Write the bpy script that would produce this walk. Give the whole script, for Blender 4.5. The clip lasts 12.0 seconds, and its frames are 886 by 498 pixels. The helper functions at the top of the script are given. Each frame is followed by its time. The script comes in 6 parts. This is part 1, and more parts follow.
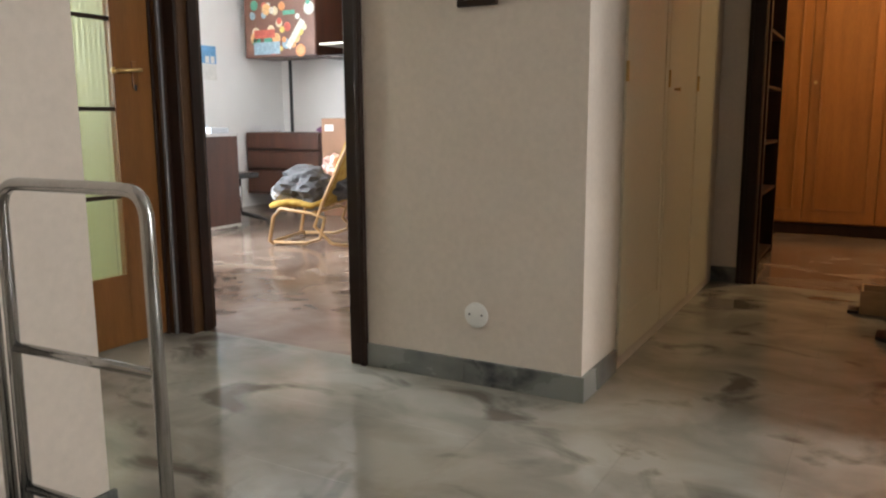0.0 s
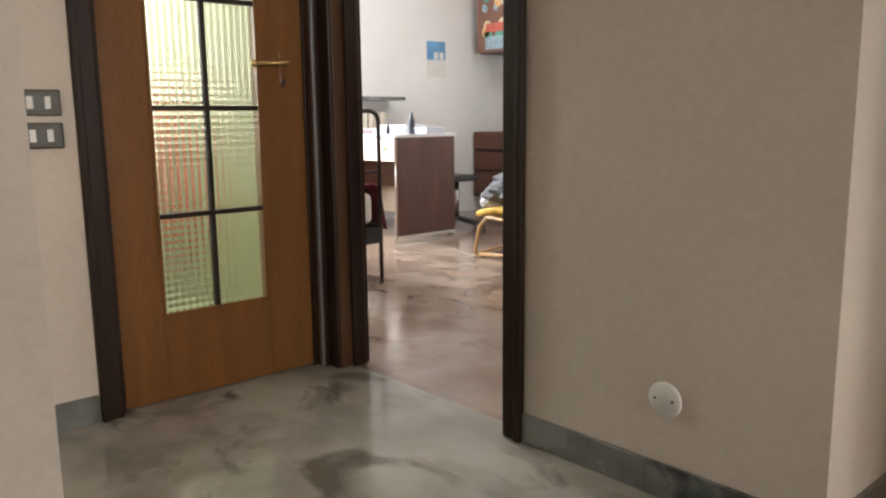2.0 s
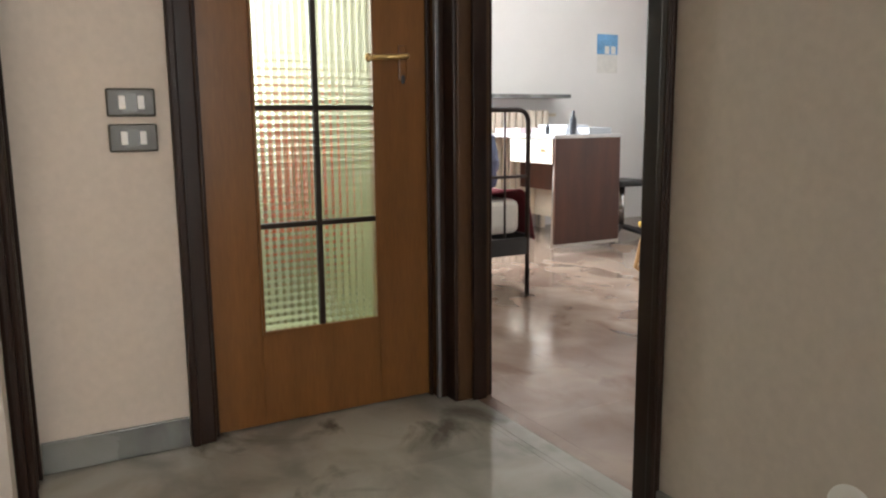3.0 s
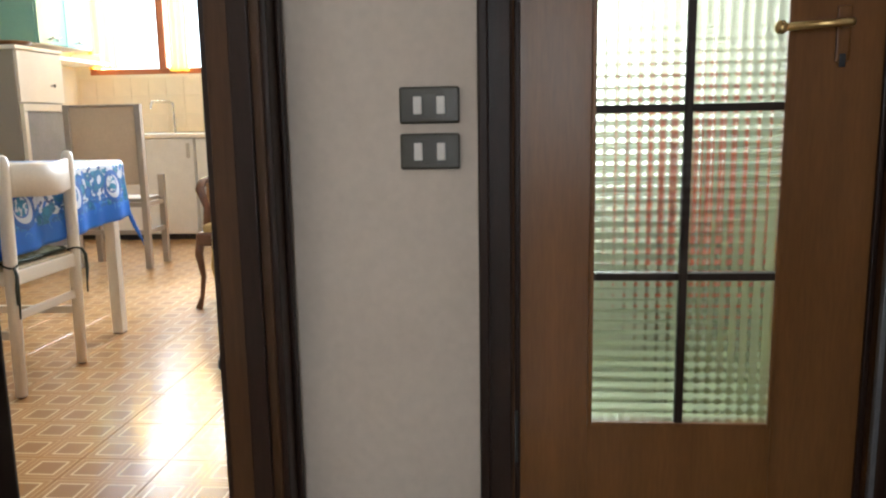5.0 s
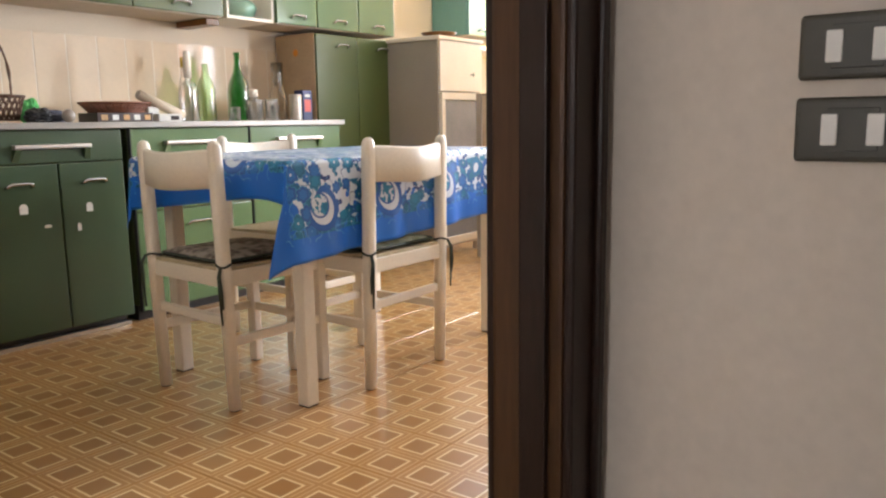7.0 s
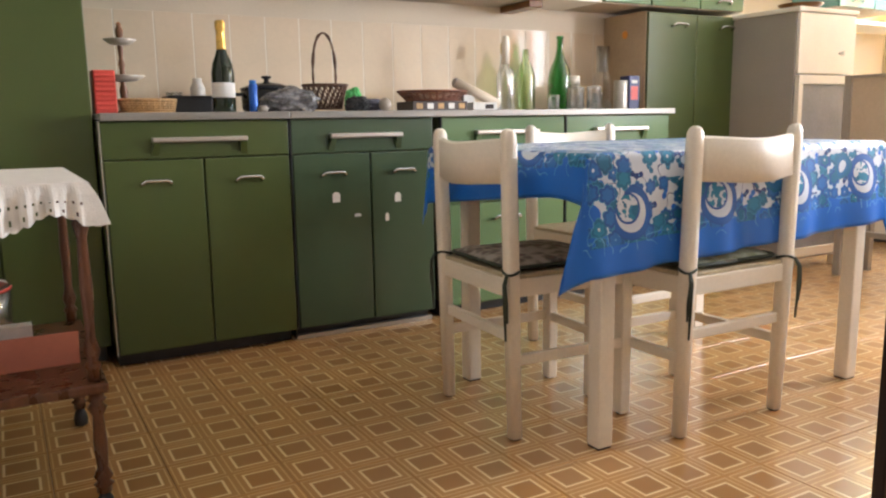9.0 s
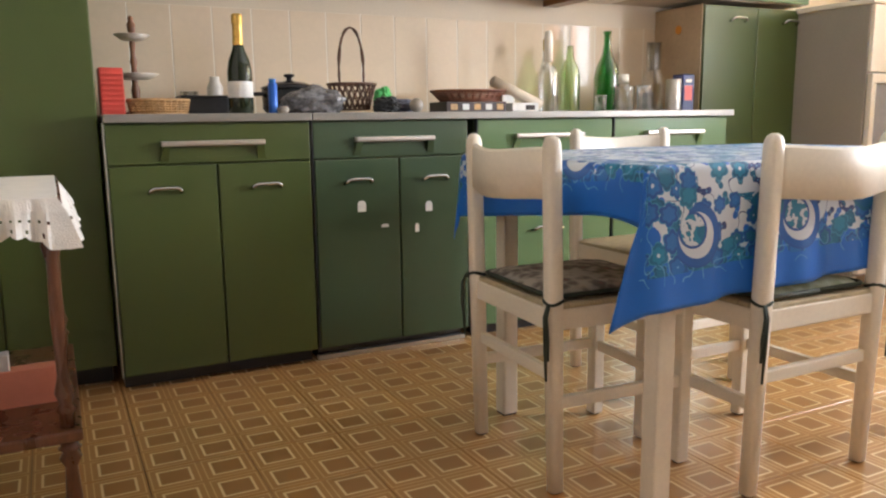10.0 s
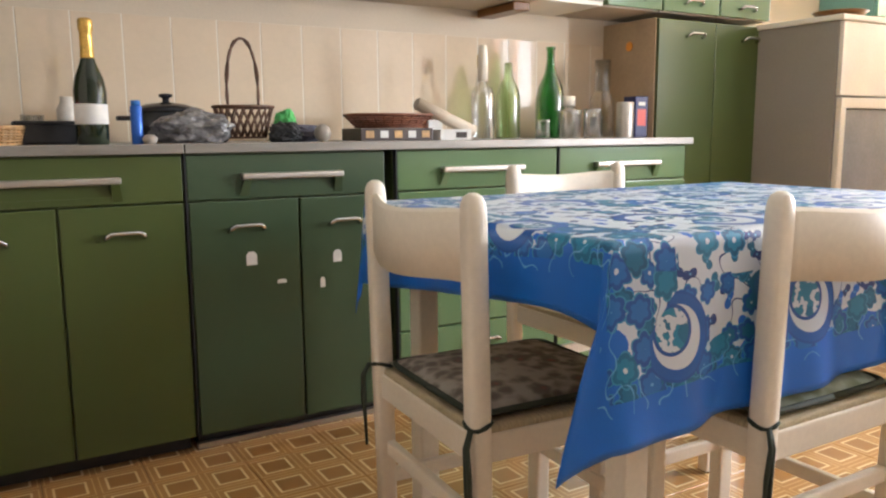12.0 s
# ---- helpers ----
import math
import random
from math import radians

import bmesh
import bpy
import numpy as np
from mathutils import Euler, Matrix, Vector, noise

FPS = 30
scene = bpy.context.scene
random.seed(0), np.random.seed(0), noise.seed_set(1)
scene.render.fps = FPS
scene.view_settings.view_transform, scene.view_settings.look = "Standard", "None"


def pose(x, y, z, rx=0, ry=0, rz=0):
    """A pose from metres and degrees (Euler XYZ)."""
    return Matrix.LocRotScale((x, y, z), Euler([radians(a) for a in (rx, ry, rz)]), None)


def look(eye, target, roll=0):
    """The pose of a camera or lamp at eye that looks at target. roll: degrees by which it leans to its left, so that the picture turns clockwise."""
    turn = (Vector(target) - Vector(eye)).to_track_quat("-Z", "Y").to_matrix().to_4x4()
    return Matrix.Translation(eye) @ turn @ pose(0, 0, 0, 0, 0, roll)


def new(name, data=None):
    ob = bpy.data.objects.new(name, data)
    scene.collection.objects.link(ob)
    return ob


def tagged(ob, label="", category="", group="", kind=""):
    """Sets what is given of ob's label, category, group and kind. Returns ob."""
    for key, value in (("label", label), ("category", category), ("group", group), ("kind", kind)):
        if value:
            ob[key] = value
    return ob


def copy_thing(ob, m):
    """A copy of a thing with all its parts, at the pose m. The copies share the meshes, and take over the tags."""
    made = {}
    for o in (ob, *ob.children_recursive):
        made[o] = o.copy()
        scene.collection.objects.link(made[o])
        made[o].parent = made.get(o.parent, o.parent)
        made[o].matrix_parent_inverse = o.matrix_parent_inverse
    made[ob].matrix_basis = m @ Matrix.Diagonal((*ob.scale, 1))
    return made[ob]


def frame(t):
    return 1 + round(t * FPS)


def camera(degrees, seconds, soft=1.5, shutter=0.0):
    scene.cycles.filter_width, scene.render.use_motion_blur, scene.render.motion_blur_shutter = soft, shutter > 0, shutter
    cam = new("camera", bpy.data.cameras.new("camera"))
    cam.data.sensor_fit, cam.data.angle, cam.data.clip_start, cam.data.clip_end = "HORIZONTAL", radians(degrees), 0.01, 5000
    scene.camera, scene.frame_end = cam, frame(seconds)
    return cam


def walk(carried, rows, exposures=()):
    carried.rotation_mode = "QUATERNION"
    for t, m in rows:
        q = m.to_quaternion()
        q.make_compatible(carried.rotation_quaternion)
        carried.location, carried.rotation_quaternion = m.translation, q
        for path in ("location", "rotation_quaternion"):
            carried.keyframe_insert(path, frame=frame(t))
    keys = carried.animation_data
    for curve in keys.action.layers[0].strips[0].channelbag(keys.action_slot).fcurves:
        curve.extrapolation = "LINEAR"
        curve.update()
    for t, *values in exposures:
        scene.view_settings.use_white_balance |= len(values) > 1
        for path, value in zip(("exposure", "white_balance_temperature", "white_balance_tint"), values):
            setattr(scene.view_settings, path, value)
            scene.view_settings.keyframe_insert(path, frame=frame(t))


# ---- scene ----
import functools

cam = camera(59.5, 12.0, soft=2.2)
METRES, EYE, TILT, LEAN, TURN = 3.79, 0.90, 0.0, 0.0, 29.3
ROWS = [
    (0.0, 0.0, 0.0, 0.0, -0.05, -9.47, 0.32),
    (0.5, 0.0235, 0.0445, -0.0004, 4.03, -9.39, 0.33),
    (1.0, 0.0404, 0.0915, -0.0002, 9.25, -9.38, 0.52),
    (1.5, 0.0484, 0.144, -0.0021, 13.88, -9.43, 0.6),
    (2.0, 0.0503, 0.1963, 0.0004, 18.98, -9.46, 0.64),
    (2.5, 0.0534, 0.2495, 0.0014, 25.52, -9.45, 0.61),
    (4.5, -0.013, 0.4477, 0.0078, 55.27, -9.57, 0.72),
    (5.0, -0.0408, 0.4807, 0.0088, 65.34, -9.51, 0.93),
    (5.5, -0.0697, 0.5044, 0.0037, 73.95, -9.43, 0.92),
    (6.0, -0.1058, 0.5291, -0.0014, 81.07, -9.39, 0.84),
    (6.5, -0.1401, 0.5436, -0.0031, 88.33, -9.4, 0.82),
    (7.0, -0.1763, 0.5546, -0.0039, 96.85, -9.33, 0.83),
    (7.5, -0.2026, 0.5593, -0.0046, 105.69, -9.36, 0.9),
    (9.5, -0.3151, 0.5236, -0.0105, 122.96, -9.46, 0.81),
    (10.0, -0.3483, 0.5053, -0.0062, 123.94, -9.49, 0.7),
    (10.5, -0.383, 0.4891, 0.0036, 124.63, -9.49, 0.58),
    (11.0, -0.4112, 0.4835, 0.0027, 125.18, -9.42, 0.59),
    (11.5, -0.4495, 0.4679, 0.0042, 124.39, -9.2, 0.55),
    (12.0, -0.4801, 0.4519, 0.0084, 120.02, -8.57, 0.37),
]
walk(cam, [(t, pose(0, 0, EYE, TILT, LEAN, TURN) @ pose(METRES * x, METRES * y, METRES * z, 90 + pitch, roll, yaw)) for t, x, y, z, yaw, pitch, roll in ROWS],
     exposures=[(0.0, -0.12, 6150, 8), (1.0, -0.17, 6250, 9), (2.0, -0.36, 6500, 10), (2.6, -0.4, 6500, 10), (4.3, -0.85, 5650, 6), (5.5, -0.8, 6050, 10), (6.0, -0.85, 6250, 13), (7.0, -0.75, 6150, 13), (12.0, -0.78, 6150, 12)])

# ---- world, sun, lamps in the openings ----
world = bpy.data.worlds.new("sky")
scene.world = world
world.use_nodes = True
wn = world.node_tree
sky = wn.nodes.new("ShaderNodeTexSky")
sky.sky_type, sky.sun_disc = "NISHITA", False
sky.sun_elevation, sky.sun_rotation = radians(40), radians(200)
wn.links.new(sky.outputs[0], wn.nodes["Background"].inputs[0])
wn.nodes["Background"].inputs[1].default_value = 0.15


def area_lamp(name, eye, target, w, h, power, colour):
    d = bpy.data.lights.new(name, "AREA")
    d.shape, d.size, d.size_y, d.energy, d.color = "RECTANGLE", w, h, power, colour
    ob = new(name, d)
    ob.matrix_world = look(eye, target)
    return ob


sun_data = bpy.data.lights.new("sun", "SUN")
sun_data.energy, sun_data.angle, sun_data.color = 2.5, radians(0.5), (1.0, 0.93, 0.82)
sun = new("sun", sun_data)
sun.matrix_world = look((0, 0, 20), (6, -14, 0))

DAY = (0.86, 0.94, 1.0)
area_lamp("kitchen_window_light", (-7.84, -1.46, 1.88), (-4.5, -1.2, 1.2), 1.3, 1.02, 235, (0.93, 0.965, 1.0))
area_lamp("kitchen_side_window_light", (-6.30, 0.16, 1.40), (-3, 0.16, 1.40), 0.52, 0.80, 300, (0.93, 0.965, 1.0))
area_lamp("bedroom_window_light", (-6.0, 3.37, 1.75), (-3.5, 3.37, 1.75), 1.3, 1.28, 420, DAY)
area_lamp("bathroom_window_light", (-5.2, 1.67, 1.575), (-2.6, 1.67, 1.575), 0.84, 1.24, 112, (1.0, 1.0, 0.94))
area_lamp("hall_window_light", (3.37, 1.83, 1.45), (-1.4, 1.83, 1.45), 0.72, 1.85, 78, (1.0, 0.97, 0.92))

# ---- materials ----


def material(name, colour, rough=0.5, metal=0.0, vary=0.12, scale=6.0, fine=60.0, bump=0.1, coat=0.0, per_object=0.0,
             stretch=(1, 1, 1), second=None):
    """Principled material with large stains and fine grain in world-sized object coordinates."""
    m = bpy.data.materials.new(name)
    m.use_nodes = True
    nt = m.node_tree
    b = nt.nodes["Principled BSDF"]
    b.inputs["Roughness"].default_value, b.inputs["Metallic"].default_value = rough, metal
    b.inputs["Coat Weight"].default_value = coat
    tc = nt.nodes.new("ShaderNodeTexCoord")
    mp = nt.nodes.new("ShaderNodeMapping")
    mp.inputs["Scale"].default_value = stretch
    nt.links.new(tc.outputs["Object"], mp.inputs[0])
    big = nt.nodes.new("ShaderNodeTexNoise")
    big.inputs["Scale"].default_value, big.inputs["Detail"].default_value = scale, 6
    small = nt.nodes.new("ShaderNodeTexNoise")
    small.inputs["Scale"].default_value, small.inputs["Detail"].default_value = fine, 4
    for n in (big, small):
        nt.links.new(mp.outputs[0], n.inputs["Vector"])
    ramp = nt.nodes.new("ShaderNodeValToRGB")
    dark = second if second else tuple(c * (1 - 2.2 * vary) for c in colour)
    light = colour if second else tuple(min(1, c * (1 + vary)) for c in colour)
    ramp.color_ramp.elements[0].color, ramp.color_ramp.elements[1].color = (*dark, 1), (*light, 1)
    ramp.color_ramp.elements[0].position, ramp.color_ramp.elements[1].position = 0.3, 0.68
    mix = nt.nodes.new("ShaderNodeMath")
    mix.operation = "MULTIPLY_ADD"
    mix.inputs[1].default_value, mix.inputs[2].default_value = 0.35, 0.0
    nt.links.new(small.outputs[0], mix.inputs[0])
    add = nt.nodes.new("ShaderNodeMath")
    add.operation = "MULTIPLY_ADD"
    add.inputs[1].default_value = 0.65
    nt.links.new(big.outputs[0], add.inputs[0])
    nt.links.new(mix.outputs[0], add.inputs[2])
    last = add.outputs[0]
    if per_object:
        info = nt.nodes.new("ShaderNodeObjectInfo")
        po = nt.nodes.new("ShaderNodeMath")
        po.operation = "MULTIPLY_ADD"
        po.inputs[1].default_value = per_object
        nt.links.new(info.outputs["Random"], po.inputs[0])
        nt.links.new(last, po.inputs[2])
        last = po.outputs[0]
    nt.links.new(last, ramp.inputs[0])
    nt.links.new(ramp.outputs[0], b.inputs["Base Color"])
    if rough > 0.08 and vary > 0.02:
        rr = nt.nodes.new("ShaderNodeMapRange")
        rr.inputs["To Min"].default_value, rr.inputs["To Max"].default_value = rough * 0.8, min(1, rough * 1.2)
        nt.links.new(big.outputs[0], rr.inputs[0])
        nt.links.new(rr.outputs[0], b.inputs["Roughness"])
    if bump:
        bp = nt.nodes.new("ShaderNodeBump")
        bp.inputs["Strength"].default_value, bp.inputs["Distance"].default_value = bump, 0.004
        nt.links.new(small.outputs[0], bp.inputs["Height"])
        nt.links.new(bp.outputs[0], b.inputs["Normal"])
    return m


def marble(name, base, vein, dark, scale, rough):
    """Polished marble: streaky clouded bands and dark veins."""
    m = bpy.data.materials.new(name)
    m.use_nodes = True
    nt = m.node_tree
    b = nt.nodes["Principled BSDF"]
    b.inputs["Roughness"].default_value = rough
    geo = nt.nodes.new("ShaderNodeNewGeometry")
    mp = nt.nodes.new("ShaderNodeMapping")
    mp.inputs["Rotation"].default_value = (0, 0, radians(28))
    mp.inputs["Scale"].default_value = (1.0, 1.3, 1.0)
    nt.links.new(geo.outputs["Position"], mp.inputs[0])
    n1 = nt.nodes.new("ShaderNodeTexNoise")
    n1.inputs["Scale"].default_value, n1.inputs["Detail"].default_value, n1.inputs["Distortion"].default_value = scale, 9, 0.5
    nt.links.new(mp.outputs[0], n1.inputs["Vector"])
    n2 = nt.nodes.new("ShaderNodeTexNoise")
    n2.inputs["Scale"].default_value, n2.inputs["Detail"].default_value, n2.inputs["Distortion"].default_value = scale * 0.9, 6, 0.7
    nt.links.new(mp.outputs[0], n2.inputs["Vector"])
    r1 = nt.nodes.new("ShaderNodeValToRGB")
    r1.color_ramp.elements[0].color, r1.color_ramp.elements[1].color = (*vein, 1), (*base, 1)
    r1.color_ramp.elements[0].position, r1.color_ramp.elements[1].position = 0.36, 0.62
    nt.links.new(n1.outputs[0], r1.inputs[0])
    r2 = nt.nodes.new("ShaderNodeValToRGB")
    r2.color_ramp.elements[0].color, r2.color_ramp.elements[1].color = (1, 1, 1, 1), (0, 0, 0, 1)
    r2.color_ramp.elements[0].position, r2.color_ramp.elements[1].position = 0.34, 0.44
    nt.links.new(n2.outputs[0], r2.inputs[0])
    mx = nt.nodes.new("ShaderNodeMix")
    mx.data_type = "RGBA"
    nt.links.new(r2.outputs[0], mx.inputs["Factor"])
    nt.links.new(r1.outputs[0], mx.inputs["A"])
    mx.inputs["B"].default_value = (*dark, 1)
    nt.links.new(mx.outputs["Result"], b.inputs["Base Color"])
    rr = nt.nodes.new("ShaderNodeMapRange")
    rr.inputs["To Min"].default_value, rr.inputs["To Max"].default_value = rough * 0.7, rough * 1.4
    nt.links.new(n1.outputs[0], rr.inputs[0])
    nt.links.new(rr.outputs[0], b.inputs["Roughness"])
    return m


def glass(name, colour, rough=0.0, ribbed=0.0):
    m = bpy.data.materials.new(name)
    m.use_nodes = True
    nt = m.node_tree
    b = nt.nodes["Principled BSDF"]
    b.inputs["Base Color"].default_value = (*colour, 1)
    b.inputs["Transmission Weight"].default_value, b.inputs["Roughness"].default_value = 1.0, rough
    b.inputs["IOR"].default_value = 1.45
    return m


PLASTER = material("plaster", (0.655, 0.575, 0.497), 0.75, vary=0.06, scale=1.2, fine=50, bump=0.05)
PLASTER_WHITE = material("white_plaster", (0.78, 0.76, 0.74), 0.8, vary=0.04, scale=1.5, fine=120, bump=0.12)
PLASTER_CREAM = material("cream_plaster", (0.72, 0.61, 0.46), 0.7, vary=0.05, scale=1.5, fine=120, bump=0.1)
CEILING = material("ceiling_paint", (0.8, 0.78, 0.74), 0.85, vary=0.03)
DARK_WOOD = material("dark_walnut", (0.026, 0.012, 0.007), 0.42, vary=0.2, scale=4, fine=40, bump=0.03, stretch=(4, 4, 0.4))
MID_WOOD = material("walnut_veneer", (0.185, 0.078, 0.021), 0.30, vary=0.16, scale=3, fine=40, bump=0.05, stretch=(4, 4, 0.4))
MID_WOOD.node_tree.nodes["Principled BSDF"].inputs["Specular IOR Level"].default_value = 0.28
DARK_WOOD.node_tree.nodes["Principled BSDF"].inputs["Specular IOR Level"].default_value = 0.22
ORANGE_WOOD = material("cherry_veneer", (0.36, 0.145, 0.034), 0.4, vary=0.15, scale=3, fine=40, bump=0.05, stretch=(5, 5, 0.5))
DESK_WOOD = material("desk_walnut", (0.072, 0.024, 0.012), 0.4, vary=0.2, scale=4, fine=50, bump=0.05, stretch=(4, 4, 0.5))
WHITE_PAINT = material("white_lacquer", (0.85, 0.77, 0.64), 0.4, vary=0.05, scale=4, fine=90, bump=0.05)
# Cream paint with the dimness of side faces put into its colour.
SHADED_CREAM = material("shaded_cream", (0.35, 0.305, 0.255), 0.45, vary=0.05, scale=3, fine=90, bump=0.06)
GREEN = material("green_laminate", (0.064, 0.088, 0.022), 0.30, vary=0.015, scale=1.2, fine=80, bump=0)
# Green laminate made paler: reflected daylight is put into the colour.
GREEN_SHEEN = material("sheen_green_laminate", (0.115, 0.19, 0.085), 0.22, vary=0.015, scale=1.2, fine=80, bump=0)
CHROME = material("chrome", (0.55, 0.55, 0.55), 0.18, 1.0, vary=0.08, scale=14, fine=120, bump=0.0)
STEEL = material("brushed_metal_trim", (0.55, 0.52, 0.47), 0.35, 0.9, vary=0.08, scale=10, fine=160, bump=0.05, stretch=(0.3, 4, 4))
BRASS = material("brass", (0.62, 0.43, 0.18), 0.28, 1.0, vary=0.1, scale=12, fine=120, bump=0.02)
BLACK = material("black_paint", (0.02, 0.02, 0.022), 0.45, vary=0.2, scale=8, bump=0.05)
SWITCH_BROWN = material("bronze_plastic", (0.052, 0.046, 0.030), 0.35, vary=0.1, scale=20)
WHITE_PLASTIC = material("white_plastic", (0.78, 0.76, 0.72), 0.35, vary=0.04, scale=10, bump=0.02)
MARBLE_HALL = marble("grey_green_marble", (0.375, 0.35, 0.30), (0.24, 0.22, 0.185), (0.135, 0.118, 0.095), 3.2, 0.10)
MARBLE_BASE = marble("dark_grey_marble", (0.23, 0.235, 0.22), (0.10, 0.105, 0.10), (0.03, 0.035, 0.04), 3.0, 0.25)
MARBLE_BED = marble("brown_marble", (0.27, 0.20, 0.155), (0.16, 0.105, 0.078), (0.14, 0.085, 0.062), 2.8, 0.16)

# ---- helpers for shapes ----


def box(bm, x0, x1, y0, y1, z0, z1):
    vs = [bm.verts.new((x, y, z)) for x in (x0, x1) for y in (y0, y1) for z in (z0, z1)]
    for f in ((0, 1, 3, 2), (4, 6, 7, 5), (0, 4, 5, 1), (2, 3, 7, 6), (0, 2, 6, 4), (1, 5, 7, 3)):
        bm.faces.new([vs[i] for i in f])
    return vs


def bbox(x0, x1, y0, y1, z0, z1, r=0.004, seg=2):
    """A bmesh holding one box with rounded edges."""
    bm = bmesh.new()
    box(bm, min(x0, x1), max(x0, x1), min(y0, y1), max(y0, y1), min(z0, z1), max(z0, z1))
    bmesh.ops.recalc_face_normals(bm, faces=bm.faces)
    if r:
        bmesh.ops.bevel(bm, geom=bm.edges[:], offset=r, segments=seg, affect="EDGES", profile=0.6)
    return bm


def tube(bm, pts, r, seg=10, closed=False):
    """A round rod along a list of points; r is one radius or one for each point."""
    pts = [Vector(p) for p in pts]
    n = len(pts)
    rs = r if isinstance(r, (list, tuple)) else [r] * n
    rings, side = [], None
    for i, p in enumerate(pts):
        a = pts[i - 1] if i or closed else p
        b = pts[(i + 1) % n] if i < n - 1 or closed else p
        d = (b - a).normalized()
        if side is None or abs(side.dot(d)) > 0.99:
            side = d.orthogonal().normalized()
        side = (side - d * side.dot(d)).normalized()
        up = d.cross(side)
        rings.append([bm.verts.new(p + (side * math.cos(k * math.tau / seg) + up * math.sin(k * math.tau / seg)) * rs[i]) for k in range(seg)])
    for i in range(n if closed else n - 1):
        u, v = rings[i], rings[(i + 1) % n]
        for k in range(seg):
            f = bm.faces.new((u[k], u[(k + 1) % seg], v[(k + 1) % seg], v[k]))
            f.smooth = True
    if not closed:
        bm.faces.new(rings[0][::-1])
        bm.faces.new(rings[-1])
    return bm


def lathe(bm, profile, x, y, seg=20):
    """A turned shape: profile of (radius, height) round an upright axis."""
    rings = []
    for rad, z in profile:
        rings.append([bm.verts.new((x + max(rad, 0.0004) * math.cos(k * math.tau / seg), y + max(rad, 0.0004) * math.sin(k * math.tau / seg), z)) for k in range(seg)])
    for u, v in zip(rings, rings[1:]):
        for k in range(seg):
            f = bm.faces.new((u[k], u[(k + 1) % seg], v[(k + 1) % seg], v[k]))
            f.smooth = True
    bm.faces.new(rings[0][::-1])
    bm.faces.new(rings[-1])
    return bm


def rounded(pts, r, n=5):
    """Points of a polyline with its inner corners rounded."""
    pts = [Vector(p) for p in pts]
    out = [pts[0]]
    for a, p, b in zip(pts, pts[1:], pts[2:]):
        u, v = (a - p).normalized() * r, (b - p).normalized() * r
        for k in range(n + 1):
            t = k / n
            out.append((p + u) * (1 - t) ** 2 + p * 2 * t * (1 - t) + (p + v) * t ** 2)
    return out + [pts[-1]]


def mesh_of(name, bm, mat):
    bmesh.ops.recalc_face_normals(bm, faces=bm.faces)
    me = bpy.data.meshes.new(name)
    bm.to_mesh(me)
    bm.free()
    for m in (mat if isinstance(mat, (list, tuple)) else [mat]):
        me.materials.append(m)
    return me


def part(name, bm, mat, parent=None, label=""):
    """One mesh object; under parent if given. The parent's frame is the world's, shifted to its place."""
    ob = new(name, mesh_of(name, bm, mat))
    if parent is not None:
        ob.parent = parent
    return tagged(ob, label)


def thing(name, x, y, z, label, category, group="", kind=""):
    ob = new(name)
    ob.empty_display_size = 0.05
    ob.matrix_world = pose(x, y, z)
    return tagged(ob, label, category, group, kind)


def structure(name, bm, mat, label, category):
    return tagged(part(name, bm, mat), label, category, "", "structure")


def wall_along_x(bm, y0, y1, x0, x1, holes=(), top=2.75):
    """A wall from x0 to x1 with holes (xa, xb, za, zb)."""
    at = x0
    for xa, xb, za, zb in sorted(holes):
        if xa > at:
            box(bm, at, xa, y0, y1, 0, top)
        if za > 0:
            box(bm, xa, xb, y0, y1, 0, za)
        if zb < top:
            box(bm, xa, xb, y0, y1, zb, top)
        at = xb
    if at < x1:
        box(bm, at, x1, y0, y1, 0, top)
    return bm


def wall_along_y(bm, x0, x1, y0, y1, holes=(), top=2.75):
    at = y0
    for ya, yb, za, zb in sorted(holes):
        if ya > at:
            box(bm, x0, x1, at, ya, 0, top)
        if za > 0:
            box(bm, x0, x1, ya, yb, 0, za)
        if zb < top:
            box(bm, x0, x1, ya, yb, zb, top)
        at = yb
    if at < y1:
        box(bm, x0, x1, at, y1, 0, top)
    return bm


# ---- structure ----
DOOR_H = 2.08
structure("wall_west_hall", wall_along_y(bmesh.new(), -2.70, -2.59, 1.05, 2.29, [(1.50, 2.275, 0, DOOR_H)]), PLASTER,
          "warm off-white plaster wall beside the kitchen doorway", "wall")
structure("wall_kitchen_hall", wall_along_x(bmesh.new(), 0.95, 1.05, -6.28, -1.45, [(-2.52, -1.63, 0, DOOR_H)]), PLASTER,
          "off-white plaster wall between hall and kitchen", "wall")
structure("wall_kitchen_east", wall_along_y(bmesh.new(), -1.57, -1.45, -2.37, 0.95), PLASTER,
          "off-white plaster wall end behind the chrome rack", "wall")
structure("wall_north_hall", wall_along_x(bmesh.new(), 2.29, 2.40, -5.85, -0.90, [(-2.535, -1.64, 0, DOOR_H)]), PLASTER,
          "warm off-white plaster wall with a round socket cover", "wall")
structure("wall_closet", wall_along_y(bmesh.new(), -0.90, -0.78, 2.29, 4.46, [(2.66, 4.30, 0.04, 2.3)]), PLASTER,
          "off-white plaster wall with built-in closet doors", "wall")
structure("wall_corridor_end", wall_along_x(bmesh.new(), 4.46, 4.58, -3.0, 1.72, [(-0.60, 0.30, 0, DOOR_H)]), PLASTER,
          "plaster wall with the doorway to the wardrobe room", "wall")
structure("wall_hall_east", wall_along_y(bmesh.new(), 3.2, 3.32, -2.0, 2.41, [(1.45, 2.21, 0.5, 2.4)]), PLASTER,
          "plain plaster wall with a window", "wall")
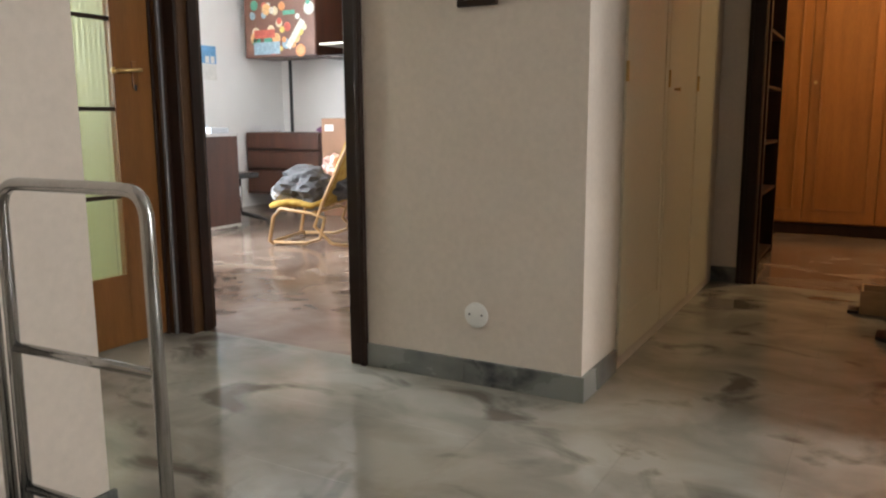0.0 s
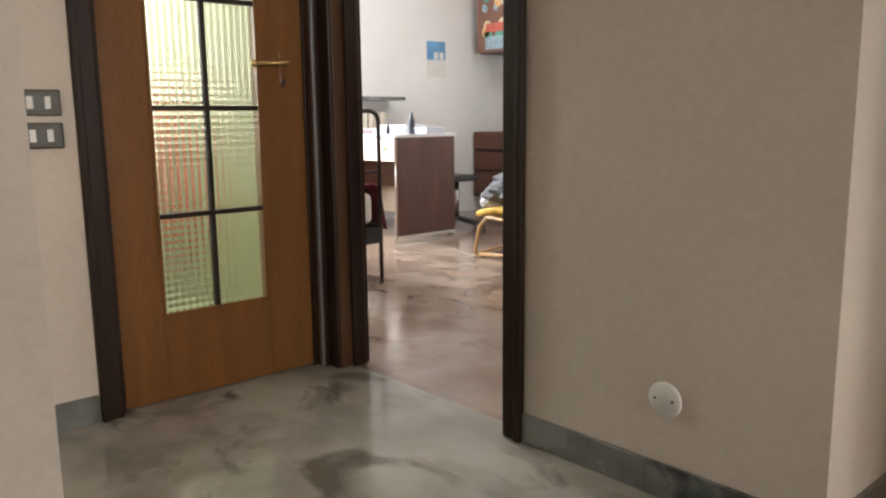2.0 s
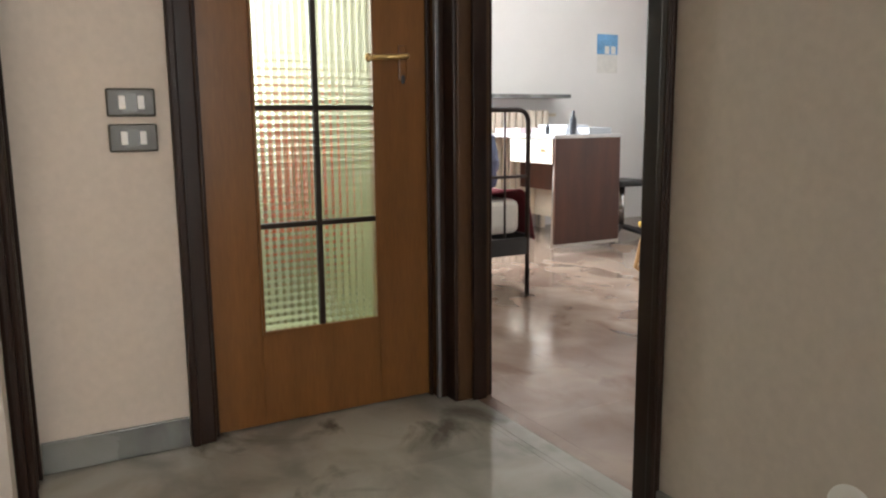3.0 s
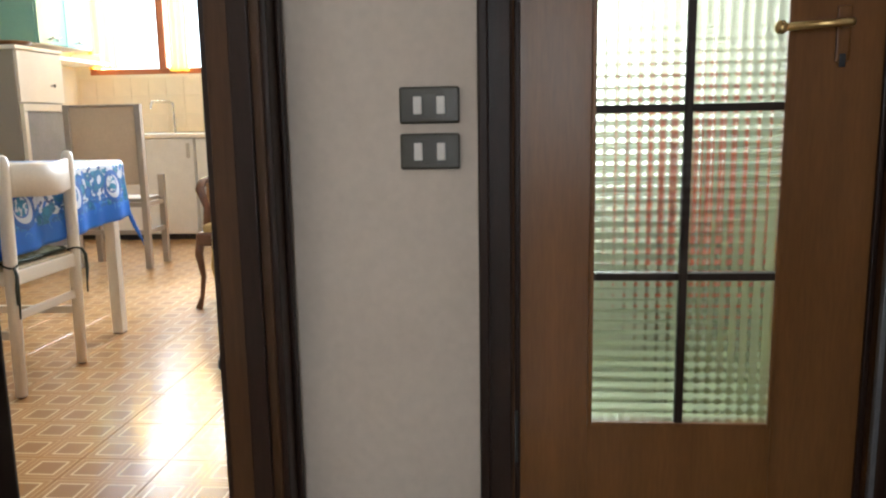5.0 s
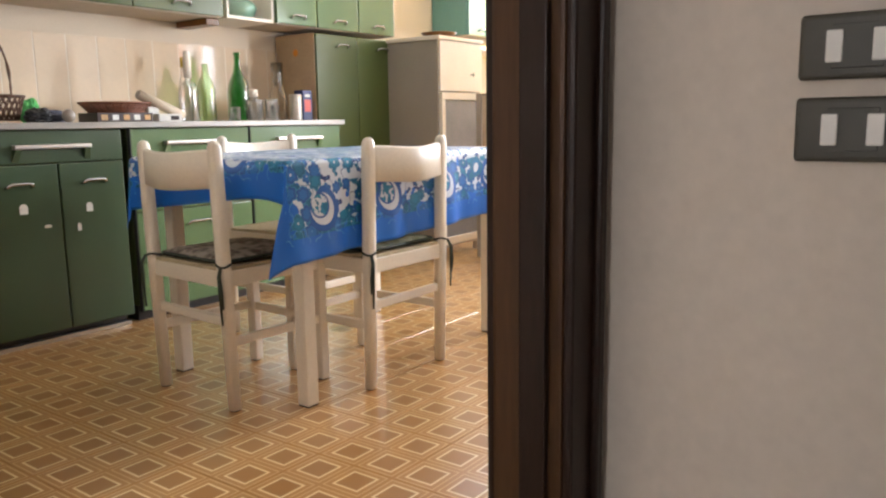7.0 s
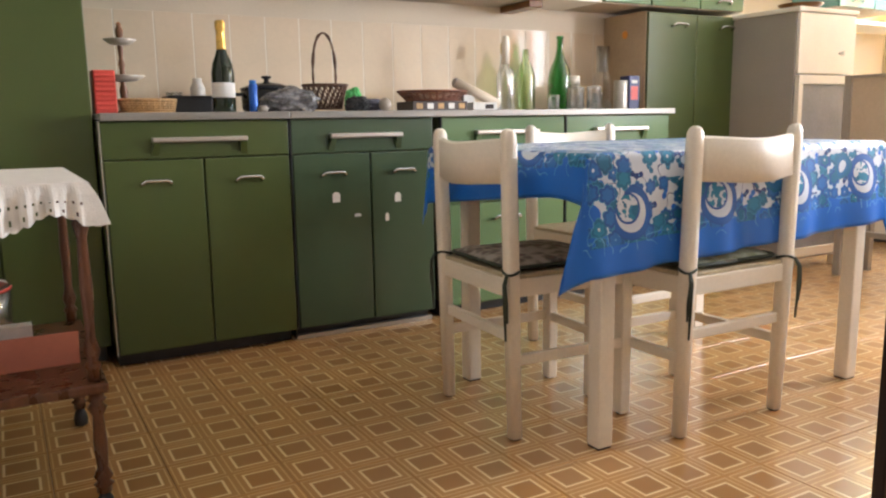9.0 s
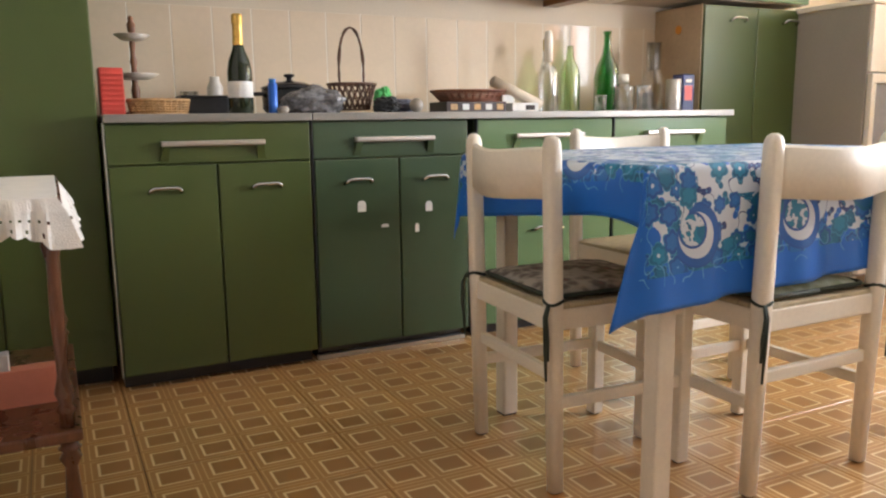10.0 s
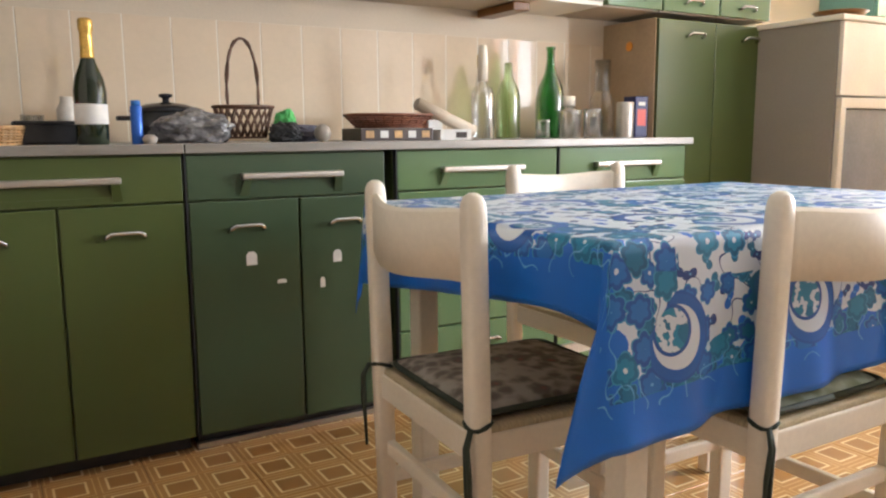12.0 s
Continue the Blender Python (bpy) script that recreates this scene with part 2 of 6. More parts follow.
# Two unseen walls, added to keep hall window light off the closet doors.
structure("light_block_corridor_east", wall_along_y(bmesh.new(), 0.48, 0.60, 2.29, 4.46), PLASTER, "unseen plaster wall added to shade the corridor", "wall")
structure("light_block_hall_north", wall_along_x(bmesh.new(), 2.29, 2.41, 0.60, 3.2), PLASTER, "plain plaster wall", "wall")
structure("wall_hall_south", wall_along_x(bmesh.new(), -2.12, -2.0, -1.45, 3.32), PLASTER, "plain plaster wall", "wall")
structure("wall_kitchen_south", wall_along_x(bmesh.new(), -2.37, -2.25, -7.82, -1.45), PLASTER_CREAM, "cream kitchen wall behind the counter", "wall")
structure("wall_kitchen_west", wall_along_y(bmesh.new(), -7.82, -7.70, -2.25, -0.35, [(-2.12, -0.80, 1.36, 2.4)]), PLASTER_CREAM,
          "cream kitchen wall with a window above the sink", "wall")
structure("wall_kitchen_alcove", wall_along_x(bmesh.new(), -0.45, -0.35, -7.70, -6.28), PLASTER_CREAM, "cream wall beside the cooking alcove", "wall")
structure("wall_kitchen_side", wall_along_y(bmesh.new(), -6.28, -6.16, -0.45, 0.95, [(-0.15, 0.47, 0.95, 1.85)]), PLASTER_CREAM,
          "cream wall behind the cane armchair", "wall")
structure("wall_bedroom_west", wall_along_y(bmesh.new(), -5.97, -5.85, 2.29, 6.92, [(2.7, 4.05, 1.1, 2.4)]), PLASTER_WHITE,
          "white bedroom wall with a calendar", "wall")
structure("wall_bedroom_north", wall_along_x(bmesh.new(), 6.80, 6.92, -5.85, -3.0), PLASTER_WHITE, "white bedroom wall behind the shelf unit", "wall")
structure("wall_bedroom_east", wall_along_y(bmesh.new(), -3.0, -2.88, 4.58, 6.92), PLASTER_WHITE, "white bedroom wall", "wall")
structure("wall_bathroom_west", wall_along_y(bmesh.new(), -5.17, -5.05, 1.05, 2.29, [(1.25, 2.1, 0.95, 2.2)]), PLASTER_WHITE, "bathroom wall with a window", "wall")
structure("wall_wardrobe_room_north", wall_along_x(bmesh.new(), 7.20, 7.32, -2.88, 1.72), PLASTER_WHITE, "plain plaster wall", "wall")
structure("wall_wardrobe_room_east", wall_along_y(bmesh.new(), 1.6, 1.72, 4.58, 7.2), PLASTER_WHITE, "plain plaster wall", "wall")
bm = bmesh.new()
box(bm, -7.82, 3.32, -2.37, 7.32, 2.75, 2.87)
structure("ceiling", bm, CEILING, "plain white ceiling over all rooms", "ceiling")
bm = bmesh.new()
box(bm, -7.82, 3.32, -2.37, 7.32, -0.2, -0.02)
structure("floor_slab", bm, PLASTER, "concrete slab under the floors", "floor")
bm = bmesh.new()
box(bm, -200, 200, -200, 200, -3.3, -3.2)
structure("ground", bm, material("earth", (0.12, 0.12, 0.08), 0.9), "far ground outside the windows", "ground")
bm = wall_along_y(bmesh.new(), -2.82, -2.70, 1.05, 2.29, [(1.50, 2.275, 0, DOOR_H)])
structure("wall_bathroom_east", bm, PLASTER_WHITE, "white bathroom wall round the glazed door", "wall")

# ---- doorways: linings and casings ----


# Frame walnut, warmer and lighter: light on the jambs is in the colour.
LIT_LINING = material("lit_walnut_lining", (0.078, 0.035, 0.012), 0.45, vary=0.18, scale=4, fine=40, bump=0.03, stretch=(4, 4, 0.4))
LIT_LINING.node_tree.nodes["Principled BSDF"].inputs["Specular IOR Level"].default_value = 0.25


def door_frame(name, along, a0, a1, f0, f1, casing, label):
    """Dark wooden frame of a doorway: along 'x' or 'y', opening a0..a1, wall faces f0..f1, casing widths (low, high)."""
    ob = thing(name, (a0 + a1) / 2 if along == "x" else (f0 + f1) / 2, (f0 + f1) / 2 if along == "x" else (a0 + a1) / 2, 0, label, "door frame", "", "structure")

    def piece(nm, u0, u1, v0, v1, z0, z1, r=0.006):
        b = bbox(u0, u1, v0, v1, z0, z1, r) if along == "x" else bbox(v0, v1, u0, u1, z0, z1, r)
        bmesh.ops.translate(b, vec=-ob.location, verts=b.verts)
        part(nm, b, LIT_LINING if nm == "jamb_lining" else DARK_WOOD, ob)
    t = 0.03
    for s, u in ((-1, a0), (1, a1)):
        w = casing[0] if s < 0 else casing[1]
        piece("jamb_lining", u, u + s * t, f0 - 0.004, f1 + 0.004, 0, DOOR_H + 0.02)
        for f, o in ((f0, -1), (f1, 1)):
            piece("casing", u + s * 0.004, u + s * w, f, f + o * 0.016, 0, DOOR_H + 0.08)
            piece("casing_moulding", u + s * (w - 0.022), u + s * w, f + o * 0.015, f + o * 0.026, 0, DOOR_H + 0.08, 0.005)
        piece("door_stop", u, u - s * 0.012, f0 + 0.045, f1 - 0.015, 0, DOOR_H, 0.003)
    piece("head_lining", a0 + 0.002, a1 - 0.002, f0 - 0.002, f1 + 0.002, DOOR_H - 0.01, DOOR_H + 0.02)
    for f, o in ((f0, -1), (f1, 1)):
        piece("head_casing", a0 - casing[0] + 0.002, a1 + casing[1] - 0.002, f, f + o * 0.014, DOOR_H, DOOR_H + 0.08)
    return ob


door_frame("door_frame_kitchen", "x", -2.485, -1.665, 0.95, 1.05, (0.085, 0.085), "dark walnut frame of the kitchen doorway, worn edges")
door_frame("door_frame_bedroom", "x", -2.503, -1.68, 2.29, 2.40, (0.085, 0.078), "dark walnut frame of the bedroom doorway")
door_frame("door_frame_corridor", "x", -0.56, 0.26, 4.46, 4.58, (0.085, 0.085), "dark walnut frame of the wardrobe room doorway")
door_frame("door_frame_bathroom", "y", 1.528, 2.246, -2.82, -2.59, (0.072, 0.03), "dark walnut frame round the glazed door")

# metal channel in the corner between the two frames
ob = part("corner_rail", bbox(-2.582, -2.566, 2.245, 2.262, 0.0, 2.1, 0.003), material("dull_grey_rail", (0.16, 0.16, 0.17), 0.45, 0.3))
tagged(ob, "thin grey metal rail between two door frames", "rail", "", "structure")

# ---- glazed door ----
RIBBED = glass("cathedral_glass", (0.95, 0.96, 0.86), 0.25)


def ribbed_pane(w, h, cell=0.0225):
    """A pane with pressed square lenses on its front."""
    nx, nz, k = max(1, round(w / cell)), max(1, round(h / cell)), 6
    bm = bmesh.new()
    cols, rows = nx * k + 1, nz * k + 1
    front = []
    for j in range(rows):
        for i in range(cols):
            u, v = (i % k) / k, (j % k) / k
            bulge = 0.0030 * math.sin(math.pi * v) + 0.0027 * math.sin(math.pi * u)
            front.append(bm.verts.new((0.004 + bulge, (i / (cols - 1) - 0.5) * w, (j / (rows - 1) - 0.5) * h)))
    for j in range(rows - 1):
        for i in range(cols - 1):
            f = bm.faces.new((front[j * cols + i], front[j * cols + i + 1], front[(j + 1) * cols + i + 1], front[(j + 1) * cols + i]))
            f.smooth = True
    back = [bm.verts.new((0, y, z)) for y, z in ((-w / 2, -h / 2), (w / 2, -h / 2), (w / 2, h / 2), (-w / 2, h / 2))]
    bm.faces.new(back[::-1])
    return bm


def glazed_door():
    x, y0, y1 = -2.615, 1.532, 2.242
    d = thing("glazed_door", x, (y0 + y1) / 2, 0, "closed walnut door with six ribbed glass panes", "door", "", "")
    ym = (y0 + y1) / 2
    g0, g1, gz0, gz1 = 1.682 - ym, 2.062 - ym, 0.285, 1.93
    lo, hi = y0 - ym, y1 - ym
    for nm, a, b, z0, z1 in (("stile", lo, g0, 0.006, 2.07), ("stile", g1, hi, 0.006, 2.07), ("bottom_rail", g0, g1, 0.006, gz0), ("top_rail", g0, g1, gz1, 2.07)):
        part(nm, bbox(-0.042, 0.0, a, b, z0, z1, 0.001, 1), MID_WOOD, d)
    mid = (g0 + g1) / 2
    rows_z = [gz0, 0.607, 0.948, 1.29, 1.62, gz1]
    part("muntin", bbox(-0.03, 0.003, mid - 0.008, mid + 0.008, gz0, gz1, 0.003), DARK_WOOD, d, "dark upright glazing bar")
    for z in rows_z[1:-1]:
        for a, b in ((g0, mid - 0.008), (mid + 0.008, g1)):
            part("muntin", bbox(-0.03, 0.002, a, b, z - 0.008, z + 0.008, 0.003), DARK_WOOD, d)
    for s, a in ((1, g0), (-1, g1)):
        part("glazing_bead", bbox(-0.004, 0.006, a, a + s * 0.009, gz0, gz1, 0.002), MID_WOOD, d)
    for a, b in ((gz0, gz0 + 0.009), (gz1 - 0.009, gz1)):
        part("glazing_bead", bbox(-0.004, 0.006, g0 + 0.009, g1 - 0.009, a, b, 0.002), MID_WOOD, d)
    for za, zb in zip(rows_z, rows_z[1:]):
        for a, b in ((g0, mid - 0.008), (mid + 0.008, g1)):
            p = part("glass_pane", ribbed_pane(b - a, zb - za), RIBBED, d, "ribbed obscure glass pane")
            p.location = (-0.018, (a + b) / 2, (za + zb) / 2)
            p.visible_shadow = False
    hy = 2.155 - ym
    plate = part("handle_plate", bbox(0.0, 0.004, hy - 0.013, hy + 0.013, 1.03, 1.135, 0.004), MID_WOOD, d, "dark bronze backplate")
    b = bmesh.new()
    tube(b, rounded([(0.002, hy, 1.10), (0.048, hy, 1.10), (0.05, hy - 0.125, 1.092)], 0.014), 0.0075, 10)
    part("handle", b, BRASS, d, "worn brass lever handle")
    part("handle_knob", lathe(bmesh.new(), [(0.006, 1.08), (0.012, 1.087), (0.012, 1.097), (0.006, 1.104)], 0.05, hy - 0.132, 12), BRASS, d)
    part("keyhole", bbox(0.003, 0.006, hy - 0.006, hy + 0.006, 1.02, 1.045, 0.002), BLACK, d)
    for z in (0.26, 1.75):
        part("hinge", bbox(-0.002, 0.012, lo - 0.010, lo + 0.004, z - 0.06, z + 0.06, 0.004), BLACK, d, "dark hinge")
    return d


glazed_door()

# ---- hall fixtures ----


def switch_plate(z):
    s = thing("light_switch", -2.588, 1.36, z, "dark bronze plastic switch plate with two white rockers", "switch", "light switches by the door")
    b = bbox(-0.002, 0.011, -0.06, 0.06, -0.036, 0.036, 0.006, 3)
    part("plate", b, SWITCH_BROWN, s)
    part("recess", bbox(0.010, 0.0125, -0.026, 0.026, -0.024, 0.024, 0.001), material("bronze_dark", (0.05, 0.045, 0.03), 0.3), s)
    for y in (-0.023, 0.023):
        part("rocker", bbox(0.011, 0.017, y - 0.0085, y + 0.0085, -0.0175, 0.0175, 0.002), WHITE_PLASTIC, s)
    return s


switch_plate(0.961)
switch_plate(0.870)

sock = thing("socket_cover", -1.155, 2.288, 0.245, "round white blank socket cover with two screws", "socket cover")
b = lathe(bmesh.new(), [(0.044, 0), (0.044, 0.003), (0.040, 0.007), (0.0, 0.008)], 0, 0, 28)
bmesh.ops.rotate(b, cent=(0, 0, 0), matrix=Euler((radians(90), 0, 0)).to_matrix(), verts=b.verts)
part("disc", b, WHITE_PLASTIC, sock)
for dx in (-0.023, 0.023):
    b = lathe(bmesh.new(), [(0.0035, 0.005), (0.0035, 0.0095), (0.001, 0.010)], 0, 0, 10)
    bmesh.ops.rotate(b, cent=(0, 0, 0), matrix=Euler((radians(90), 0, 0)).to_matrix(), verts=b.verts)
    bmesh.ops.translate(b, vec=(dx, 0, 0.002), verts=b.verts)
    part("screw", b, BLACK, sock)

pic = thing("picture_frame", -1.15, 2.288, 1.255, "small dark wooden frame hung on the plaster wall", "picture")
for x0, x1, z0, z1 in ((-0.07, 0.07, 0, 0.02), (-0.07, 0.07, 0.18, 0.2), (-0.07, -0.05, 0.02, 0.18), (0.05, 0.07, 0.02, 0.18)):
    part("frame_bar", bbox(x0, x1, -0.018, 0.0, z0, z1, 0.003), DARK_WOOD, pic)
part("print", bbox(-0.05, 0.05, -0.006, 0.0, 0.02, 0.18, 0), SHADED_CREAM, pic)


def baseboard(x0, x1, y0, y1, label="dark grey marble skirting board"):
    cx, cy = (x0 + x1) / 2, (y0 + y1) / 2
    ob = part("baseboard", bbox(x0 - cx, x1 - cx, y0 - cy, y1 - cy, 0, 0.085, 0.002), MARBLE_BASE)
    ob.location = (cx, cy, 0.001)
    tagged(ob, label, "baseboard", "", "structure")


baseboard(-1.602, -1.2, 2.278, 2.290)
baseboard(-1.199, -0.79, 2.278, 2.290)
baseboard(-0.792, -0.768, 2.279, 2.64)
baseboard(-2.59, -2.578, 1.078, 1.452, "grey veined marble skirting board")
baseboard(-0.78, -0.648, 4.448, 4.46)
baseboard(-1.45, -1.438, -0.3, 1.062)

# built-in closet doors
CLOSET = material("cream_closet_paint", (0.70, 0.64, 0.50), 0.32, vary=0.05, scale=2, fine=60, bump=0.05)
for nm, y0, y1, lab in (("closet_door", 2.665, 3.262, "cream painted closet door with a moulded panel"), ("closet_door", 3.268, 3.80, "cream painted closet door with a small brass knob"), ("closet_door", 3.835, 4.295, "narrow cream painted closet door")):
    c = thing(nm, -0.78, (y0 + y1) / 2, 0.045, lab, "closet door", "built-in closet doors")
    h = (y1 - y0) / 2
    part("leaf", bbox(-0.03, 0.008, -h, h, 0, 2.25, 0.004), CLOSET, c)
    if y0 < 3.0:
        for a0, a1, z0, z1 in ((-h + 0.12, h - 0.06, 0.14, 0.152), (-h + 0.12, h - 0.06, 1.95, 1.962), (h - 0.072, h - 0.06, 0.152, 1.95)):
            part("moulding", bbox(0.006, 0.012, a0, a1, z0, z1, 0.003), CLOSET, c)
    if y0 > 3.2 and y0 < 3.5:
        part("knob", tube(bmesh.new(), [(0.008, -0.17, 0.975), (0.03, -0.17, 0.975), (0.034, -0.17, 0.975)], [0.005, 0.007, 0.011], 10), BRASS, c, "small brass knob")
    part("hinge", bbox(0.004, 0.014, -h - 0.002, -h + 0.010, 0.98, 1.05, 0.002), BRASS, c)
bm = bmesh.new()
box(bm, -0.90, -0.83, 2.66, 4.30, 0.04, 2.3)
structure("closet_back", bm, BLACK, "dark inside of the built-in closet", "closet")

# chrome rack


def chrome_rack():
    r = thing("chrome_rack", -1.2, 0.8, 0, "chromed tubular folding rack standing on the marble floor", "rack")
    fr = bmesh.new()
    tube(fr, rounded([(-0.165, 0.01, 0.012), (-0.15, 0.01, 0.794), (0.205, 0.025, 0.794), (0.212, 0.025, 0.012)], 0.05, 7), 0.0115, 14)
    part("front_frame", fr, CHROME, r)
    for z in (0.495, 0.22):
        part("rung", tube(bmesh.new(), [(-0.158, 0.01, z), (0.208, 0.025, z)], 0.0095, 12), CHROME, r)
    fr = bmesh.new()
    tube(fr, rounded([(-0.19, 0.0, 0.012), (-0.19, 0.0, 0.74), (-0.19, -0.42, 0.74), (-0.19, -0.42, 0.012)], 0.05, 7), 0.0115, 14)
    part("side_frame", fr, CHROME, r)
    for z in (0.43, 0.18):
        part("rung", tube(bmesh.new(), [(-0.19, 0.0, z), (-0.19, -0.42, z)], 0.0095, 12), CHROME, r)
    part("hinge", bbox(-0.192, -0.148, -0.006, 0.012, 0.655, 0.68, 0.004), CHROME, r)
    for x, y in ((-0.165, 0.01), (0.212, 0.025), (-0.19, 0.0), (-0.19, -0.42)):
        part("rubber_foot", lathe(bmesh.new(), [(0.014, 0.0), (0.015, 0.02), (0.0125, 0.03)], x, y, 12), BLACK, r)


chrome_rack()

# ---- wardrobe room ----


def wardrobe():
    w = thing("wardrobe", -0.25, 6.88, 0, "tall orange cherry wardrobe with moulded panel doors", "wardrobe")
    part("body", bbox(-1.25, 1.25, -0.275, 0.30, 0.0, 2.45, 0.004), ORANGE_WOOD, w)
    part("plinth", bbox(-1.25, 1.25, -0.285, -0.272, 0.0, 0.09, 0.003), DARK_WOOD, w, "dark plinth")
    for i in range(5):
        x0 = -1.25 + i * 0.5 + 0.003
        d = part("door", bbox(x0, x0 + 0.494, -0.30, -0.28, 0.10, 2.42, 0.004), ORANGE_WOOD, w)
        for a0, a1, z0, z1 in ((x0 + 0.065, x0 + 0.43, 0.19, 0.205), (x0 + 0.065, x0 + 0.43, 2.3, 2.315), (x0 + 0.065, x0 + 0.08, 0.205, 2.3), (x0 + 0.415, x0 + 0.43, 0.205, 2.3)):
            part("moulding", bbox(a0, a1, -0.309, -0.298, z0, z1, 0.004), ORANGE_WOOD, d)
        part("knob", tube(bmesh.new(), [(x0 + 0.035, -0.30, 1.16), (x0 + 0.035, -0.322, 1.16), (x0 + 0.035, -0.33, 1.16)], [0.005, 0.008, 0.013], 10), BRASS, d, "small brass knob")


wardrobe()
bk = thing("bookcase", -0.72, 5.2, 0, "dark wooden open shelving beside the doorway", "shelf")
part("side_panel", bbox(-0.02, 0.13, -0.40, -0.38, 0, 2.0), DARK_WOOD, bk)
part("side_panel", bbox(-0.02, 0.13, 0.38, 0.40, 0, 2.0), DARK_WOOD, bk)
part("back_panel", bbox(-0.04, -0.02, -0.40, 0.40, 0, 2.0), DARK_WOOD, bk)
for z in (0.05, 0.45, 0.75, 1.08, 1.4, 1.7, 1.98):
    part("shelf", bbox(-0.02, 0.125, -0.38, 0.38, z - 0.01, z + 0.01), DARK_WOOD, bk)

lamp = thing("ceiling_lamp", 0.5, 5.6, 2.75, "warm glass ceiling lamp, lit", "lamp")
LAMP_GLOW = bpy.data.materials.new("lit_opal_glass")
LAMP_GLOW.use_nodes = True
LAMP_GLOW.node_tree.nodes["Principled BSDF"].inputs["Emission Color"].default_value = (1.0, 0.68, 0.34, 1)
LAMP_GLOW.node_tree.nodes["Principled BSDF"].inputs["Emission Strength"].default_value = 105.0
part("shade", lathe(bmesh.new(), [(0.03, -0.16), (0.12, -0.14), (0.16, -0.08), (0.14, -0.03), (0.06, -0.02)], 0, 0, 24), LAMP_GLOW, lamp)
part("canopy", lathe(bmesh.new(), [(0.06, -0.03), (0.06, -0.01), (0.05, 0.0)], 0, 0, 20), BRASS, lamp)

crate = thing("wooden_crate", 0.17, 4.0, 0, "small light wooden crate on the floor", "crate")
LIGHT_WOOD = material("light_wood", (0.40, 0.24, 0.11), 0.5, vary=0.15, scale=5, fine=50, stretch=(1, 6, 6))
part("front_board", bbox(-0.20, 0.20, -0.012, 0.0, 0.0, 0.11), LIGHT_WOOD, crate)
part("back_board", bbox(-0.20, 0.20, 0.16, 0.172, 0.0, 0.11), LIGHT_WOOD, crate)
part("side_board", bbox(-0.20, -0.188, 0.0, 0.16, 0.0, 0.11), LIGHT_WOOD, crate)
part("side_board", bbox(0.188, 0.20, 0.0, 0.16, 0.0, 0.11), LIGHT_WOOD, crate)
part("base_board", bbox(-0.188, 0.188, 0.0, 0.16, 0.0, 0.012), LIGHT_WOOD, crate)
part("foot_rail", bbox(-0.25, -0.202, -0.01, 0.10, 0.0, 0.014), DARK_WOOD, crate)


def shoe(x, y, turn):
    s = thing("shoe", x, y, 0, "dark brown leather slipper on the marble floor", "shoe")
    outline = [(math.cos(a) * 0.042 * (1 + 0.25 * math.sin(a)), math.sin(a) * 0.13) for a in np.linspace(0, math.tau, 20, endpoint=False)]
    bm = bmesh.new()
    lo = [bm.verts.new((a, b, 0)) for a, b in outline]
    hi = [bm.verts.new((a, b, 0.018)) for a, b in outline]
    bm.faces.new(lo[::-1]), bm.faces.new(hi)
    for k in range(20):
        bm.faces.new((lo[k], lo[(k + 1) % 20], hi[(k + 1) % 20], hi[k]))
    part("sole", bm, BLACK, s)
    bm = bmesh.new()
    rows = []
    for j in range(6):
        y0 = -0.02 + j * 0.028
        w = 0.046 * math.sqrt(max(0.05, 1 - (max(0, j - 1) / 4.6) ** 2))
        rows.append([bm.verts.new((w * math.cos(a), y0, 0.016 + (0.05 - 0.005 * j) * math.sin(a))) for a in np.linspace(0, math.pi, 9)])
    for u, v in zip(rows, rows[1:]):
        for k in range(8):
            f = bm.faces.new((u[k], u[k + 1], v[k + 1], v[k]))
            f.smooth = True
    up = part("upper", bm, material("brown_leather", (0.10, 0.035, 0.02), 0.45), s)
    md = up.modifiers.new("thick", "SOLIDIFY")
    md.thickness = 0.004
    s.matrix_world = pose(x, y, 0, 0, 0, turn)


shoe(0.16, 3.52, 70)

# ---- bathroom ----
BATH_TILE = material("yellow_green_tile", (0.30, 0.31, 0.165), 0.65, vary=0.06, scale=4)
BATH_FLOOR = material("mint_floor_tile", (0.60, 0.70, 0.52), 0.3, vary=0.06, scale=4)
bm = bmesh.new()
box(bm, -5.05, -2.84, 1.055, 1.07, 0, 2.3)
box(bm, -5.05, -2.84, 2.27, 2.285, 0, 2.3)
box(bm, -5.045, -5.03, 1.07, 2.27, 0, 0.93)
structure("bathroom_tiling", bm, BATH_TILE, "pale green tiled bathroom walls", "tiling")
tub = thing("bathtub", -4.5, 1.67, 0, "pale green bathtub across the end of the bathroom", "bathtub")
part("tub_body", bbox(-0.48, 0.40, -0.58, 0.58, 0, 0.55, 0.05, 4), material("pale_green_enamel", (0.60, 0.68, 0.54), 0.2, vary=0.05), tub)
part("rim", bbox(-0.5, 0.42, -0.595, 0.595, 0.54, 0.58, 0.015, 3), material("enamel_rim", (0.64, 0.70, 0.58), 0.2, vary=0.05), tub)


def hanging_cloth(name, w, h, folds, mat, depth=0.02, seg=28):
    bm = bmesh.new()
    rows = 10
    vs = [[bm.verts.new(((i / seg - 0.5) * w, depth * math.sin(i / seg * folds * math.tau) * (0.6 + 0.4 * j / rows) + 0.006 * math.sin(3 * i / seg + j), -h * j / rows)) for i in range(seg + 1)] for j in range(rows + 1)]
    for a, b in zip(vs, vs[1:]):
        for i in range(seg):
            f = bm.faces.new((a[i], a[i + 1], b[i + 1], b[i]))
            f.smooth = True
    return bm


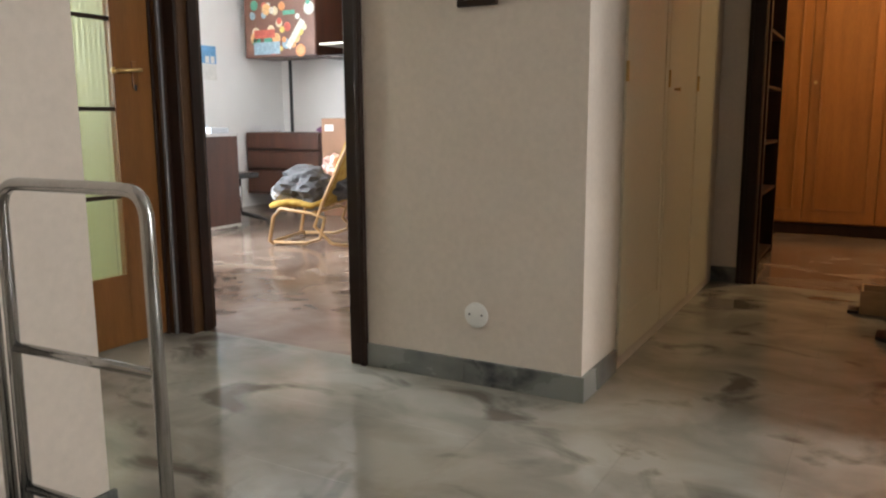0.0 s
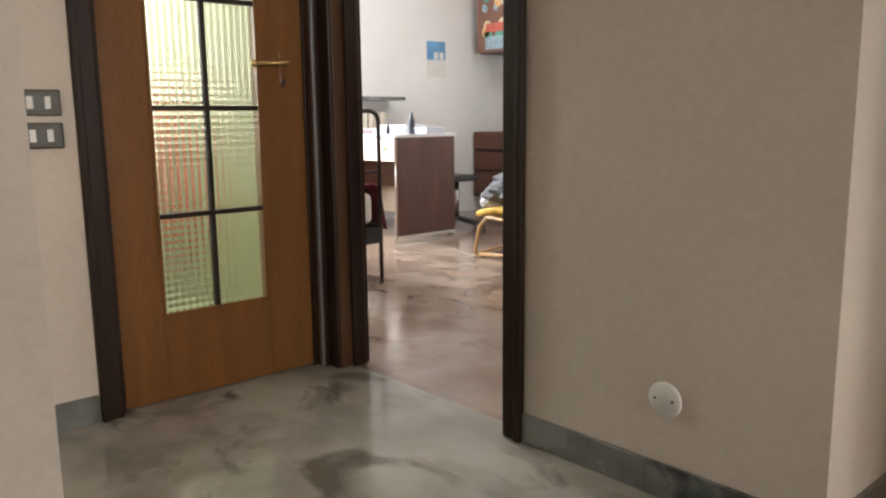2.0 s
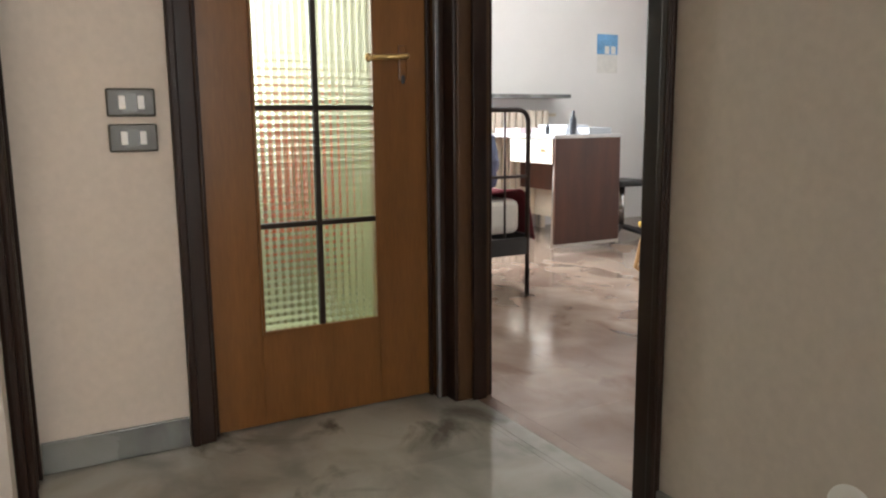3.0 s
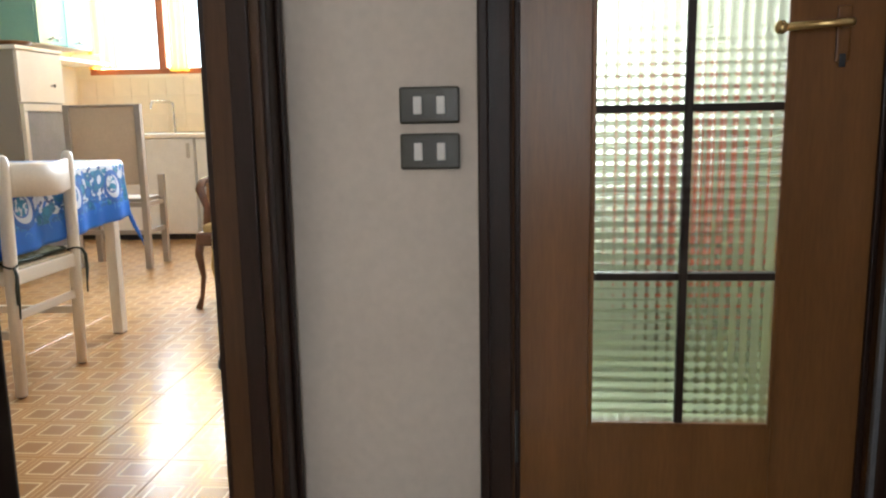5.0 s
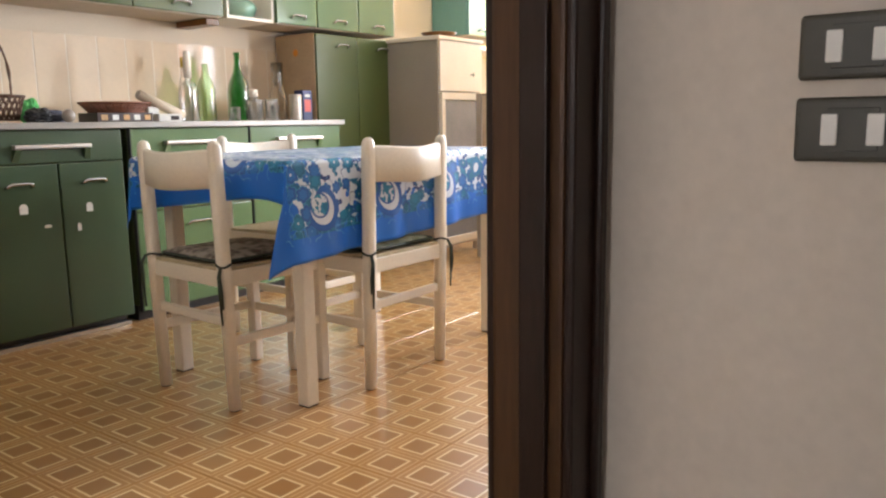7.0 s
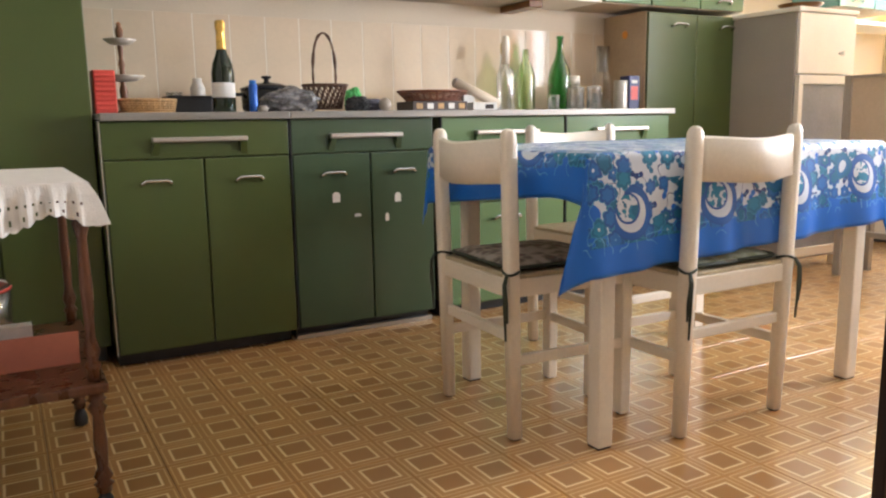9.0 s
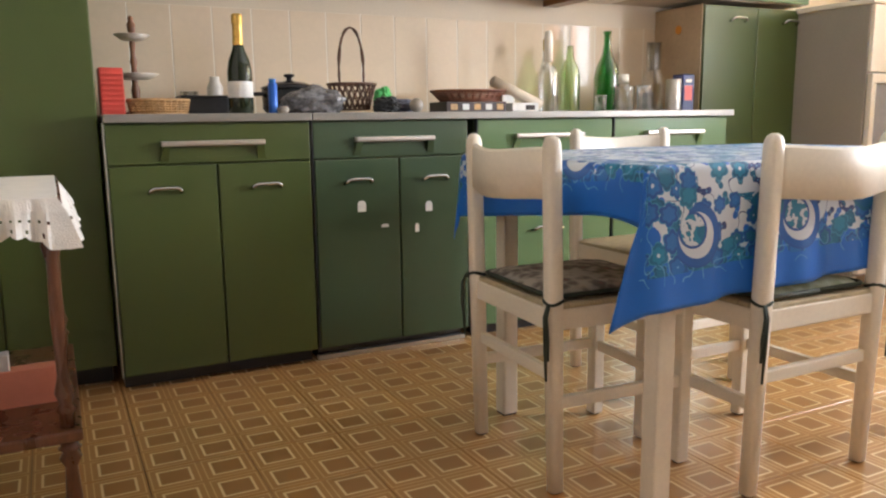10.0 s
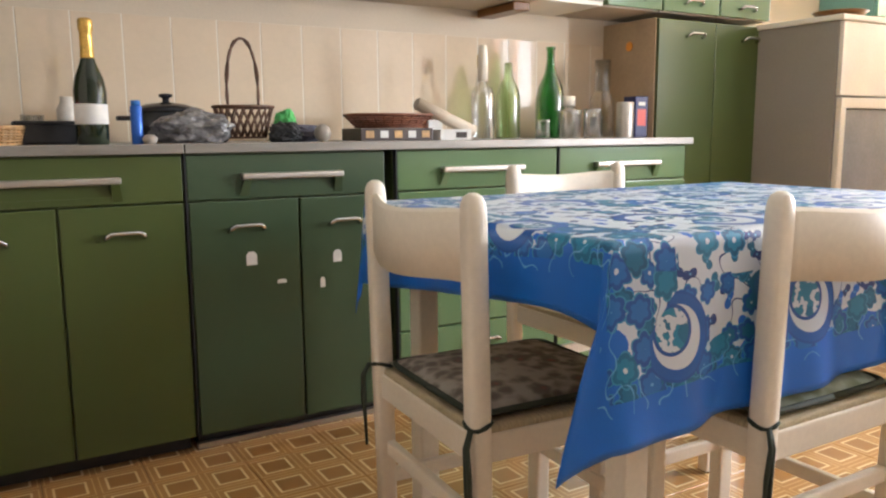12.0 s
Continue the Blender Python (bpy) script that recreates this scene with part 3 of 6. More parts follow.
towel = thing("towel", -3.85, 2.19, 0.97, "orange bath towel hanging on a wall hook", "towel")
t1 = part("drape", hanging_cloth("drape", 0.34, 0.60, 3, None, 0.03), material("orange_terry", (0.72, 0.10, 0.025), 0.95, vary=0.12, scale=8, fine=200, bump=0.5), towel)
t1.modifiers.new("thick", "SOLIDIFY").thickness = 0.012
part("hook", tube(bmesh.new(), rounded([(0, 0.085, 0.02), (0, 0.0, 0.02), (0, -0.02, 0.05)], 0.015), 0.006, 8), CHROME, towel)
towel.matrix_world = pose(-3.85, 2.185, 0.97, 0, 0, 35)


def window(name, wx, y0, y1, z0, z1, outward, label, mullions=1):
    """A wooden window in a wall that runs along y; outward is -1 or 1 in x."""
    w = thing(name, wx, (y0 + y1) / 2, z0, label, "window", "", "structure")
    h, a = z1 - z0, (y1 - y0) / 2
    for nm, u0, u1, v0, v1 in (("window_frame", -a, a, 0, 0.05), ("window_frame", -a, a, h - 0.05, h), ("window_frame", -a, -a + 0.05, 0.05, h - 0.05), ("window_frame", a - 0.05, a, 0.05, h - 0.05)):
        part(nm, bbox(-0.03, 0.03, u0, u1, v0, v1, 0.005), WINDOW_WOOD, w)
    n = mullions + 1
    for i in range(1, n):
        y = -a + 2 * a * i / n
        part("mullion", bbox(-0.025, 0.035, y - 0.035, y + 0.035, 0.05, h - 0.05, 0.005), WINDOW_WOOD, w)
    for i in range(n):
        p = part("pane", bbox(-0.003, 0.003, -a + 2 * a * i / n + 0.03, -a + 2 * a * (i + 1) / n - 0.03, 0.04, h - 0.04, 0), CLEAR, w)
        p.visible_shadow = False
    return w


WINDOW_WOOD = material("reddish_window_wood", (0.33, 0.10, 0.04), 0.4, vary=0.15, scale=4, fine=50)
CLEAR = glass("clear_glass", (0.98, 0.99, 0.98))
window("window_kitchen", -7.735, -2.12, -0.80, 1.36, 2.4, -1, "reddish wooden kitchen window, bright daylight behind")
window("window_kitchen_side", -6.22, -0.15, 0.47, 0.95, 1.85, -1, "bright side window behind the armchair", 1)
window("window_bedroom", -5.91, 2.7, 4.05, 1.1, 2.4, -1, "bedroom window in the white wall", 1)
window("window_bathroom", -5.11, 1.25, 2.1, 0.95, 2.2, -1, "bathroom window in the end wall", 0)
window("window_hall", 3.26, 1.45, 2.21, 0.5, 2.4, 1, "hall window behind the entrance", 1)

# ---- kitchen: cabinets ----
DARK_GAP = BLACK
GREEN_EDGE = material("worn_steel_edge", (0.45, 0.42, 0.36), 0.4, 0.7, vary=0.15, scale=20)


def bow_handle(parent, x, y, z, w=0.10):
    b = bmesh.new()
    tube(b, rounded([(x - w / 2, y, z - 0.016), (x - w / 2, y + 0.020, z - 0.010), (x - w / 2 + 0.012, y + 0.024, z), (x + w / 2 - 0.012, y + 0.024, z), (x + w / 2, y + 0.020, z - 0.010), (x + w / 2, y, z - 0.016)], 0.008, 4), 0.0062, 8)
    part("handle", b, CHROME, parent, "chrome bow handle")


def drawer_front(cab, x0, x1, y, z0, z1, mat):
    """Drawer front with a wide recessed trapezoid grip under a metal bar."""
    d = part("drawer", bbox(x0, x1, y - 0.02, y, z0, z1, 0.003), mat, cab)
    xm, w = (x0 + x1) / 2, (x1 - x0) * 0.245
    zt = z0 + (z1 - z0) * 0.46
    b = bmesh.new()
    box(b, xm - w + 0.012, xm + w - 0.012, y, y + 0.002, z0 + 0.012, z0 + 0.02)
    part("grip_lip", b, mat, d)
    for s in (-1, 1):
        b = bmesh.new()
        vs = [b.verts.new(v) for v in ((xm + s * w, y, zt), (xm + s * w, y + 0.026, zt), (xm + s * (w - 0.022), y + 0.026, zt), (xm + s * (w - 0.022), y, zt), (xm + s * (w + 0.010), y + 0.001, z0 + 0.008), (xm + s * (w - 0.016), y + 0.001, z0 + 0.008))]
        for f in ((0, 1, 2, 3), (0, 4, 1), (3, 2, 5), (1, 4, 5, 2), (0, 3, 5, 4)):
            b.faces.new([vs[i] for i in f])
        part("grip_bracket", b, mat, d)
    part("grip_bar", bbox(xm - w - 0.006, xm + w + 0.006, y, y + 0.031, zt - 0.003, zt + 0.015, 0.006, 3), STEEL, d, "brushed metal grip bar")
    return d


def base_unit(x0, x1, label, mat, split, lower="doors", stickers=(), y=-1.63, strip=False, kick=False):
    """Base cabinet from x1 (west) to x0 (east) with a drawer above and two doors or drawers below."""
    xm = (x0 + x1) / 2
    c = thing("base_cabinet", xm, y, 0, label, "kitchen cabinet", "green base cabinets")
    a, b_ = x1 - xm, x0 - xm
    part("body", bbox(a, b_, -0.60, -0.021, 0.075, 0.878, 0.002, 1), GREEN, c)
    part("plinth", bbox(a + 0.01, b_ - 0.01, -0.56, -0.055, 0.0, 0.075, 0.002, 1), BLACK, c, "dark recessed plinth")
    part("edge_strip", bbox(b_ - 0.004, b_ + 0.0005, -0.02, 0.003, 0.05, 0.878, 0.001, 1), GREEN_EDGE if strip else BLACK, c, "worn metal edge strip" if strip else "dark gap strip")
    if kick:
        part("kick_strip", bbox(a + 0.004, b_ - 0.004, -0.054, -0.03, 0.0, 0.018, 0.002, 1), STEEL, c, "pale metal strip along the floor")
    drawer_front(c, a + 0.004, b_ - 0.006, 0, 0.745, 0.872, mat)
    if lower == "doors":
        s = split - xm
        for u0, u1 in ((a + 0.004, s - 0.003), (s + 0.003, b_ - 0.008)):
            d = part("door", bbox(u0, u1, -0.02, 0, 0.052, 0.740, 0.005), mat, c)
            bow_handle(d, (u0 + u1) / 2, 0, 0.668)
    else:
        for z0, z1 in ((0.052, 0.27), (0.276, 0.50), (0.506, 0.740)):
            d = part("drawer", bbox(a + 0.004, b_ - 0.008, -0.02, 0, z0, z1, 0.004), mat, c)
            bow_handle(d, 0.0, 0, (z0 + z1) / 2 + 0.05, 0.14)
    for sx, sz, sw, sh in stickers:
        bm = bmesh.new()
        pts = [(-sw, -sh), (sw, -sh), (sw, sh * 0.5), (sw * 0.5, sh), (-sw * 0.5, sh), (-sw, sh * 0.5)]
        f0 = [bm.verts.new((sx - xm + px, 0.0006, sz + pz)) for px, pz in pts]
        f1 = [bm.verts.new((sx - xm + px, 0.0016, sz + pz)) for px, pz in pts]
        bm.faces.new(f0[::-1]), bm.faces.new(f1)
        for k in range(6):
            bm.faces.new((f0[k], f0[(k + 1) % 6], f1[(k + 1) % 6], f1[k]))
        part("sticker_residue", bm, PAPER, c, "torn white sticker residue")
    return c


PAPER = material("white_paper", (0.72, 0.70, 0.66), 0.8, vary=0.06, scale=20)
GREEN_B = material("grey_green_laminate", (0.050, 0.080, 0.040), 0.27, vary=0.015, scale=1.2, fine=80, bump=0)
base_unit(-2.239, -2.908, "olive green laminate base cabinet with two doors", GREEN, -2.583, strip=True)
base_unit(-2.910, -3.535, "green laminate base cabinet with torn white stickers", GREEN_B, -3.243, kick=True, stickers=((-3.09, 0.567, 0.016, 0.02), (-3.362, 0.552, 0.014, 0.019), (-3.311, 0.473, 0.008, 0.016), (-3.18, 0.49, 0.014, 0.006)))
# These two fronts carry a painted sheen in their paler green.
base_unit(-3.572, -4.235, "green laminate base cabinet behind the table, paled by painted sheen", GREEN_SHEEN, -3.92, "drawers")
base_unit(-4.24, -4.90, "green laminate base cabinet with two doors, paled by painted sheen", GREEN_SHEEN, -4.57)

TOP = material("grey_laminate_worktop", (0.46, 0.44, 0.40), 0.3, vary=0.06, scale=5, fine=90, bump=0.03)
EDGE_METAL = material("dull_metal_edge", (0.30, 0.28, 0.25), 0.42, 0.5, vary=0.12, scale=12, fine=140, bump=0.05, stretch=(0.3, 4, 4))
wt = thing("worktop", -3.58, -1.93, 0.878, "pale grey laminate worktop with a metal front edge", "worktop")
for a, b_ in ((0.672, 1.335), (-1.34, 0.669)):
    part("slab", bbox(a, b_, -0.315, 0.315, 0.002, 0.026, 0.004), TOP, wt)
    part("metal_edge", bbox(a, b_, 0.313, 0.321, 0.0, 0.027, 0.003), EDGE_METAL, wt, "brushed metal front edge")

# tall cabinet at the east end
tall = thing("tall_cabinet", -1.91, -1.72, 0, "tall dark green larder cabinet with two doors", "kitchen cabinet")
part("body", bbox(-0.325, 0.325, -0.50, -0.021, 0.09, 2.3, 0.003), GREEN, tall)
part("plinth", bbox(-0.31, 0.31, -0.48, -0.07, 0.0, 0.09, 0.002), BLACK, tall, "dark recessed plinth")
for u0, u1 in ((-0.322, -0.006), (0.0, 0.322)):
    d = part("door", bbox(u0, u1, -0.02, 0.0, 0.07, 2.28, 0.004), GREEN, tall)
    bow_handle(d, u0 + 0.16, 0, 1.55)

tall = thing("larder_cabinet", -5.375, -1.90, 0, "tall green two-door larder cabinet with a beige side", "kitchen cabinet")
part("body", bbox(-0.372, 0.372, -0.345, -0.021, 0.08, 1.42, 0.003), GREEN, tall)
sp = part("side_panel", bbox(0.3725, 0.378, -0.345, -0.012, 0.08, 1.42, 0.001, 1), material("beige_chipboard", (0.50, 0.36, 0.22), 0.55, vary=0.08, scale=6), tall, "beige unpainted side panel")
fl = lathe(bmesh.new(), [(0.022, 0.0), (0.022, 0.0015), (0.02, 0.002)], 0, 0, 12)
bmesh.ops.rotate(fl, cent=(0, 0, 0), matrix=Euler((0, radians(90), 0)).to_matrix(), verts=fl.verts)
bmesh.ops.translate(fl, vec=(0.3785, -0.17, 1.31), verts=fl.verts)
part("flower_sticker", fl, material("orange_sticker", (0.75, 0.30, 0.03), 0.6), sp, "orange flower sticker")
part("plinth", bbox(-0.36, 0.36, -0.33, -0.06, 0.0, 0.08, 0.002), BLACK, tall)
for u0, u1 in ((-0.370, 0.007), (0.012, 0.370)):
    d = part("door", bbox(u0, u1, -0.02, 0.0, 0.06, 1.415, 0.004), GREEN, tall)
    bow_handle(d, (u0 + u1) / 2 - 0.04, 0, 1.36)


UNDER = material("beige_underside", (0.52, 0.42, 0.30), 0.55, vary=0.08, scale=5)


def wall_unit(x0, x1, z0, z1, label, mat, front="door", handle_z=None):
    xm = (x0 + x1) / 2
    c = thing("wall_cabinet", xm, -1.90, z0, label, "kitchen cabinet", "green wall cabinets")
    a, h = (x0 - x1) / 2, z1 - z0
    if front == "glass":
        for nm, u0, u1, v0, v1, w0, w1 in (("bottom", -a, a, -0.345, -0.02, 0, 0.018), ("top", -a, a, -0.345, -0.02, h - 0.018, h), ("side", -a, -a + 0.016, -0.345, -0.02, 0.018, h - 0.018), ("side", a - 0.016, a, -0.345, -0.02, 0.018, h - 0.018), ("back", -a, a, -0.349, -0.345, 0, h)):
            part(nm, bbox(u0, u1, v0, v1, w0, w1, 0.002, 1), WHITE_PAINT, c)
        g = part("glass_front", bbox(-a + 0.004, a - 0.004, -0.014, -0.008, 0.02, h - 0.01, 0), CLEAR, c, "clear glass front")
        g.visible_shadow = False
    else:
        part("body", bbox(-a, a, -0.345, -0.021, 0.006, h, 0.002, 1), mat, c)
        part("underside", bbox(-a + 0.003, a - 0.003, -0.345, -0.024, 0.0, 0.006, 0), UNDER, c, "beige chipboard underside")
        n = 2 if (x0 - x1) > 0.6 else 1
        for i in range(n):
            u0 = -a + 2 * a * i / n + 0.003
            u1 = -a + 2 * a * (i + 1) / n - 0.003
            d = part("door", bbox(u0, u1, -0.02, 0, 0.004, h - 0.004, 0.004), mat, c)
            bow_handle(d, (u0 + u1) / 2, 0, 0.055)
    return c


wall_unit(-2.24, -3.28, 1.44, 2.15, "green laminate wall cabinet above the worktop", GREEN)
wall_unit(-3.285, -4.34, 1.44, 2.15, "green laminate wall cabinet above the worktop", GREEN)
part_ = thing("shelf_block", -4.30, -2.10, 1.405, "small brown wooden block under the wall cabinet", "bracket")
part("block", bbox(-0.05, 0.03, -0.12, 0.14, 0, 0.033, 0.004), MID_WOOD, part_)
wall_unit(-4.375, -4.70, 1.445, 2.15, "white wall cabinet with a glass front", WHITE_PAINT, "glass")
wall_unit(-4.705, -5.02, 1.445, 2.15, "glossy green wall cabinet door", GREEN_SHEEN)
wall_unit(-5.025, -5.385, 1.445, 2.15, "glossy green wall cabinet door", GREEN_SHEEN)
wall_unit(-5.39, -5.74, 1.445, 2.15, "glossy green wall cabinet door", GREEN_SHEEN)
# The light blue-green paints the window's reflection onto these doors.
wall_unit(-6.62, -7.36, 1.53, 2.2, "glossy wall cabinet near the window, its reflection painted blue-green", material("window_sheen_laminate", (0.16, 0.33, 0.30), 0.15, vary=0.05, scale=3))
sh = thing("wall_shelf", -6.9, -1.93, 1.43, "white shelf board below the wall cabinet", "shelf")
part("board", bbox(-0.75, 0.45, -0.30, 0.03, 0, 0.025, 0.004), WHITE_PAINT, sh)
part("upright", bbox(-0.70, -0.68, -0.30, -0.02, 0.026, 0.098, 0.002), WHITE_PAINT, sh)
bl = thing("serving_bowl", -4.54, -2.05, 1.453, "pale green rounded dish behind glass", "bowl")
part("dish", lathe(bmesh.new(), [(0.06, 0.0), (0.10, 0.03), (0.115, 0.07), (0.10, 0.10), (0.05, 0.125), (0.0, 0.13)], 0, 0, 24), material("green_glaze", (0.2, 0.34, 0.25), 0.2), bl)


# white cupboard
def white_cupboard():
    c = thing("white_cupboard", -5.905, -1.47, 0, "white painted cupboard with a glazed lower door", "cupboard")
    # Body colour holds the sides' shade; top and door keep the plain white.
    part("body", bbox(-0.245, 0.245, -0.43, -0.021, 0.06, 1.40, 0.004), SHADED_CREAM, c)
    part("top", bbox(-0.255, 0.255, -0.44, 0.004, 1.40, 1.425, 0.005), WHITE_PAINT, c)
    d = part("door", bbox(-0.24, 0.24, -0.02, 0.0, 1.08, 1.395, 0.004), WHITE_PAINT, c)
    part("knob", tube(bmesh.new(), [(-0.10, 0.0, 1.19), (-0.10, 0.018, 1.19), (-0.10, 0.024, 1.19)], [0.005, 0.008, 0.012], 10), CHROME, d)
    d = part("glazed_door", bbox(-0.205, 0.205, -0.018, 0.0, 0.13, 1.02, 0.002), material("grey_obscure_glass", (0.30, 0.29, 0.30), 0.25, vary=0.1, scale=5), c, "grey obscure glass panel")
    for u0, u1, z0, z1 in ((-0.24, 0.24, 1.025, 1.07), (-0.24, 0.24, 0.08, 0.13), (-0.24, -0.205, 0.13, 1.025), (0.205, 0.24, 0.13, 1.025), (-0.205, 0.205, 0.52, 0.55)):
        part("door_frame", bbox(u0, u1, -0.016, 0.012, z0, z1, 0.004), WHITE_PAINT, d)
    for x in (-0.22, 0.22):
        for y in (-0.40, -0.04):
            part("foot", bbox(x - 0.02, x + 0.02, y - 0.02, y + 0.02, 0, 0.06, 0.003), WHITE_PAINT, c)


white_cupboard()
bw = thing("small_bowl", -5.86, -1.62, 1.425, "small brown wooden bowl on the cupboard", "bowl")
part("bowl", lathe(bmesh.new(), [(0.05, 0), (0.09, 0.012), (0.12, 0.035), (0.115, 0.038), (0.08, 0.018), (0.0, 0.012)], 0, 0, 20), MID_WOOD, bw)

# beige panelled stand
st = thing("panel_stand", -5.84, -1.05, 0, "white wooden stand with a beige panel and low rails", "stand")
BEIGE = material("beige_board", (0.56, 0.44, 0.31), 0.6, vary=0.06, scale=4)
for y in (-0.235, 0.235):
    for x in (-0.26, 0.0):
        # White posts and rails, their shade mixed into the paint colour.
        part("post", bbox(x - 0.02, x + 0.02, y - 0.02, y + 0.02, 0, 1.06 if x == 0 else 0.6, 0.004), SHADED_CREAM, st)
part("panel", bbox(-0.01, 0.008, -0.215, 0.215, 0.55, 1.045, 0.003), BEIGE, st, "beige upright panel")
part("top_rail", bbox(-0.018, 0.016, -0.215, 0.215, 1.045, 1.06, 0.003), SHADED_CREAM, st)
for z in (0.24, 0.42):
    part("rail", bbox(-0.015, 0.015, -0.215, 0.215, z - 0.015, z + 0.015, 0.003), SHADED_CREAM, st)
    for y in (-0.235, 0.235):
        part("rail", bbox(-0.24, -0.02, y - 0.012, y + 0.012, z - 0.015, z + 0.015, 0.003), SHADED_CREAM, st)
part("seat", bbox(-0.27, -0.012, -0.215, 0.215, 0.435, 0.46, 0.005), SHADED_CREAM, st)

# sink run under the window
for y0, y1, nm, lab in ((-1.42, -0.965, "fridge", "small white under-counter fridge"), (-0.955, -0.46, "sink_cabinet", "white sink base cabinet"), (-2.24, -1.425, "corner_cabinet", "white corner base cabinet")):
    ym = (y0 + y1) / 2
    c = thing(nm, -7.05, ym, 0, lab, "fridge" if nm == "fridge" else "kitchen cabinet")
    h = (y1 - y0) / 2
    part("body", bbox(-0.6, -0.022, -h, h, 0.06, 0.82, 0.004), WHITE_PLASTIC, c)
    part("plinth", bbox(-0.55, -0.05, -h + 0.01, h - 0.01, 0, 0.06, 0.002), BLACK, c)
    d = part("door", bbox(-0.02, 0.0, -h + 0.004, h - 0.004, 0.05, 0.815, 0.008), WHITE_PLASTIC, c)
    part("handle", bbox(0.0, 0.018, h - 0.06, h - 0.035, 0.66, 0.78, 0.006), STEEL, d)
sk = thing("sink_worktop", -7.37, -1.35, 0.82, "white worktop with a steel sink under the window", "worktop")
part("slab", bbox(-0.33, 0.34, -0.89, 0.89, 0.002, 0.035, 0.006), WHITE_PAINT, sk)
part("sink_rim", bbox(-0.25, 0.2, -0.25, 0.35, 0.034, 0.042, 0.006), CHROME, sk)
part("tap", tube(bmesh.new(), rounded([(-0.24, 0.0, 0.035), (-0.24, 0.0, 0.30), (-0.02, -0.10, 0.30), (-0.02, -0.10, 0.24)], 0.05, 6), 0.010, 10), CHROME, sk, "chrome swan-neck tap")
dishes = thing("dish_rack", -7.25, -0.72, 0.862, "pale green dish rack with a few cups", "dish rack")
part("tray", bbox(-0.18, 0.18, -0.15, 0.15, -0.007, 0.02, 0.006), material("mint_plastic", (0.35, 0.55, 0.45), 0.4), dishes)
for dx, dy in ((-0.1, -0.05), (0.05, 0.0), (0.1, 0.08)):
    part("cup", lathe(bmesh.new(), [(0.03, 0.02), (0.036, 0.09), (0.033, 0.09), (0.027, 0.026)], dx, dy, 16), WHITE_PAINT, dishes)

# yellow curtains
YELLOW = bpy.data.materials.new("yellow_voile")
YELLOW.use_nodes = True
yb = YELLOW.node_tree.nodes["Principled BSDF"]
yb.inputs["Base Color"].default_value, yb.inputs["Roughness"].default_value = (0.90, 0.58, 0.06, 1), 0.9
yt = YELLOW.node_tree.nodes.new("ShaderNodeBsdfTranslucent")
yt.inputs[0].default_value = (0.95, 0.62, 0.08, 1)
ym_ = YELLOW.node_tree.nodes.new("ShaderNodeMixShader")
ym_.inputs[0].default_value = 0.65
YELLOW.node_tree.links.new(yb.outputs[0], ym_.inputs[1])
YELLOW.node_tree.links.new(yt.outputs[0], ym_.inputs[2])
YELLOW.node_tree.links.new(ym_.outputs[0], YELLOW.node_tree.nodes["Material Output"].inputs[0])
for y, w, h in ((-1.98, 0.26, 0.95), (-1.30, 0.17, 0.98), (-0.9, 0.2, 0.98)):
    cu = thing("curtain", -7.68, y, 2.36, "short yellow voile curtain at the kitchen window", "curtain", "yellow kitchen curtains")
    o = part("drape", hanging_cloth("drape", w, h, 3, None, 0.018), YELLOW, cu)
    o.rotation_euler = (0, 0, radians(90))
    rod = part("rod", tube(bmesh.new(), [(0, -w / 2 - 0.02, 0.005), (0, w / 2 + 0.02, 0.005)], 0.005, 8), BRASS, cu)

# ---- table and cloth ----
TX0, TX1, TY0, TY1, TZ = -4.36, -3.165, -0.975, -0.20, 0.775


def table():
    t = thing("kitchen_table", (TX0 + TX1) / 2, (TY0 + TY1) / 2, 0, "white painted wooden kitchen table", "table")
    cx, cy = t.location.x, t.location.y
    part("tabletop", bbox(TX0 - cx, TX1 - cx, TY0 - cy, TY1 - cy, TZ - 0.03, TZ, 0.006), WHITE_PAINT, t)
    for x in (-3.255, -4.31):
        for y in (-0.24, -0.885):
            part("leg", bbox(x - cx - 0.024, x - cx + 0.024, y - cy - 0.024, y - cy + 0.024, 0.004, TZ - 0.03, 0.006), WHITE_PAINT, t)
            part("foot_pad", bbox(x - cx - 0.021, x - cx + 0.021, y - cy - 0.021, y - cy + 0.021, 0.0, 0.005, 0), BLACK, t)
    for y in (-0.22, -0.905):
        part("apron", bbox(-4.28 - cx, -3.285 - cx, y - cy - 0.011, y - cy + 0.011, TZ - 0.12, TZ - 0.031, 0.002), WHITE_PAINT, t)
    for x in (-3.235, -4.33):
        part("apron", bbox(x - cx - 0.011, x - cx + 0.011, -0.855 - cy, -0.27 - cy, TZ - 0.12, TZ - 0.031, 0.002), WHITE_PAINT, t)


table()


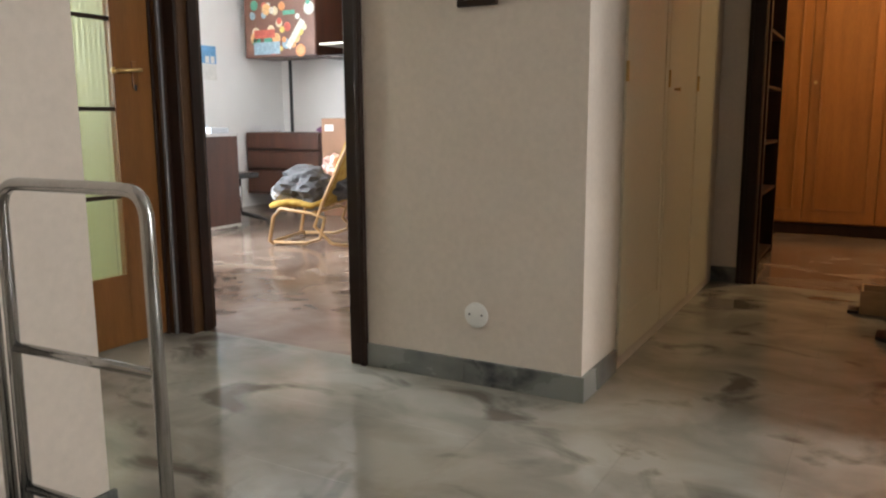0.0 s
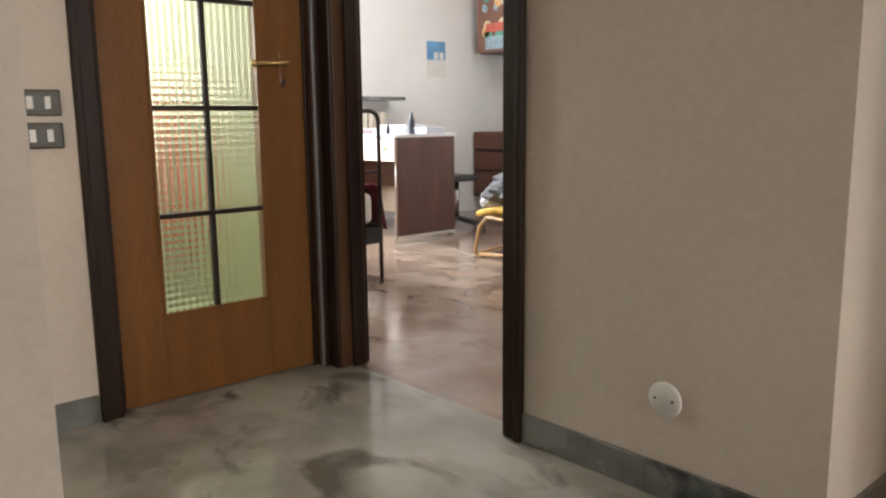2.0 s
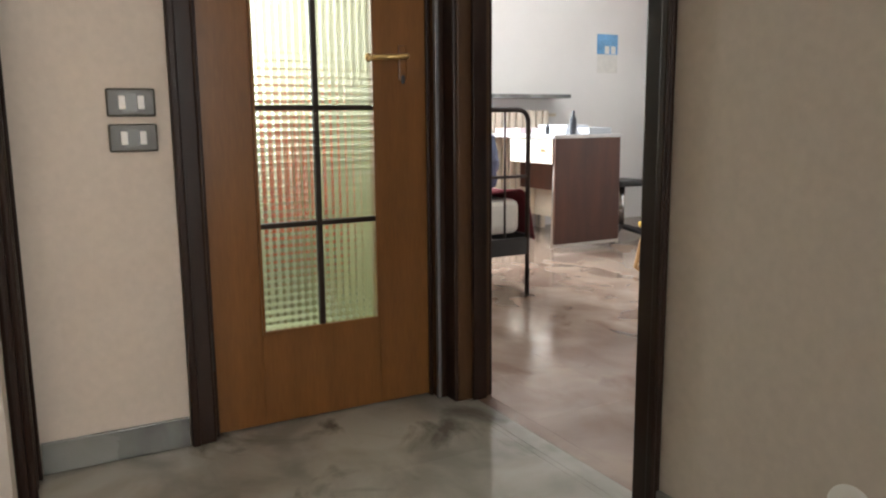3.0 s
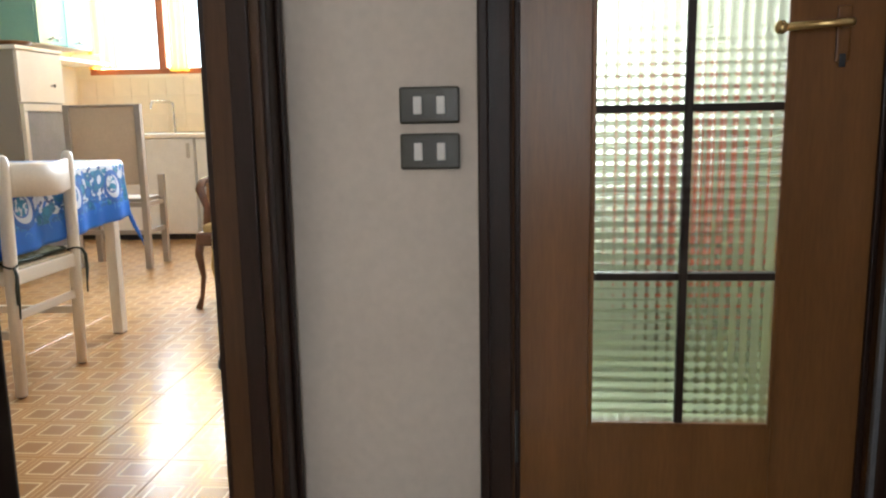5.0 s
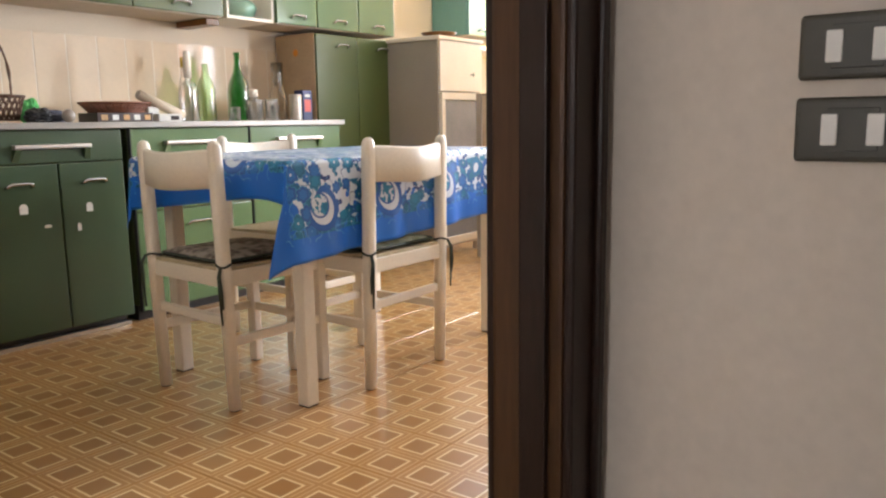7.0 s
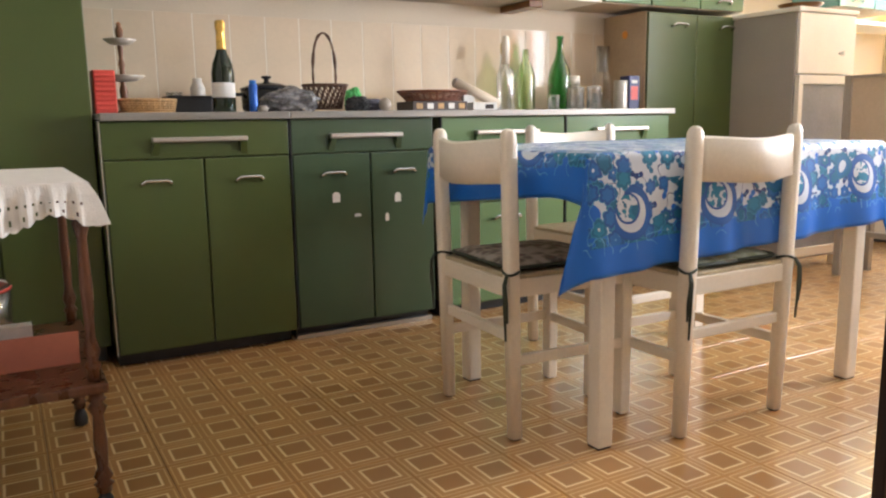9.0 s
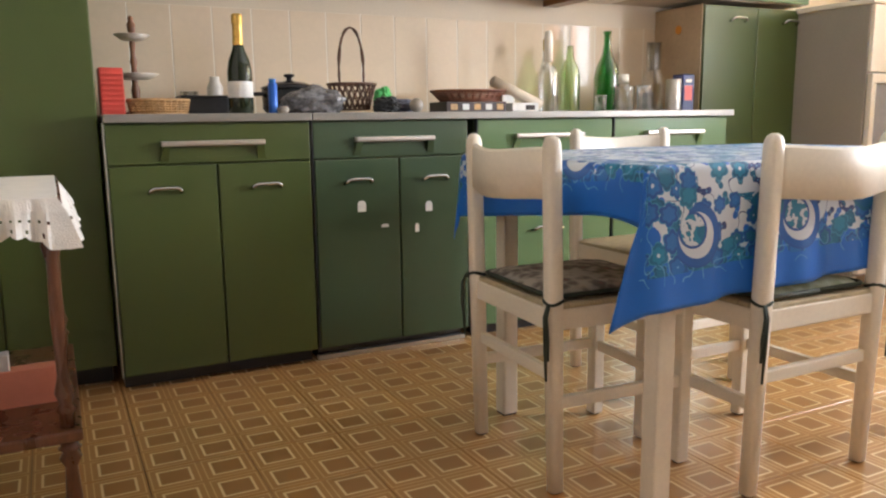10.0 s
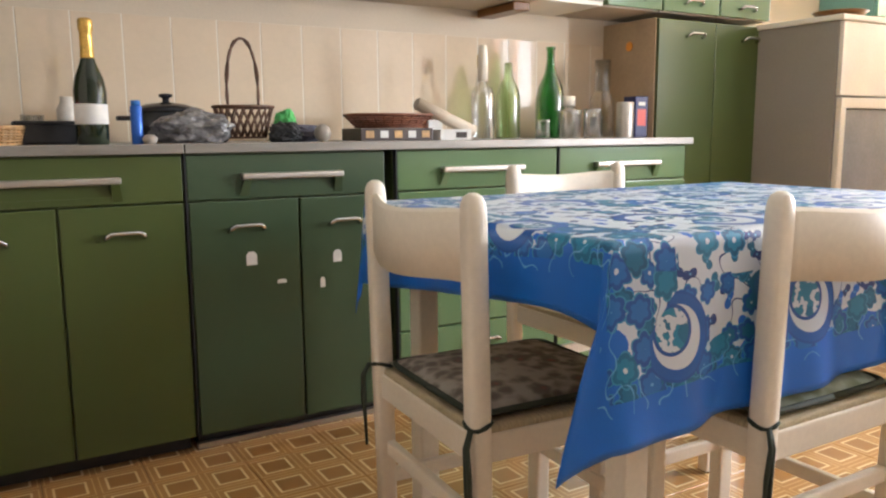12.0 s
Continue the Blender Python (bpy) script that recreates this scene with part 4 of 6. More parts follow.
def cloth_material():
    """Printed cotton: blue hem, a band of teal and blue flowers with ringed crescents, then a white ground with leaves."""
    m = bpy.data.materials.new("printed_tablecloth")
    m.use_nodes = True
    nt = m.node_tree
    b = nt.nodes["Principled BSDF"]
    b.inputs["Roughness"].default_value = 0.36
    uv = nt.nodes.new("ShaderNodeUVMap")
    uv.uv_map = "sheet"

    def math_node(op, a, c=None, d=None):
        n = nt.nodes.new("ShaderNodeMath")
        n.operation = op
        for i, v in enumerate((a, c, d)):
            if v is None:
                continue
            if isinstance(v, (int, float)):
                n.inputs[i].default_value = v
            else:
                nt.links.new(v, n.inputs[i])
        return n.outputs[0]

    def mix(f, a, c):
        n = nt.nodes.new("ShaderNodeMix")
        n.data_type = "RGBA"
        nt.links.new(f, n.inputs["Factor"])
        for k, v in (("A", a), ("B", c)):
            if isinstance(v, tuple):
                n.inputs[k].default_value = (*v, 1)
            else:
                nt.links.new(v, n.inputs[k])
        return n.outputs["Result"]

    def noise_of(scale, detail=2):
        n = nt.nodes.new("ShaderNodeTexNoise")
        n.inputs["Scale"].default_value, n.inputs["Detail"].default_value = scale, detail
        nt.links.new(uv.outputs[0], n.inputs["Vector"])
        return n
    both = lambda *fs: functools.reduce(lambda p, q: math_node("MULTIPLY", p, q), fs)
    less = lambda a, c: math_node("LESS_THAN", a, c)
    more = lambda a, c: math_node("GREATER_THAN", a, c)
    white, blue, deep = (0.66, 0.71, 0.78), (0.010, 0.145, 0.60), (0.012, 0.085, 0.36)
    teal, sea, navy, pale = (0.008, 0.15, 0.29), (0.018, 0.225, 0.40), (0.014, 0.045, 0.20), (0.16, 0.42, 0.72)
    warp = nt.nodes.new("ShaderNodeVectorMath")
    warp.operation = "MULTIPLY_ADD"
    warp.inputs[1].default_value = (0.014, 0.014, 0)
    nt.links.new(noise_of(16).outputs["Color"], warp.inputs[0])
    nt.links.new(uv.outputs[0], warp.inputs[2])

    # distance from the hem, and place along it
    sep = nt.nodes.new("ShaderNodeSeparateXYZ")
    nt.links.new(uv.outputs[0], sep.inputs[0])
    su, sv = sep.outputs[0], sep.outputs[1]
    eu = math_node("MINIMUM", su, math_node("SUBTRACT", CLOTH_W, su))
    ev = math_node("MINIMUM", sv, math_node("SUBTRACT", CLOTH_D, sv))
    e = math_node("MINIMUM", eu, ev)
    on_u = less(ev, eu)
    along = math_node("ADD", math_node("MULTIPLY", on_u, su), math_node("MULTIPLY", math_node("SUBTRACT", 1.0, on_u), sv))

    def voronoi(scale, off, rnd=0.75):
        mp = nt.nodes.new("ShaderNodeMapping")
        mp.inputs["Location"].default_value = (off, off * 1.7, 0)
        nt.links.new(warp.outputs[0], mp.inputs[0])
        v = nt.nodes.new("ShaderNodeTexVoronoi")
        v.voronoi_dimensions = "2D"
        v.inputs["Scale"].default_value, v.inputs["Randomness"].default_value = scale, rnd
        nt.links.new(mp.outputs[0], v.inputs["Vector"])
        sc = nt.nodes.new("ShaderNodeSeparateColor")
        nt.links.new(v.outputs["Color"], sc.inputs[0])
        d = nt.nodes.new("ShaderNodeVectorMath")
        d.operation = "SUBTRACT"
        nt.links.new(mp.outputs[0], d.inputs[0])
        nt.links.new(v.outputs["Position"], d.inputs[1])
        sx = nt.nodes.new("ShaderNodeSeparateXYZ")
        nt.links.new(d.outputs[0], sx.inputs[0])
        return v.outputs["Distance"], sc.outputs[0], sc.outputs[1], math_node("ARCTAN2", sx.outputs[1], sx.outputs[0])

    # ground: blue hem breaking up into white
    n1 = noise_of(24, 3).outputs[0]
    edge = math_node("ADD", e, math_node("MULTIPLY", math_node("SUBTRACT", n1, 0.5), 0.12))
    col = mix(less(edge, 0.105), white, blue)
    # leaves and dots on the white ground
    dist, r1, r2, ang = voronoi(24, 0.3, 0.9)
    petal = math_node("MULTIPLY_ADD", math_node("SINE", math_node("ADD", math_node("MULTIPLY", ang, 2.0), math_node("MULTIPLY", r2, 6.0))), 0.13, 0.26)
    leaf = both(less(dist, petal), more(r1, 0.12), more(e, 0.12))
    leaf_col = mix(more(r2, 0.45), navy, mix(more(r2, 0.75), teal, blue))
    leaf_col = mix(less(dist, 0.05), leaf_col, pale)
    col = mix(leaf, col, leaf_col)
    # stems: fine dark contour lines
    n2 = noise_of(9, 1).outputs[0]
    stem = both(less(math_node("ABSOLUTE", math_node("SUBTRACT", n2, 0.52)), 0.0035), more(e, 0.13))
    col = mix(stem, col, navy)

    # flowers, crowded in a band above the hem and scattered further in
    def flowers(col, scale, off, petals, reach, chance, inner, lo, hi):
        dist, r1, r2, ang = voronoi(scale, off, 0.7)
        lobe = math_node("MULTIPLY_ADD", math_node("ABSOLUTE", math_node("SINE", math_node("MULTIPLY", ang, petals / 2))), 0.13, reach)
        inside = both(less(dist, lobe), more(r1, chance), more(e, lo), less(e, hi))
        f = mix(more(r2, 0.30), (0.02, 0.16, 0.50), mix(more(r2, 0.62), teal, sea))
        f = mix(more(dist, math_node("MULTIPLY", lobe, 0.62)), f, mix(more(r2, 0.5), deep, mix(more(r2, 0.8), (0.006, 0.10, 0.22), teal)))
        f = mix(more(dist, math_node("MULTIPLY", lobe, 0.90)), f, (0.05, 0.28, 0.50))
        f = mix(less(dist, math_node("MULTIPLY_ADD", r1, 0.14, inner)), f, mix(more(r1, 0.75), pale, white))
        return mix(inside, col, f)
    col = flowers(col, 10.5, 7.7, 7, 0.34, 0.78, -0.01, 0.24, 0.9)
    col = flowers(col, 16.0, 9.3, 6, 0.34, 0.60, -0.05, 0.22, 0.9)
    col = flowers(col, 22.0, 1.4, 6, 0.36, 0.45, -0.07, 0.075, 0.23)
    col = flowers(col, 17.0, 4.1, 6, 0.38, 0.25, -0.06, 0.075, 0.225)
    # fine pale tendrils over the hem
    n3 = noise_of(22, 0).outputs[0]
    curl = both(less(math_node("ABSOLUTE", math_node("SUBTRACT", n3, 0.47)), 0.012), more(e, 0.055), less(e, 0.10))
    col = mix(curl, col, pale)

    def disc(pitch, shift, height, du, dv):
        cu = math_node("SUBTRACT", math_node("MULTIPLY", math_node("FRACT", math_node("DIVIDE", math_node("ADD", along, shift), pitch)), pitch), pitch / 2 + du)
        cv = math_node("SUBTRACT", e, height + dv)
        return math_node("SQRT", math_node("ADD", math_node("MULTIPLY", cu, cu), math_node("MULTIPLY", cv, cv)))
    # ringed crescents
    for pitch, shift, height, k in ((MEDAL, MEDAL_SHIFT, 0.15, 1.0), (0.44, 0.19, 0.40, 1.15)):
        ring, hollow = disc(pitch, shift, height, 0, 0), disc(pitch, shift, height, -0.010 * k, 0.012 * k)
        clear = more(math_node("MULTIPLY_ADD", on_u, 0.3, along), 0.46)
        col = mix(both(clear, less(ring, 0.070 * k)), col, deep)
        col = mix(both(clear, less(ring, 0.066 * k)), col, (0.014, 0.11, 0.42))
        col = mix(both(clear, less(ring, 0.050 * k)), col, white)
        inner = mix(more(n3, 0.47), teal, sea)
        inner = mix(less(math_node("ABSOLUTE", math_node("SUBTRACT", n1, 0.5)), 0.045), inner, white)
        col = mix(both(clear, less(hollow, 0.038 * k)), col, inner)
        col = mix(both(clear, less(math_node("ABSOLUTE", math_node("SUBTRACT", hollow, 0.037 * k)), 0.003)), col, deep)
    # large white-eyed flower beside each crescent
    eye = disc(MEDAL, MEDAL_SHIFT, 0.15, -0.095, 0.04)
    eye = math_node("ADD", eye, math_node("MULTIPLY", math_node("SUBTRACT", n3, 0.5), 0.03))
    col = mix(less(eye, 0.042), col, teal)
    col = mix(less(eye, 0.032), col, (0.012, 0.15, 0.36))
    col = mix(less(eye, 0.017), col, white)
    nt.links.new(col, b.inputs["Base Color"])
    bp = nt.nodes.new("ShaderNodeBump")
    bp.inputs["Strength"].default_value, bp.inputs["Distance"].default_value = 0.15, 0.002
    nt.links.new(noise_of(260).outputs[0], bp.inputs["Height"])
    nt.links.new(bp.outputs[0], b.inputs["Normal"])
    return m


CLOTH_W, CLOTH_D, MEDAL, MEDAL_SHIFT = 1.50, 1.19, 0.315, 0.2555


def tablecloth():
    """A printed sheet laid askew over the table, falling over its edges, with a pointed fold at the near corner."""
    tu, tv = radians(2.7), radians(6.2)
    px, py = TX1 + 0.07, TY1 + 0.315
    ux, uy, vx, vy = -math.cos(tu), -math.sin(tu), math.sin(tv), -math.cos(tv)
    nu, nv = 128, 104
    bm = bmesh.new()
    lay = bm.loops.layers.uv.new("sheet")
    top = TZ + 0.003
    verts, coords = [], []
    for j in range(nv + 1):
        for i in range(nu + 1):
            s, t = CLOTH_W * i / nu, CLOTH_D * j / nv
            x, y = px + ux * s + vx * t, py + uy * s + vy * t
            ex = max(0.0, x - TX1) if x > TX1 else -max(0.0, TX0 - x)
            ey = max(0.0, y - TY1) if y > TY1 else -max(0.0, TY0 - y)
            bx, by = min(max(x, TX0), TX1), min(max(y, TY0), TY1)
            drop = math.hypot(ex, ey)
            n = noise.noise((x * 2.2, y * 2.2, 0.5))
            if drop > 0:
                dx, dy = ex / drop, ey / drop
                both = min(abs(ex), abs(ey))
                # the fall rounds the table edge, then hangs with shallow folds that widen downwards
                arc = min(drop, 0.02)
                flare = 0.010 * math.sin(arc / 0.02 * math.pi / 2) + 0.04 * drop
                fold = (math.sin(x * 19 + 0.8) + 0.5 * math.sin(x * 41)) if abs(ey) > abs(ex) else (math.sin(y * 13 + 0.4) + 0.4 * math.sin(y * 29))
                ripple = 0.010 * drop / 0.3 * fold + 0.012 * n * min(1, drop * 5)
                near = 0.0
                if ex > 0 and ey <= 0:
                    near = max(0.0, 1 - (TY1 - y) / 0.17) ** 2
                sag = 0.03 * near * min(1.0, ex / 0.1)
                pos = Vector((bx + dx * (flare + ripple), by + dy * (flare + ripple), top - max(0.0, drop - 0.006) - sag))
                if both > 0:
                    out = (1.25 if ex > 0 < ey else 0.3) * both * min(1.0, drop / 0.32) ** 1.5
                    pos += Vector((math.copysign(out, ex), 0, -0.3 * both - 0.03 * max(0.0, 1 - abs(ey) / 0.15) * min(1.0, abs(ex) / 0.1)))
            else:
                pos = Vector((x, y, top + 0.0015 * (n + 1)))
            verts.append(bm.verts.new(pos))
            coords.append((s, t))
    bm.verts.index_update()
    for j in range(nv):
        for i in range(nu):
            k = (j * (nu + 1) + i, j * (nu + 1) + i + 1, (j + 1) * (nu + 1) + i + 1, (j + 1) * (nu + 1) + i)
            f = bm.faces.new([verts[q] for q in k])
            f.smooth = True
            for lp, q in zip(f.loops, k):
                lp[lay].uv = coords[q]
    ob = part("tablecloth", bm, cloth_material())
    tagged(ob, "blue and white floral printed tablecloth hanging askew", "tablecloth")
    ob.modifiers.new("thick", "SOLIDIFY").thickness = 0.0012


tablecloth()

# ---- chairs ----


def chair():
    c = thing("kitchen_chair", 0, 0, 0, "white painted wooden chair with a curved back slat", "chair", "chairs round the table")
    bxs, fxs, dep = 0.195, 0.185, 0.385
    for s in (-1, 1):
        b = bmesh.new()
        post = [(0.0, 0.017), (0.44, 0.020), (0.80, 0.0195), (0.818, 0.018), (0.829, 0.014), (0.835, 0.006)]
        rings = []
        for z, r in post:
            yy = 0.010 - 0.019 * z / 0.83
            rings.append([b.verts.new((s * bxs + r * math.copysign(abs(math.cos(a)) ** 0.6, math.cos(a)), yy + r * math.copysign(abs(math.sin(a)) ** 0.6, math.sin(a)), z + 0.004))
                          for a in np.linspace(0, math.tau, 16, endpoint=False)])
        for u, v in zip(rings, rings[1:]):
            for k in range(16):
                b.faces.new((u[k], u[(k + 1) % 16], v[(k + 1) % 16], v[k])).smooth = True
        b.faces.new(rings[0][::-1]), b.faces.new(rings[-1])
        part("back_leg", b, WHITE_PAINT, c)
        part("front_leg", bbox(s * fxs - 0.020, s * fxs + 0.020, dep - 0.017, dep + 0.017, 0.004, 0.437, 0.006, 3), WHITE_PAINT, c)
        for y, xx in ((0.010, bxs), (dep, fxs)):
            part("foot_cap", lathe(bmesh.new(), [(0.014, 0.0), (0.015, 0.004), (0.014, 0.006)], s * xx, y, 12), BLACK, c, "dark felt pad under the leg")
        part("side_rail", bbox(s * (bxs + fxs) / 2 - 0.010, s * (bxs + fxs) / 2 + 0.010, 0.012, dep - 0.016, 0.395, 0.445, 0.004), WHITE_PAINT, c)
        part("stretcher", bbox(s * (bxs + fxs) / 2 - 0.009, s * (bxs + fxs) / 2 + 0.009, 0.012, dep - 0.016, 0.205, 0.235, 0.004), WHITE_PAINT, c)
    part("front_rail", bbox(-fxs, fxs, dep - 0.01, dep + 0.01, 0.395, 0.445, 0.004), WHITE_PAINT, c)
    part("back_rail", bbox(-bxs, bxs, -0.01, 0.01, 0.395, 0.445, 0.004), WHITE_PAINT, c)
    part("back_stretcher", bbox(-bxs, bxs, 0.0, 0.018, 0.27, 0.30, 0.004), WHITE_PAINT, c)
    part("front_stretcher", bbox(-fxs, fxs, dep - 0.009, dep + 0.009, 0.20, 0.23, 0.004), WHITE_PAINT, c)
    bm = bmesh.new()
    n = 16
    ring = []
    for i in range(n + 1):
        u = i / n
        x = (u - 0.5) * 2 * (bxs - 0.005)
        curve = -0.045 * math.sin(math.pi * u) ** 1.2
        lift = -0.009 * math.sin(math.pi * u) ** 2
        ring.append([bm.verts.new((x, curve + dy, z)) for dy, z in ((-0.019, 0.698 + lift), (-0.001, 0.696 + lift), (-0.001, 0.808 + lift), (-0.010, 0.814 + lift), (-0.019, 0.808 + lift))])
    for u, v in zip(ring, ring[1:]):
        for k in range(5):
            f = bm.faces.new((u[k], u[(k + 1) % 5], v[(k + 1) % 5], v[k]))
            f.smooth = k in (0, 1, 4)
    bm.faces.new(ring[0][::-1]), bm.faces.new(ring[-1])
    part("back_slat", bm, WHITE_PAINT, c)
    part("seat", bbox(-fxs - 0.012, fxs + 0.012, -0.005, dep + 0.012, 0.438, 0.456, 0.007, 3), material("rush_seat", (0.55, 0.45, 0.28), 0.8, vary=0.2, scale=20, fine=150, bump=0.5, stretch=(1, 8, 1)), c, "woven straw seat")
    return c


first = chair()
first.matrix_world = pose(-3.675, -0.165, 0, 0, 0, 180)
second_chair = copy_thing(first, pose(-3.092, -0.594, 0, 0, 0, 87))
third_chair = copy_thing(first, pose(-3.90, -1.16, 0, 0, 0, 0))


def pattern_cloth(name, ground, a, c, scale):
    m = bpy.data.materials.new(name)
    m.use_nodes = True
    nt = m.node_tree
    b = nt.nodes["Principled BSDF"]
    b.inputs["Roughness"].default_value = 0.9
    tc = nt.nodes.new("ShaderNodeTexCoord")
    v = nt.nodes.new("ShaderNodeTexVoronoi")
    v.inputs["Scale"].default_value = scale
    nz = nt.nodes.new("ShaderNodeTexNoise")
    nz.inputs["Scale"].default_value = scale * 0.8
    nt.links.new(tc.outputs["Object"], v.inputs["Vector"])
    nt.links.new(tc.outputs["Object"], nz.inputs["Vector"])
    r = nt.nodes.new("ShaderNodeValToRGB")
    r.color_ramp.interpolation = "EASE"
    r.color_ramp.elements[0].color, r.color_ramp.elements[0].position = (*a, 1), 0.2
    r.color_ramp.elements[1].color, r.color_ramp.elements[1].position = (*ground, 1), 0.45
    e = r.color_ramp.elements.new(0.75)
    e.color = (*c, 1)
    mxn = nt.nodes.new("ShaderNodeMath")
    mxn.operation = "MULTIPLY_ADD"
    mxn.inputs[1].default_value = 0.5
    nt.links.new(v.outputs["Distance"], mxn.inputs[0])
    half = nt.nodes.new("ShaderNodeMath")
    half.operation = "MULTIPLY"
    half.inputs[1].default_value = 0.7
    nt.links.new(nz.outputs[0], half.inputs[0])
    nt.links.new(half.outputs[0], mxn.inputs[2])
    nt.links.new(mxn.outputs[0], r.inputs[0])
    nt.links.new(r.outputs[0], b.inputs["Base Color"])
    return m


def cushion(m, label, mat, tie_mat):
    c = thing("seat_cushion", 0, 0, 0, label, "cushion", "chair cushions")
    bm = bmesh.new()
    n = 12
    top, low = [], []
    for j in range(n + 1):
        for i in range(n + 1):
            u, v = i / n * 2 - 1, j / n * 2 - 1
            edge = max(0.0, (1 - abs(u) ** 4) * (1 - abs(v) ** 4)) ** 0.5
            h = 0.022 * edge + 0.004 * noise.noise((u * 2, v * 2, 3))
            x, y = u * 0.172 * (1 - 0.03 * v), 0.19 + v * 0.185
            top.append(bm.verts.new((x, y, 0.472 + h)))
            low.append(bm.verts.new((x, y, 0.472 - 0.012 * min(1, edge * 3))))
    for j in range(n):
        for i in range(n):
            k = (j * (n + 1) + i, j * (n + 1) + i + 1, (j + 1) * (n + 1) + i + 1, (j + 1) * (n + 1) + i)
            for g, rev in ((top, False), (low, True)):
                f = bm.faces.new([g[q] for q in (k[::-1] if rev else k)])
                f.smooth = True
    bmesh.ops.remove_doubles(bm, verts=bm.verts, dist=0.0004)
    part("pad", bm, mat, c)
    edge_pts = [(x, y, 0.473) for x, y in ((-0.172, 0.01), (0.172, 0.01), (0.168, 0.372), (-0.168, 0.372))]
    b = bmesh.new()
    tube(b, rounded([(0, 0.008, 0.473)] + [edge_pts[1], edge_pts[2], edge_pts[3], edge_pts[0]] + [(0, 0.008, 0.473)], 0.03, 4), 0.006, 8)
    part("piping", b, tie_mat, c)
    for s in (-1, 1):
        b = bmesh.new()
        loop = [(s * (0.195 + 0.022 * math.cos(a)), 0.022 * math.sin(a), 0.468 + 0.004 * math.sin(2 * a)) for a in np.linspace(0, math.tau, 13)[:-1]]
        tube(b, loop, 0.004, 6, True)
        part("tie_loop", b, tie_mat, c)
        for k, (dx, ln) in enumerate(((0.010, 0.15), (0.020, 0.10))):
            b = bmesh.new()
            tube(b, [(s * (0.205 + dx * 0.3), -0.022, 0.466), (s * (0.207 + dx * 0.6), -0.034, 0.44), (s * (0.205 + dx), -0.033, 0.44 - ln * 0.5), (s * (0.207 + dx * 0.8), -0.030, 0.44 - ln)], [0.004, 0.0045, 0.0045, 0.003], 6)
            part("tie_end", b, tie_mat, c)
    c.matrix_world = m
    return c


TIE = material("dark_green_ribbon", (0.035, 0.045, 0.028), 0.8)
cushion(pose(-3.092, -0.594, -0.004, 0, 0, 87), "dark floral seat cushion tied with green ribbons", pattern_cloth("dark_floral", (0.13, 0.105, 0.085), (0.30, 0.07, 0.06), (0.36, 0.32, 0.27), 34), TIE)
cushion(pose(-3.675, -0.165, -0.004, 0, 0, 180), "pale green floral seat cushion tied with ribbons", pattern_cloth("pale_floral", (0.22, 0.26, 0.17), (0.5, 0.33, 0.10), (0.36, 0.40, 0.33), 26), TIE)

# ---- things on the worktop ----
CZ = 0.904


def thin_glass(name, colour, blend=0.4):
    """Thin-walled glass: clear, with glossy glints."""
    m = bpy.data.materials.new(name)
    m.use_nodes = True
    nt = m.node_tree
    tr_ = nt.nodes.new("ShaderNodeBsdfTransparent")
    tr_.inputs[0].default_value = (*colour, 1)
    gl = nt.nodes.new("ShaderNodeBsdfGlossy")
    gl.inputs["Roughness"].default_value = 0.18
    fr = nt.nodes.new("ShaderNodeLayerWeight")
    fr.inputs[0].default_value = blend
    mx = nt.nodes.new("ShaderNodeMixShader")
    nt.links.new(fr.outputs["Facing"], mx.inputs[0])
    nt.links.new(tr_.outputs[0], mx.inputs[1])
    nt.links.new(gl.outputs[0], mx.inputs[2])
    nt.links.new(mx.outputs[0], nt.nodes["Material Output"].inputs[0])
    return m


GREEN_GLASS = thin_glass("green_bottle_glass", (0.16, 0.50, 0.20))
PALE_GREEN_GLASS = thin_glass("pale_green_glass", (0.74, 0.87, 0.62))
THIN_GLASS = thin_glass("thin_clear_glass", (0.965, 0.97, 0.96), 0.5)
PRESSED_GLASS = thin_glass("pressed_clear_glass", (0.96, 0.96, 0.95), 0.55)
GOLD = material("gold_foil", (0.75, 0.48, 0.13), 0.32, 0.9, vary=0.15, scale=40, fine=160, bump=0.4)
DARK_GLASS = material("dark_green_bottle", (0.012, 0.02, 0.008), 0.08, vary=0.1, scale=10, bump=0)
PLUM = material("brown_wicker", (0.12, 0.055, 0.028), 0.55, vary=0.25, scale=30, fine=160, bump=0.3)
STRAW = material("pale_wicker", (0.55, 0.33, 0.14), 0.6, vary=0.2, scale=30, fine=160, bump=0.3)
TERRACOTTA = material("turned_fruitwood", (0.26, 0.11, 0.05), 0.4, vary=0.2, scale=20)


def turned(name, x, y, label, category, pieces, z=CZ, seg=20):
    """A thing of turned parts: (part name, material, profile, label)."""
    t = thing(name, x, y, z, label, category)
    for nm, mat, prof, lab in pieces:
        o = part(nm, lathe(bmesh.new(), prof, 0, 0, seg), mat, t, lab)
    return t


# red moulded box with ribs
rb = thing("red_box", -2.285, -1.80, CZ, "red plastic box with moulded ribs on the worktop", "box")
RED = material("red_plastic", (0.62, 0.07, 0.05), 0.4, vary=0.06, scale=12)
part("body", bbox(-0.038, 0.036, -0.05, 0.05, 0, 0.152, 0.006), RED, rb)
for k in range(8):
    part("rib", bbox(-0.035, 0.033, 0.048, 0.056, 0.012 + k * 0.0165, 0.021 + k * 0.0165, 0.002), RED, rb)

